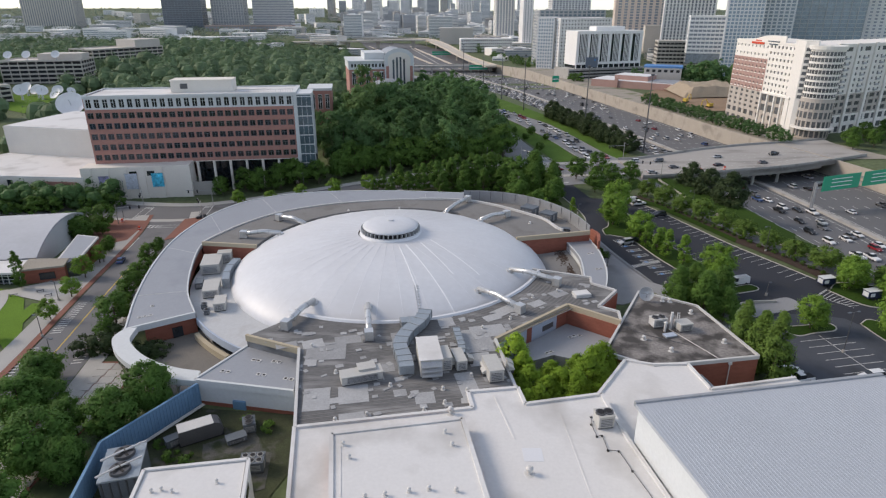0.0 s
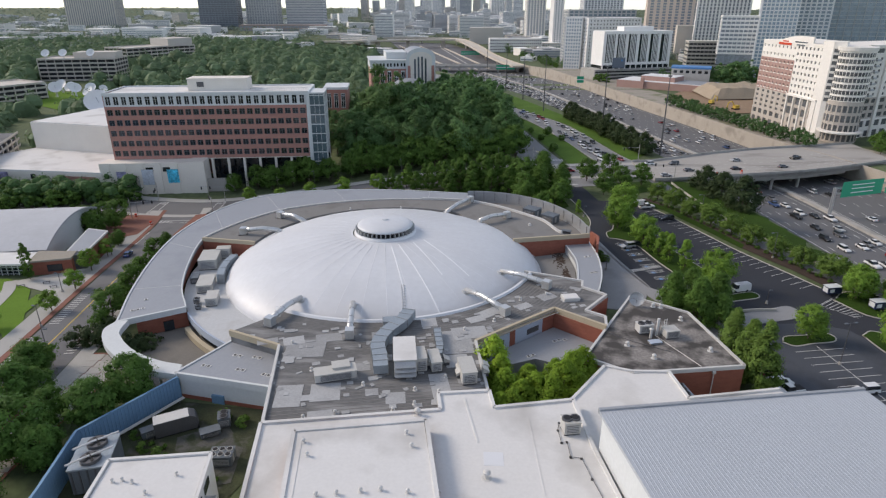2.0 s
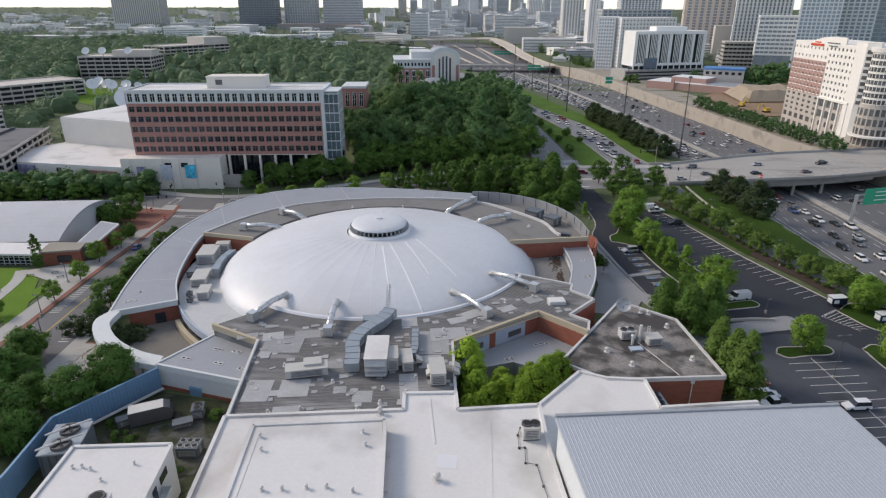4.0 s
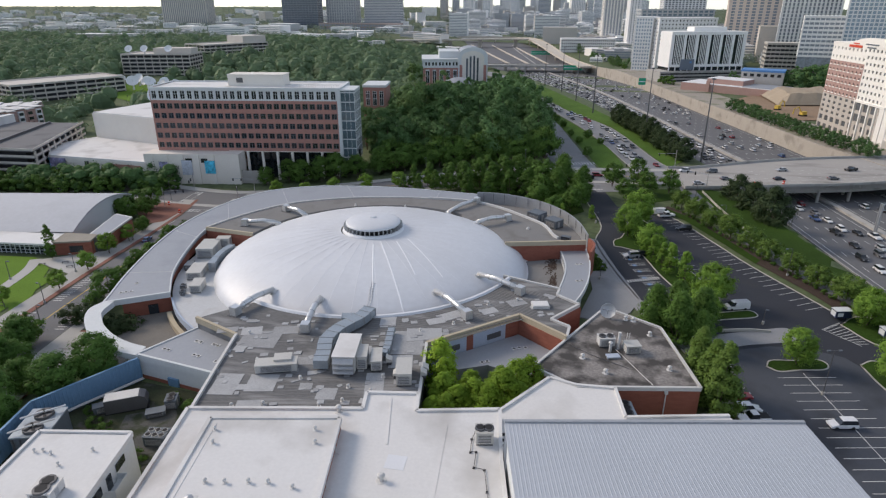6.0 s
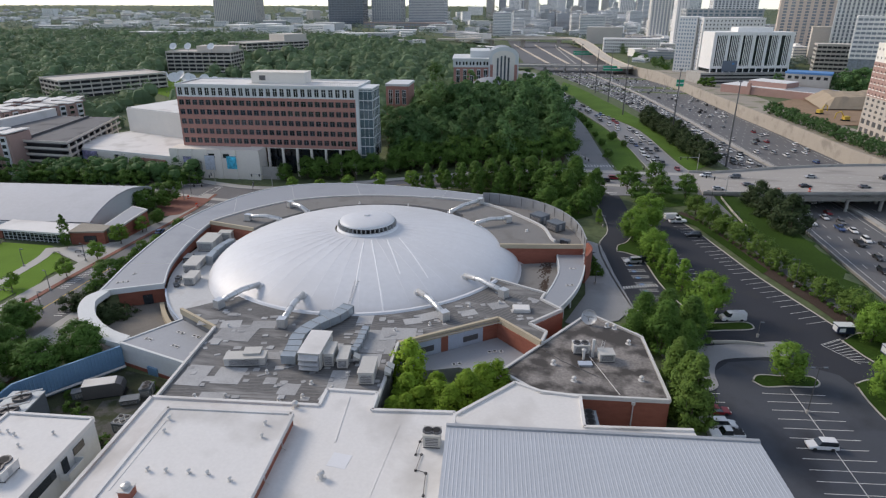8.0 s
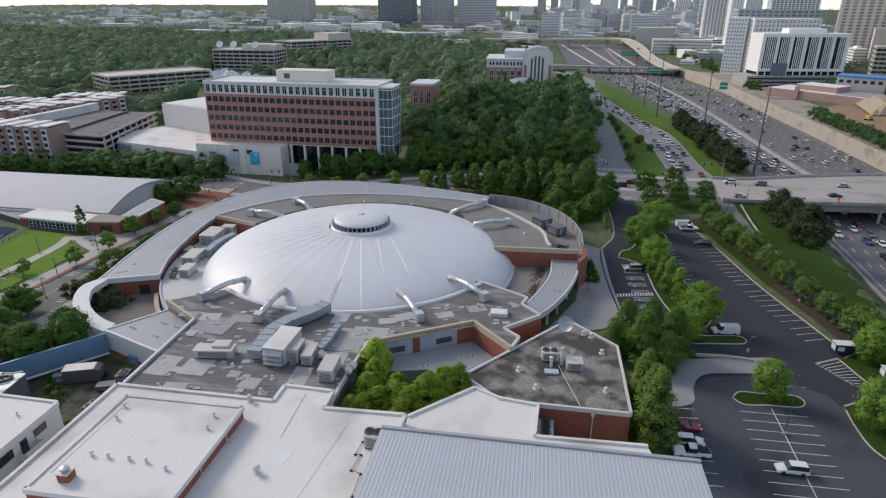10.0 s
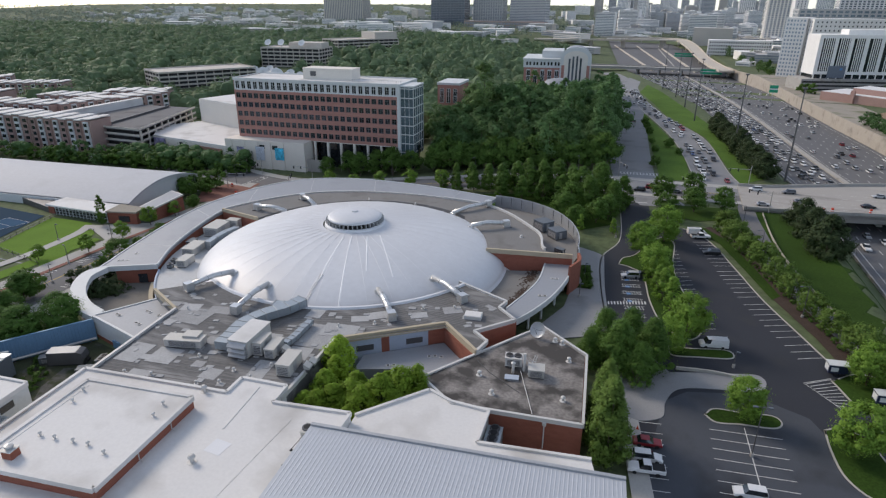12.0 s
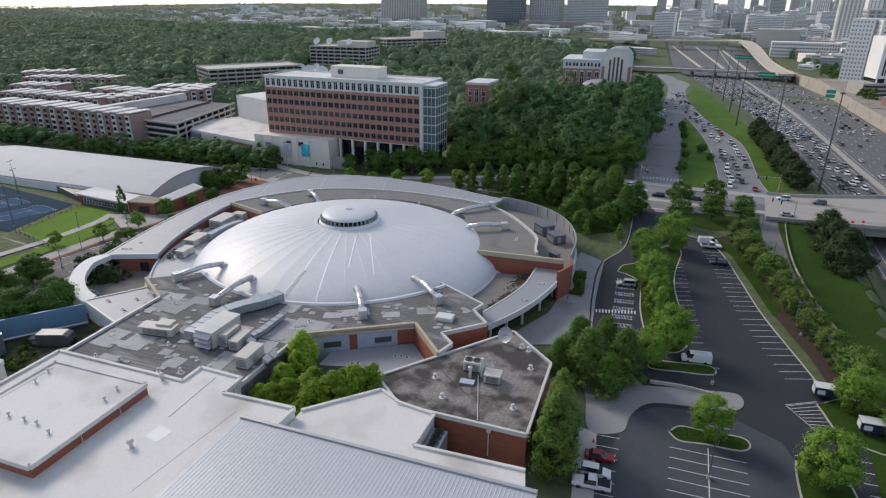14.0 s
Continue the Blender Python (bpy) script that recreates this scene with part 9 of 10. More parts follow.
for x, y, w, d, t in ((-18.5, 103.5, 5, 3, 14), (-8, 104, 4, 5, 12), (9, 107, 7, 4.5, 12), (13.5, 116, 6, 3, 40), (-1, 97.5, 3.5, 6, 12), (-30, 101.5, 4, 2, 20), (26, 124, 4, 3, 35), (-14.5, 79.6, 4, 2, 12), (8.5, 91, 3, 3, 12), (-20.9, 84.2, 4.4, 6.2, 8), (-15.0, 85.6, 5.0, 5.0, 10), (-3.0, 84.6, 3.3, 3.2, 8), (-22.0, 99.3, 7.4, 6.2, 6), (-25, 102, 4, 3, 20), (4.2, 88.4, 3.2, 7.5, 12), (6.4, 103.2, 6.2, 8.6, 8), (-24.2, 95.4, 2.2, 1.8, 0),
                   (0.6, 110.8, 3.2, 3.6, 10), (10.2, 112.6, 3.6, 2.4, 30), (-16, 84.3, 7, 1.6, 14), (6.8, 96.5, 4.4, 4.2, 12), (20.5, 119, 3.6, 2.4, 35), (30.5, 122.6, 3, 1.6, 20), (-7.2, 86, 2.2, 2.0, 12), (3.8, 83.8, 1.6, 1.4, 0), (33, 128.6, 2.6, 1.2, -20), (-10.5, 93.5, 3.6, 2.6, 12)):
    pt = part("patch", box(B(), -w / 2, w / 2, -d / 2, d / 2, -0.05, 0.034 + 0.0011 * abs(x)), M_PATCH, felt)
    pt.matrix_local = pose(x, y, DZ, 0, 0, t)
n = 0
while n < 150:
    x, y = random.uniform(-34, 34), random.uniform(78, 132)
    if inside((x, y), deck_plan) and math.hypot(x - CX, y - CY) > 41:
        pt = part("patch", box(B(), -random.uniform(.2, .9), random.uniform(.2, .9), -random.uniform(.2, .7), random.uniform(.2, .7), -0.05, 0.05 + 0.0007 * n), M_PATCH, felt)
        pt.matrix_local = pose(x, y, DZ, 0, 0, random.choice((12, 12, 20, 40)))
        n += 1
# raised felt laps running across the front of the deck
bm = B()
for k in range(26):
    y0 = 78.5 + 0.95 * k
    a, b = Vector((-24 + 0.16 * k, y0 - 0.9)), Vector((12.0, y0 + 6.2))
    cut = [p for p in (a.lerp(b, t) for t in np.linspace(0, 1, 40)) if inside((p.x, p.y), deck_plan)]
    if len(cut) > 3 and (k < 9 or k > 20):
        bar(bm, cut[0], cut[-1], 0.16, DZ - 0.02, DZ + 0.025)
for k in range(16):
    r = 40.2 + 0.85 * k
    l = [q for q in (polar(r, a) for a in np.linspace(-82, -24, 40)) if inside(q, deck_plan)]
    if len(l) > 3:
        wall_line(bm, l, 0.18, DZ - 0.02, DZ + 0.03)
part("lap", bm, M_DECKB, felt, "raised felt laps", kind="stuff")
part("skirt", rings_lathe(B(), CX, CY, [(39.6, 7.56), (39.3, 7.95), (38.8, 8.0)], 90, a_e, a_s), M_SEAM, felt, "white dome skirt flashing")
bxr = placed("skylight_curb", "low pale metal curb box on the deck", "roof curb", 29.6, 121.4, DZ, 12)
part("curb", box(B(), 0, 3.6, 0, 2.6, 0, 0.7), M_TRIM, bxr)
part("lid", box(B(), 0.15, 3.45, 0.15, 2.45, 0.68, 0.8), M_WHITE, bxr)
for x, y in ((22.8, 132.0), (24.2, 131.4)):
    casing("small_unit", "small dark unit beside the supply duct", x, y, DZ, 1.0, 0.9, 0.9, 0, M_UNITDARK, 0, louvre=False)


def vent(x, y, z, r=0.28, h=0.75, label="small white mushroom roof vent"):
    v = thing("roof_vent", label, "roof vent", group="roof vents", at=(x, y, z))
    part("pipe", cyl(B(), 0, 0, 0, h * 0.7, r * 0.55, r * 0.5, 10), M_TRIM, v)
    part("cap", rings_lathe(B(), 0, 0, [(r, h * 0.62), (r * 0.95, h * 0.8), (r * 0.5, h), (0.01, h * 1.03)], 12), M_TRIM, v)
    part("flashing", cyl(B(), 0, 0, 0, 0.06, r * 1.4, r * 1.2, 10), M_TRIM, v)


for x, y in ((-14.0, 69.2), (-12.8, 66.5), (0.3, 71.8), (1.3, 69.1), (-9.8, 59.3), (-7.3, 59.7), (-4.3, 60.3), (-1.8, 60.7), (1.7, 60.4)):
    vent(x, y, 10.62)
for x, y in ((39.5, 104.7), (43.4, 100.3), (52.9, 115.6), (54.8, 103.4), (48.8, 121.5), (50.3, 121.1)):
    vent(x, y, 6.95, 0.42, 0.9)
for x, y in ((-16.9, 78.6), (-12.1, 80.0), (-3.0, 81.2), (0.3, 83.1), (4.1, 86.5), (-19, 92), (-25, 101), (8, 108), (14, 112), (20, 122), (26, 125), (0, 87), (5, 91), (-9, 88)):
    vent(x, y, DZ, 0.3, 0.7, "small grey roof vent on the deck")
for x, y in ((-35.5, 62.2), (-32.8, 60.4), (-30.2, 63.9), (-38.2, 62.2), (-37.0, 62.5)):
    vent(x, y, 8.75, 0.22, 0.7, "small roof vent on the annex")
vent(11.8, 65.8, 8.6, 0.55, 1.3, "dark grey spun exhaust vent"), vent(1.2, 79.0, 8.6, 0.5, 1.3, "round dark exhaust stack")
vent(-14, 186, 7.5, 0.3, 0.6), vent(-30, 184, 7.5, 0.3, 0.6), vent(-48, 176, 7.5, 0.3, 0.6), vent(26, 172, 7.5, 0.4, 0.6)
chm = placed("roof_chimney", "square red-brick chimney with a grey metal cowl", "chimney", -9.2, 54.9, 10.62, 12)
part("shaft", box(B(), -0.75, 0.75, -0.75, 0.75, 0, 1.2), M_BRICK, chm)
part("coping", box(B(), -0.85, 0.85, -0.85, 0.85, 1.2, 1.34), M_TRIM, chm)
part("cowl", rings_lathe(B(), 0, 0, [(0.45, 1.34), (0.45, 1.6), (0.6, 1.62), (0.55, 1.85), (0.02, 2.0)], 14), M_GREYMETAL, chm)
casing("ac_unit", "beige rooftop cooling unit with two small fans", 23.4, 75.0, 8.6, 2.5, 2.2, 2.2, 10, fans=2)
pipe_ = thing("conduit_run", "thin dark conduit on pale roof blocks", "conduit")
cpts = [(23.0, 78.0), (22.6, 76.2), (22.8, 73.4), (23.6, 73.6), (23.7, 70.4), (25.2, 70.2), (26.0, 66.2), (27.2, 61), (28.4, 55)]
part("conduit", tube(B(), [(p[0], p[1], 8.78) for p in cpts], 0.05, 6), M_STEEL, pipe_)
for p in cpts:
    part("block", box(B(), p[0] - 0.16, p[0] + 0.16, p[1] - 0.16, p[1] + 0.16, 8.6, 8.76), M_BLACK, pipe_)
pad = thing("roof_mat", "bright white square walk mat on the roof", "roof mat")
part("mat", box(B(), 11.4, 14.2, 68.2, 71.0, 8.6, 8.63), M_SEAM, pad)
seam_ob = thing("roof_seam_set", "raised white roof seams and kerbs", "roof seam", kind="structure")
part("seam", bar(B(), (8.4, 83.8), (10.6, 73.0), 0.3, 8.58, 8.68), M_WHITE, seam_ob)
part("seam", bar(B(), (18.5, 79), (19.5, 60), 0.2, 8.58, 8.64), M_WHITE, seam_ob)
part("seam", bar(B(), (-14.6, 70.6), (-12.2, 55), 0.16, 10.6, 10.68), M_WHITE, seam_ob)
for k in range(5):
    part("pad", box(B(), 26.6, 27.2, 74.6 + 1.3 * k, 75.2 + 1.3 * k, 7.1, 7.16), M_BLACK, seam_ob)

# pentagon block: dish, cooling units, mast, hatch, pipe line
dish = placed("satellite_dish", "white mesh satellite dish at the roof corner", "satellite dish", 45.2, 121.9, 6.95, -12)
bm = rings_lathe(B(), 0, 0, [(0.05, 0.0), (0.6, 0.06), (1.1, 0.2), (1.55, 0.42), (1.58, 0.36), (1.1, 0.13), (0.6, 0.0), (0.05, -0.05)], 28)
dp = part("reflector", bm, M_GREYMETAL, dish, "pale mesh reflector")
dp.matrix_local = pose(0, 0, 1.5, 62, 0, 0)
part("mast", tube(B(), [(0, 0.15, 0), (0, 0.1, 1.5)], 0.1, 8), M_STEEL, dish)
part("base_plate", box(B(), -0.6, 0.6, -0.5, 0.8, 0, 0.1), M_STEEL, dish)
for sx in (-1.0, 0.0, 1.0):
    part("feed_strut", tube(B(), [(sx * 1.2, -0.4 + 0.3 * abs(sx), 1.7 - 1.2 * (sx == 0)), (0, -1.25, 2.15)], 0.035, 6), M_STEEL, dish)
part("feed_horn", cyl(B(), 0, -1.25, 2.05, 2.3, 0.12, 0.1, 10), M_GREYMETAL, dish)
casing("ac_unit", "white cooling unit with two dark fans", 42.8, 108.9, 6.95, 3.0, 2.0, 1.9, 14, M_TRIM, fans=2)
casing("ac_unit", "pale louvred cooling unit on a tall frame", 47.6, 107.2, 6.95, 2.8, 2.4, 1.7, 14)
fls = thing("flue_pipe", "short white flue with a conical cap", "flue", at=(44.7, 107.8, 6.95))
part("pipe", tube(B(), [(0, 0, 0), (0, 0, 2.0)], 0.26, 12), M_WHITE, fls)
part("cap", rings_lathe(B(), 0, 0, [(0.42, 1.95), (0.42, 2.05), (0.02, 2.35)], 14), M_TRIM, fls)
lad2 = thing("gas_ladder", "white ladder leaning on a cooling unit", "ladder")
for o in (-0.22, 0.22):
    part("rail", tube(B(), [(47.5 + o, 108.2, 6.95), (48.1 + o, 110.4, 9.9)], 0.05, 6), M_WHITE, lad2)
for k in range(8):
    q = (k + 0.6) / 8
    part("rung", tube(B(), [(47.28 + 0.6 * q, 108.2 + 2.2 * q, 6.95 + 2.95 * q), (47.72 + 0.6 * q, 108.2 + 2.2 * q, 6.95 + 2.95 * q)], 0.035, 5), M_WHITE, lad2)
mst = thing("vent_mast", "white vent stack with guy wires", "vent stack", at=(46.3, 109.2, 6.95))
part("stack", tube(B(), [(0, 0, 0), (0, 0, 3.6)], 0.28, 12), M_WHITE, mst)
for dx, dy in ((2.2, -1.0), (2.6, 1.6), (-0.8, 2.6)):
    part("guy_wire", tube(B(), [(0, 0, 3.5), (dx, dy, 0)], 0.03, 5), M_GREYMETAL, mst)
htc = placed("roof_hatch", "pale metal roof hatch", "roof hatch", 44.1, 105.0, 6.95, 15)
part("frame", box(B(), 0, 2.4, 0, 1.3, 0, 0.3), M_GREYMETAL, htc)
part("lid", box(B(), -0.05, 2.45, -0.05, 1.35, 0.3, 0.4), M_BLUEPANEL, htc)
gp_ = thing("gas_pipe", "thin pale gas pipe across the roof", "pipe")
part("pipe", tube(B(), [(45.8, 108.8, 7.05), (51.2, 97.8, 7.05)], 0.07, 6), M_TRIM, gp_)
part("pipe", tube(B(), [(36.0, 110.0, 7.05), (41, 106, 7.05), (47.6, 102.4, 7.05)], 0.05, 6), M_STEEL, gp_)
for t in (0.2, 0.5, 0.8):
    p = Vector((45.8, 108.8)).lerp(Vector((51.2, 97.8)), t)
    part("block", box(B(), p.x - 0.15, p.x + 0.15, p.y - 0.1, p.y + 0.1, 6.95, 7.02), M_BLACK, gp_)
dpn = thing("downpipe", "white downpipe on the brick wall", "pipe")
part("pipe", tube(B(), [(53.4, 97.15, 6.3), (53.4, 97.15, 1.5)], 0.1, 8), M_TRIM, dpn)
part("hopper", box(B(), 53.1, 53.7, 96.95, 97.4, 6.0, 6.5), M_TRIM, dpn)
casing("gap_unit", "blue-grey cooling bank in the planted gap", 45.9, 89.6, 0.6, 2.4, 5.0, 4.6, 10, M_DUCT, fans=4)

# gallery plant west of the dome
casing("gallery_unit", "large pale air handler on the gallery", -62.2, 143.0, 3.4, 4.6, 7.6, 2.8, 12)
casing("gallery_unit", "pale air handler behind", -60.4, 150.6, 3.4, 3.6, 2.6, 3.0, 12)
casing("gallery_unit", "pale rooftop unit on the gallery", -56.9, 129.5, 3.4, 3.6, 6.6, 2.0, 14)
casing("gallery_unit", "small tan rooftop unit on the gallery", -51.9, 122.8, 3.4, 2.6, 4.6, 2.0, 14)
casing("gallery_unit", "small grey unit against the brick wall", -60.6, 134.6, 3.4, 1.8, 3.4, 1.6, 14, M_UNITDARK)
casing("gallery_unit", "small dark condenser on the gallery", -55.2, 124.0, 3.4, 1.2, 1.4, 1.1, 14, M_UNITDARK, fans=1)
casing("gallery_unit", "small dark condenser on the gallery", -53.6, 121.2, 3.4, 1.2, 1.4, 1.1, 14, M_UNITDARK, fans=1)
gd_ = thing("gallery_duct", "blue-grey duct curving beside the dome", "duct")
gl_ = [(-54.6, 148.6), (-54.9, 144.5), (-54.4, 140.0), (-53.2, 135.5)]
part("segment", wall_line(B(), spline(gl_, 5), 1.7, 3.9, 5.9), M_DUCT, gd_)
for p in gl_:
    part("flange", box(B(), p[0] - 1.0, p[0] + 1.0, p[1] - 0.08, p[1] + 0.08, 3.4, 6.0), M_GREYMETAL, gd_)


def dots(x, y, z, n, turn, label="small white access hatches in a row"):
    h_ = placed("hatch_row", label, "roof hatch", x, y, z, turn, group="hatches")
    for i in range(n):
        q = part("hatch", box(B(), i * 1.1, i * 1.1 + 0.8, 0, 0.8, 0, 0.12), M_WHITE, h_)
        part("opening", box(B(), i * 1.1 + 0.16, i * 1.1 + 0.64, 0.16, 0.64, 0.1, 0.14), M_BLACK, q)


dots(-66.0, 116.6, band_z(0, 117), 3, 30), dots(-65.6, 121.8, band_z(0, 122), 1, 20)
for x, y in ((-41.2, 95.8), (-34.3, 94.8), (-32.6, 99.1), (-36.6, 99.6), (-29.0, 93.4)):
    dots(x, y, 5.2, 2, -14, "pair of small white hatches on grey roof")
dots(20.6, 104.6, 3.5, 2, 30), dots(26.4, 110.8, 3.5, 2, 30), dots(28.6, 111.6, 3.5, 1, 30)
dots(39.6, 153.4, 5.0, 2, 20), dots(39.4, 143.0, 5.0, 2, 20)
casing("screen_unit", "grey cooling tower behind the curved screen", 25.0, 187.6, 4.6, 4.6, 4.2, 3.0, -35, M_UNITDARK, group="plant behind the screen")
casing("screen_unit", "grey cooling tower behind the curved screen", 30.5, 183.2, 4.6, 4.4, 3.8, 2.6, -40, M_UNITDARK, group="plant behind the screen")
casing("screen_unit", "small dark pump behind the curved screen", 35.5, 172.0, 4.6, 2.6, 1.6, 1.2, -20, M_UNITDARK, group="plant behind the screen")

# west yard plant
ch = placed("chiller", "large dark chiller with two fans and white cross pipes", "chiller", -49.3, 68.1, 0.05, 16)
bm = box(B(), 0, 5.4, 0, 7.4, 0.2, 4.6)
bmesh.ops.bevel(bm, geom=list(bm.edges), offset=0.08, segments=1, affect="EDGES")
part("casing", bm, M_UNITDARK, ch, "dark blue-grey casing")
part("deck", box(B(), -0.1, 5.5, -0.1, 7.5, 4.55, 4.8), M_DUCT, ch)
for cy in (1.9, 5.5):
    f = part("fan_ring", cyl(B(), 2.7, cy, 4.8, 5.3, 1.5, 1.45, 24), M_STEEL, ch)
    for k in range(6):
        bl = part("blade", box(B(), 0.15, 1.25, -0.22, 0.22, -0.03, 0.03), M_BLACK, f)
        bl.matrix_local = pose(2.7, cy, 5.32, 14, 0, 60 * k)
    part("pipe", tube(B(), [(-0.2, cy - 1.6, 5.5), (2.7, cy, 5.6)], 0.16, 8), M_WHITE, ch)
    part("pipe", tube(B(), [(2.9, cy, 5.6), (5.5, cy + 1.5, 5.5)], 0.16, 8), M_WHITE, ch)
for k in range(5):
    part("rib", box(B(), 0.3 + 1.1 * k, 0.5 + 1.1 * k, -0.12, 0.02, 0.4, 4.4), M_STEEL, ch)
tank = placed("generator", "dark generator with rounded hood and pale roof", "generator", -41.0, 84.0, 0.05, 30)
bm = side_solid(B(), [(-3.4, 0.3), (3.2, 0.3), (3.6, 1.4), (3.2, 2.5), (2.4, 2.9), (-3.4, 2.9)], 2.8, 0.1)
part("hood", bm, M_STEEL, tank, "dark rounded hood")
part("roof", box(B(), -3.4, 2.2, -1.3, 1.3, 2.88, 3.0), M_TRIM, tank, "pale roof panel")
part("skid", box(B(), -3.6, 3.6, -1.2, 1.2, 0, 0.32), M_BLACK, tank)
cnd = casing("yard_unit", "small condenser with six dark fans", -31.6, 75.0, 0.05, 3.6, 2.6, 2.0, 6, M_UNITDARK, group="yard units")
for k in range(6):
    f = part("fan_ring", cyl(B(), 0.65 + 1.15 * (k % 3), 0.68 + 1.25 * (k // 3), 2.05, 2.2, 0.5, 0.48, 16), M_UNIT, cnd, "pale fan ring")
    part("fan_blade", cyl(B(), 0.65 + 1.15 * (k % 3), 0.68 + 1.25 * (k // 3), 2.19, 2.23, 0.42, 0.42, 8), M_BLACK, f)
casing("yard_unit", "small dark condenser in the yard", -33.8, 84.4, 0.05, 2.0, 2.4, 2.0, 20, M_UNITDARK, fans=2, group="yard units")
casing("yard_unit", "dark pump skid in the yard", -35.6, 81.4, 0.05, 3.2, 1.8, 1.1, 30, M_UNITDARK, group="yard units")
casing("yard_unit", "dark tank skid in the yard", -45.2, 80.6, 0.05, 4.6, 1.6, 1.6, 40, M_UNITDARK, group="yard units")
casing("annex_unit", "white cooling unit with dark grilles on the annex", -31.2, 53.6, 8.75, 3.0, 3.0, 1.6, 10, M_TRIM, fans=2)
rl = thing("pipe_rack", "pair of pale pipes along the screen wall", "pipe")
for o in (0.7, 1.1):
    ln = offset_line([(-44.2, 92.6), (-53.4, 76.8)], o)
    part("pipe", tube(B(), [(*p, 0.8) for p in ln], 0.14, 8), M_TRIM, rl)
for t in (0.05, 0.3, 0.55, 0.8, 0.97):
    p = Vector((-44.2, 92.6)).lerp(Vector((-53.4, 76.8)), t)
    part("post", box(B(), p.x + 0.6, p.x + 0.8, p.y - 0.7, p.y - 0.5, -0.7, 0.8), M_STEEL, rl)
patch("ground_yard_gravel", [(-40, 82), (-33, 86), (-28, 80), (-27, 72), (-33, 70), (-38, 76)], M_YARDGRAVEL, "bare grey gravel in the plant yard", "gravel", 0.12)
bal = placed("balcony", "small white balcony on the annex wall", "balcony", -25.9, 61.2, 5.2, -79)
part("floor", box(B(), -1.8, 1.8, 0, 1.5, -0.1, 0.1), M_PANEL, bal)
for a in ((-1.8, 1.8, 1.42, 1.5), (-1.8, -1.72, 0, 1.5), (1.72, 1.8, 0, 1.5)):
    part("rail_panel", box(B(), *a, 0.1, 1.1), M_PANEL, bal)


# ---- street furniture ----
def street_lamp(x, y, z, h, arms, label, group="lamp posts", span=1.4):
    lp = thing("street_lamp", label, "street lamp", group, at=(x, y, z))
    part("pole", tube(B(), [(0, 0, -0.3), (0, 0, h)], [0.11, 0.07], 8), M_STEEL, lp)
    part("base", cyl(B(), 0, 0, -0.2, 0.7, 0.3, 0.3, 10), M_CONCRETE, lp)
    for a in arms:
        ax, ay = math.cos(radians(a)), math.sin(radians(a))
        part("arm", tube(B(), [(0, 0, h - 0.1), (ax * span * 0.6, ay * span * 0.6, h + 0.05), (ax * span, ay * span, h)], 0.05, 6), M_STEEL, lp)
        hd = part("lamp_head", box(B(), -0.35, 0.35, -0.16, 0.16, -0.1, 0.1), M_UNITDARK, lp)
        hd.matrix_local = pose(ax * (span + 0.3), ay * (span + 0.3), h, 0, 0, a)


street_lamp(84.4, 111.1, 0, 9.6, (13, 193), "tall dark lot lamp with two heads", span=0.8)
for x, y in ((96, 168), (88, 205), (83.5, 228)):
    street_lamp(x, y, 0, 8, (200,), "grey lamp post with one arm beside the trees")
for x, y in ((81.5, 138.2), (58.5, 145.2), (64.6, 125.8), (47.4, 203), (44.8, 170), (46.2, 157)):
    street_lamp(x, y, 0.1, 3.6, (0,), "short path lamp post", "path lamps", 0.1)
for x, y, a in ((-89.5, 119, 170), (-98.5, 140, 170), (-111, 131, 0), (-80.5, 108, 0), (-82, 92, 170), (-76.5, 84, 0), (-104, 172, 170)):
    street_lamp(x, y, land(x, y), 5.5, (a,), "dark street lamp post", "street lamps", 0.5)
for x, y, a in ((-124, 224, 20), (-136, 250, -60), (-23, 262, -90), (-60, 254, -90), (20, 272, -90)):
    street_lamp(x, y, land(x, y), 9, (a,), "grey street lamp with a long arm", "street lamps", 2.2)
for x, y in ((-166, 141), (-150, 134), (-128, 120), (-190, 138)):
    street_lamp(x, y, land(x, y), 14, (-60, 120), "tall pale court floodlight mast", "court floodlights", 0.9)


def signal(x, y, a, span, label="traffic signal mast with a long arm"):
    z = land(x, y)
    sg = thing("traffic_signal", label, "traffic signal", "traffic signals", at=(x, y, z))
    part("pole", tube(B(), [(0, 0, -0.3), (0, 0, 8)], [0.16, 0.12], 8), M_CONCRETE, sg)
    ax, ay = math.cos(radians(a)), math.sin(radians(a))
    part("mast_arm", tube(B(), [(0, 0, 6.4), (ax * span, ay * span, 6.8)], [0.1, 0.06], 6), M_GREYMETAL, sg)
    for t in (0.55, 0.9):
        part("signal_head", box(B(), ax * span * t - 0.2, ax * span * t + 0.2, ay * span * t - 0.2, ay * span * t + 0.2, 5.6, 6.8), M_BLACK, sg)


for x, y, a, s in ((-122.5, 217, 15, 9), (-96, 243, 190, 10), (-125, 243, -70, 9), (-92, 221, 120, 9), (36, 277, -60, 9), (68, 254, 130, 10), (92, 250, 150, 9), (86, 286, 200, 9)):
    signal(x, y, a, s)
cone = placed("traffic_cone", "orange cone beside the pavement", "traffic cone", 66.6, 110.4, 0.1, 0)
part("cone", cyl(B(), 0, 0, 0, 0.7, 0.22, 0.04, 12), M_RED, cone)
part("foot", box(B(), -0.25, 0.25, -0.25, 0.25, -0.02, 0.05), M_RED, cone)
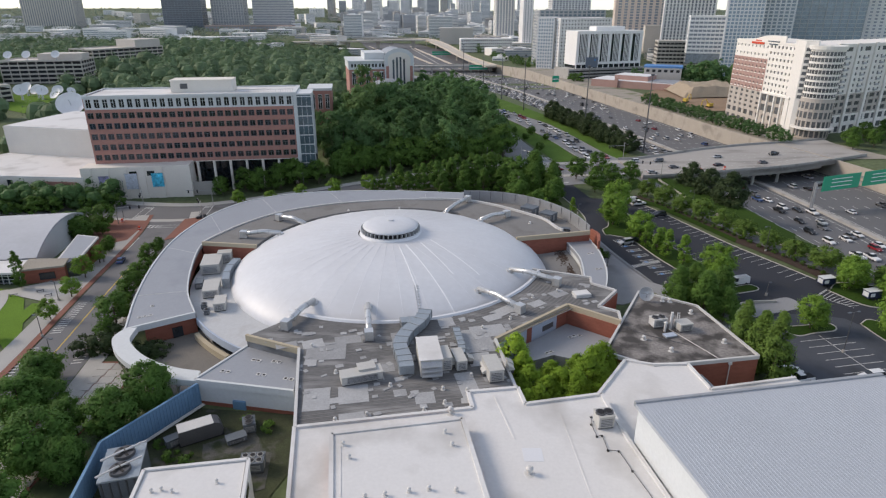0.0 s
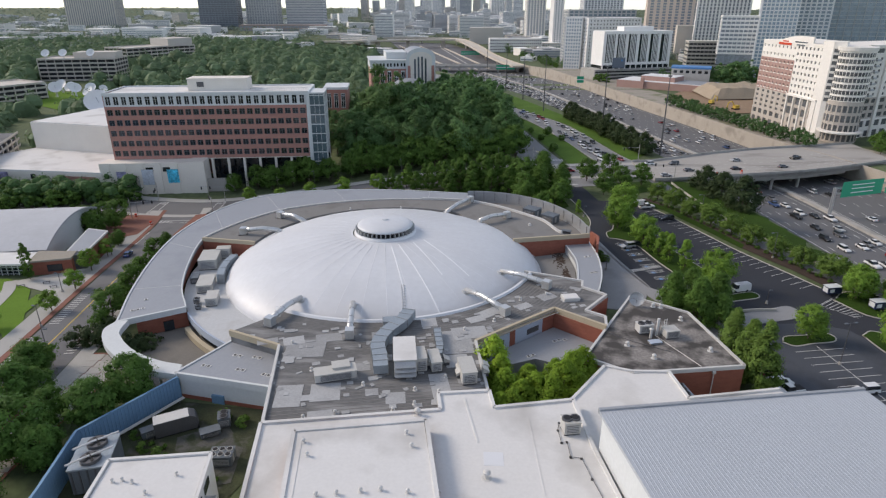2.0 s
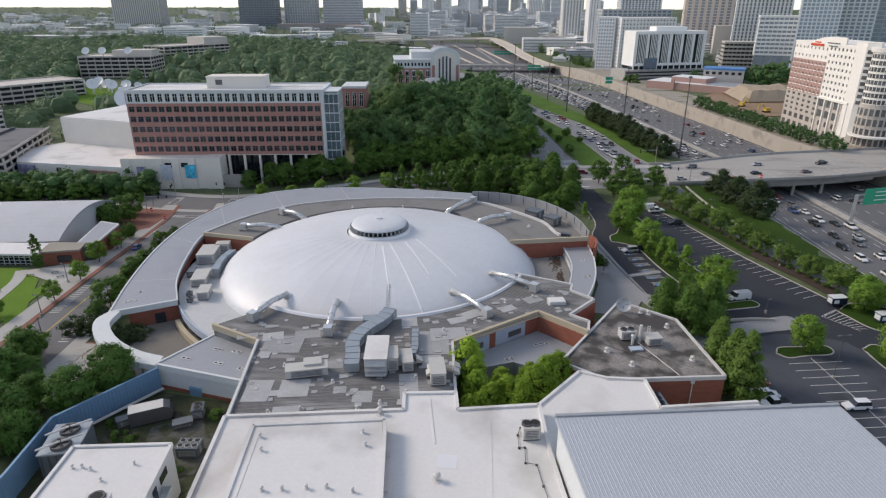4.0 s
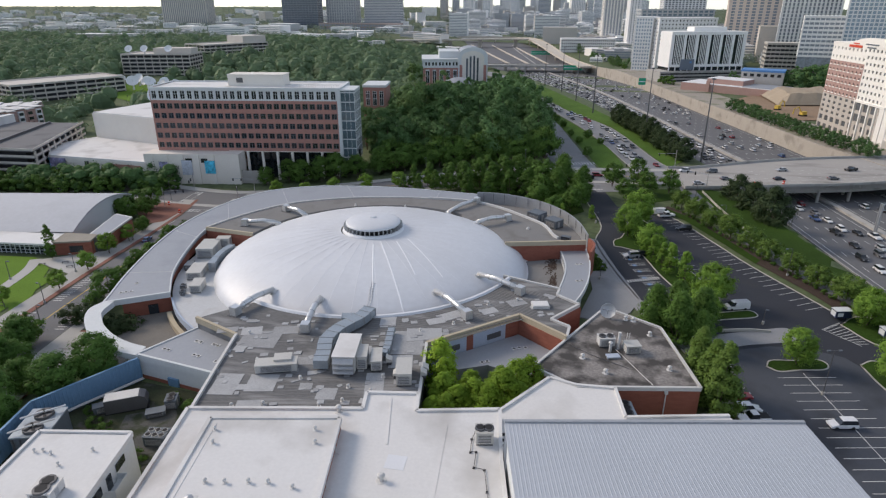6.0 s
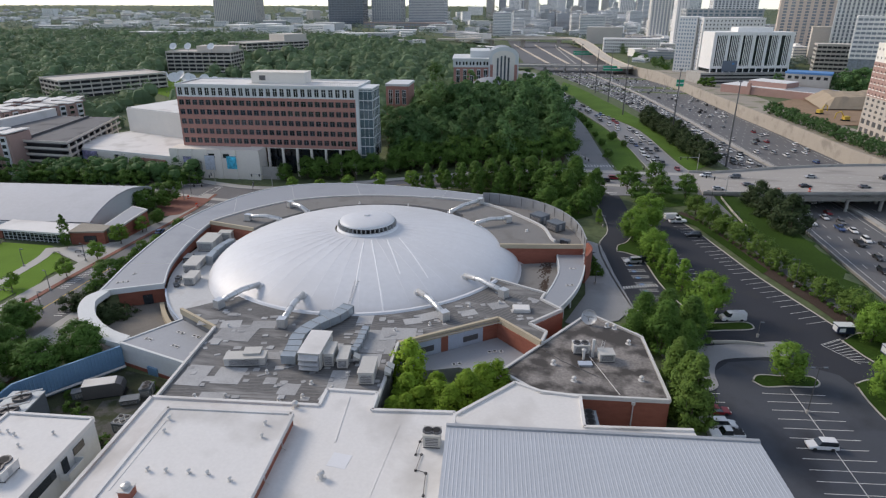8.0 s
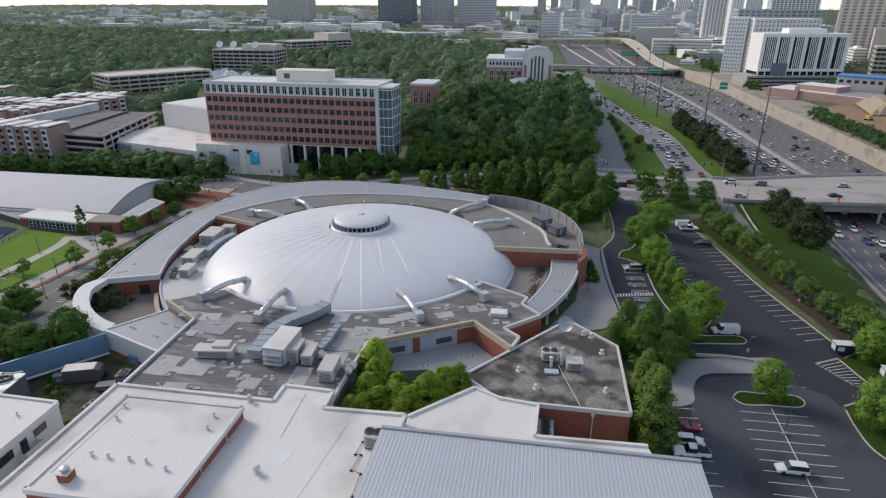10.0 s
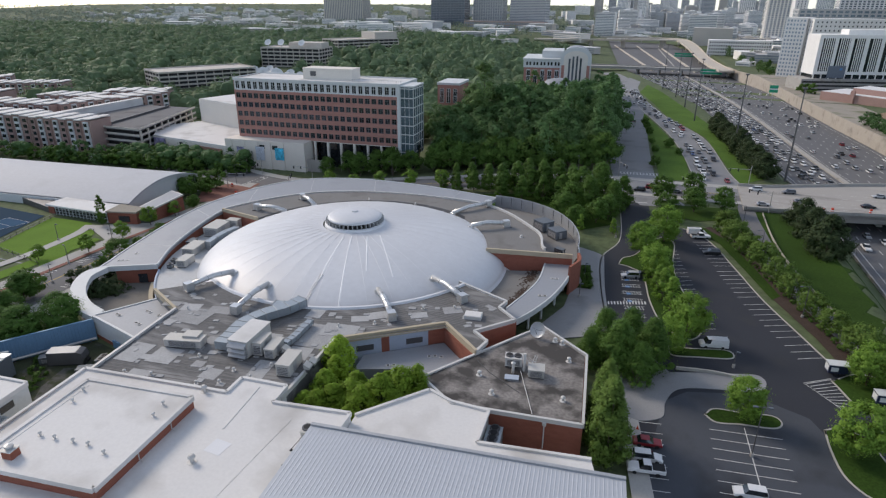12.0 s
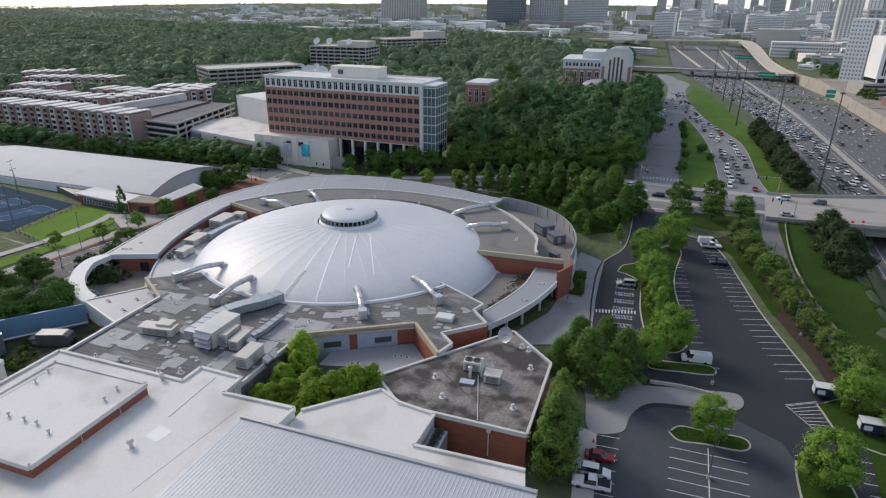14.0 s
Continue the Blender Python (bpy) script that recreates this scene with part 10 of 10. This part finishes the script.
for x, y, z in ((-110.8, 209, 0), (109, 256, 0.8), (112, 258, 0.8), (124, 262, 0.8), (-122, 219, 0)):
    br = placed("barrel", "orange traffic barrel at the roadside", "traffic barrel", x, y, (land(x, y) if z == 0 else z) + 0.05, 0, group="barrels")
    part("drum", cyl(B(), 0, 0, 0, 1.5, 0.5, 0.42, 12), M_RED, br)
    part("band", cyl(B(), 0, 0, 0.6, 0.85, 0.49, 0.47, 12), M_SIGNW, br)
# tall highway masts
for x, y in ((57, 437), (80, 345), (47, 500), (36, 560), (100, 300), (20, 620)):
    mm = thing("highway_mast", "very tall thin highway lighting mast", "light mast", "highway masts", at=(x, y, ground_z(x, y)))
    part("mast", tube(B(), [(0, 0, 0), (0, 0, 38)], [0.45, 0.18], 8), M_STEEL, mm)
    part("lamp_ring", cyl(B(), 0, 0, 37.2, 37.8, 0.9, 0.9, 10), M_STEEL, mm)
# fences
fen = thing("rail_fence", "long grey fence above the highway slope", "fence")
fl_ = spline([(90, 247), (92, 222), (95.5, 200), (102, 176), (111, 153), (121, 130)], 5)
part("mesh_panel", wall_line(B(), fl_, 0.05, lambda x, y: ground_z(x, y) + 0.1, lambda x, y: ground_z(x, y) + 1.0), M_KERB, fen)
for p in fl_[::2]:
    part("post", box(B(), p[0] - 0.08, p[0] + 0.08, p[1] - 0.08, p[1] + 0.08, ground_z(*p), ground_z(*p) + 1.15), M_STEEL, fen)
cf = thing("court_fence", "dark green court fence on posts", "fence")
cl_ = [(-97, 115), (-121, 117), (-137, 148)]
for a, b in zip(cl_, cl_[1:]):
    n = int(math.dist(a, b) / 3)
    for i in range(n + 1):
        p = Vector(a).lerp(Vector(b), i / n)
        part("post", box(B(), p.x - 0.06, p.x + 0.06, p.y - 0.06, p.y + 0.06, land(p.x, p.y), land(p.x, p.y) + 1.4), M_STEEL, cf)
    for z in (0.5, 1.3):
        part("rail", bar(B(), a, b, 0.08, lambda x, y: land(x, y) + z, lambda x, y: land(x, y) + z + 0.1), M_STEEL, cf)
cw = thing("court_wall", "low dark retaining wall below the courts", "wall")
part("wall", bar(B(), (-96, 113.5), (-130, 112), 0.4, -4.5, -0.6), M_UNITDARK, cw)
for x, y in ((-103, 143), (-107, 146), (-112, 143)):
    bn = placed("bench", "dark slatted bench on the forecourt", "bench", x, y, land(x, y) + 0.2, 30, group="benches")
    for k in range(3):
        part("slat", box(B(), -0.9, 0.9, -0.25 + 0.18 * k, -0.12 + 0.18 * k, 0.42, 0.47), M_STEEL, bn)
    for sx in (-0.7, 0.7):
        part("leg", box(B(), sx - 0.05, sx + 0.05, -0.25, 0.25, 0, 0.42), M_STEEL, bn)
wb = thing("planter_wall", "pale angled seat wall beside the paved walk", "seat wall")
part("wall", bar(B(), (-60, 103), (-56.5, 103.2), 0.5, -0.9, 0.3), M_CONCRETE, wb)
part("wall", bar(B(), (-56.5, 103.4), (-56.2, 99.5), 0.5, -0.9, 0.3), M_CONCRETE, wb)

# dish farm beside the garages
for x, y, r, tz in ((-226, 376, 8.0, 20), (-352, 520, 5.5, 30), (-345, 530, 5, -10), (-338, 525, 5, 40), (-330, 535, 4.5, 15), (-318, 512, 5, -20), (-360, 540, 5, 0), (-322, 540, 3.5, 50), (-310, 520, 3.5, -30), (-372, 530, 5, 25)):
    ds = placed("antenna_dish", "large white antenna dish on a pedestal", "antenna dish", x, y, land(x, y) + (10.5 if r > 7 else 0), tz, group="antenna dishes")
    if r > 7:
        part("tower_base", cyl(B(), 0, 0.6, -11, 0.1, 2.2, 1.6, 12), M_GREYMETAL, ds)
    q = part("reflector", rings_lathe(B(), 0, 0, [(0.05, 0), (r * 0.4, r * 0.05), (r * 0.75, r * 0.17), (r, r * 0.3)], 24), M_SIGNW, ds, "white dish")
    q.matrix_local = pose(0, 0, r * 1.2 + 1, 48, 0, 0)
    part("pedestal", cyl(B(), 0, 0.6, 0, r * 1.2 + 1, r * 0.18, r * 0.1, 10), M_SIGNW, ds)
    part("feed", tube(B(), [(0, 0, r * 1.2 + 1), (0, -r * 0.55, r * 1.7 + 1)], 0.15, 6), M_GREYMETAL, ds)
for x, y in ((-418, 612), (-404, 618), (-378, 622)):
    ds = placed("antenna_dish", "white antenna dish on a garage roof", "antenna dish", x, y, 18, 10, group="antenna dishes")
    q = part("reflector", rings_lathe(B(), 0, 0, [(0.05, 0), (2, 0.25), (4, 1.2)], 20), M_SIGNW, ds)
    q.matrix_local = pose(0, 0, 5.5, 55, 0, 0)
    part("pedestal", cyl(B(), 0, 0, 0, 5.5, 0.6, 0.4, 8), M_GREYMETAL, ds)
patch("ground_dish_lawn", [(-372, 498), (-300, 455), (-285, 480), (-340, 545), (-380, 548)], M_LAWN, "bright lawn below the antenna dishes", "lawn", 0.2)
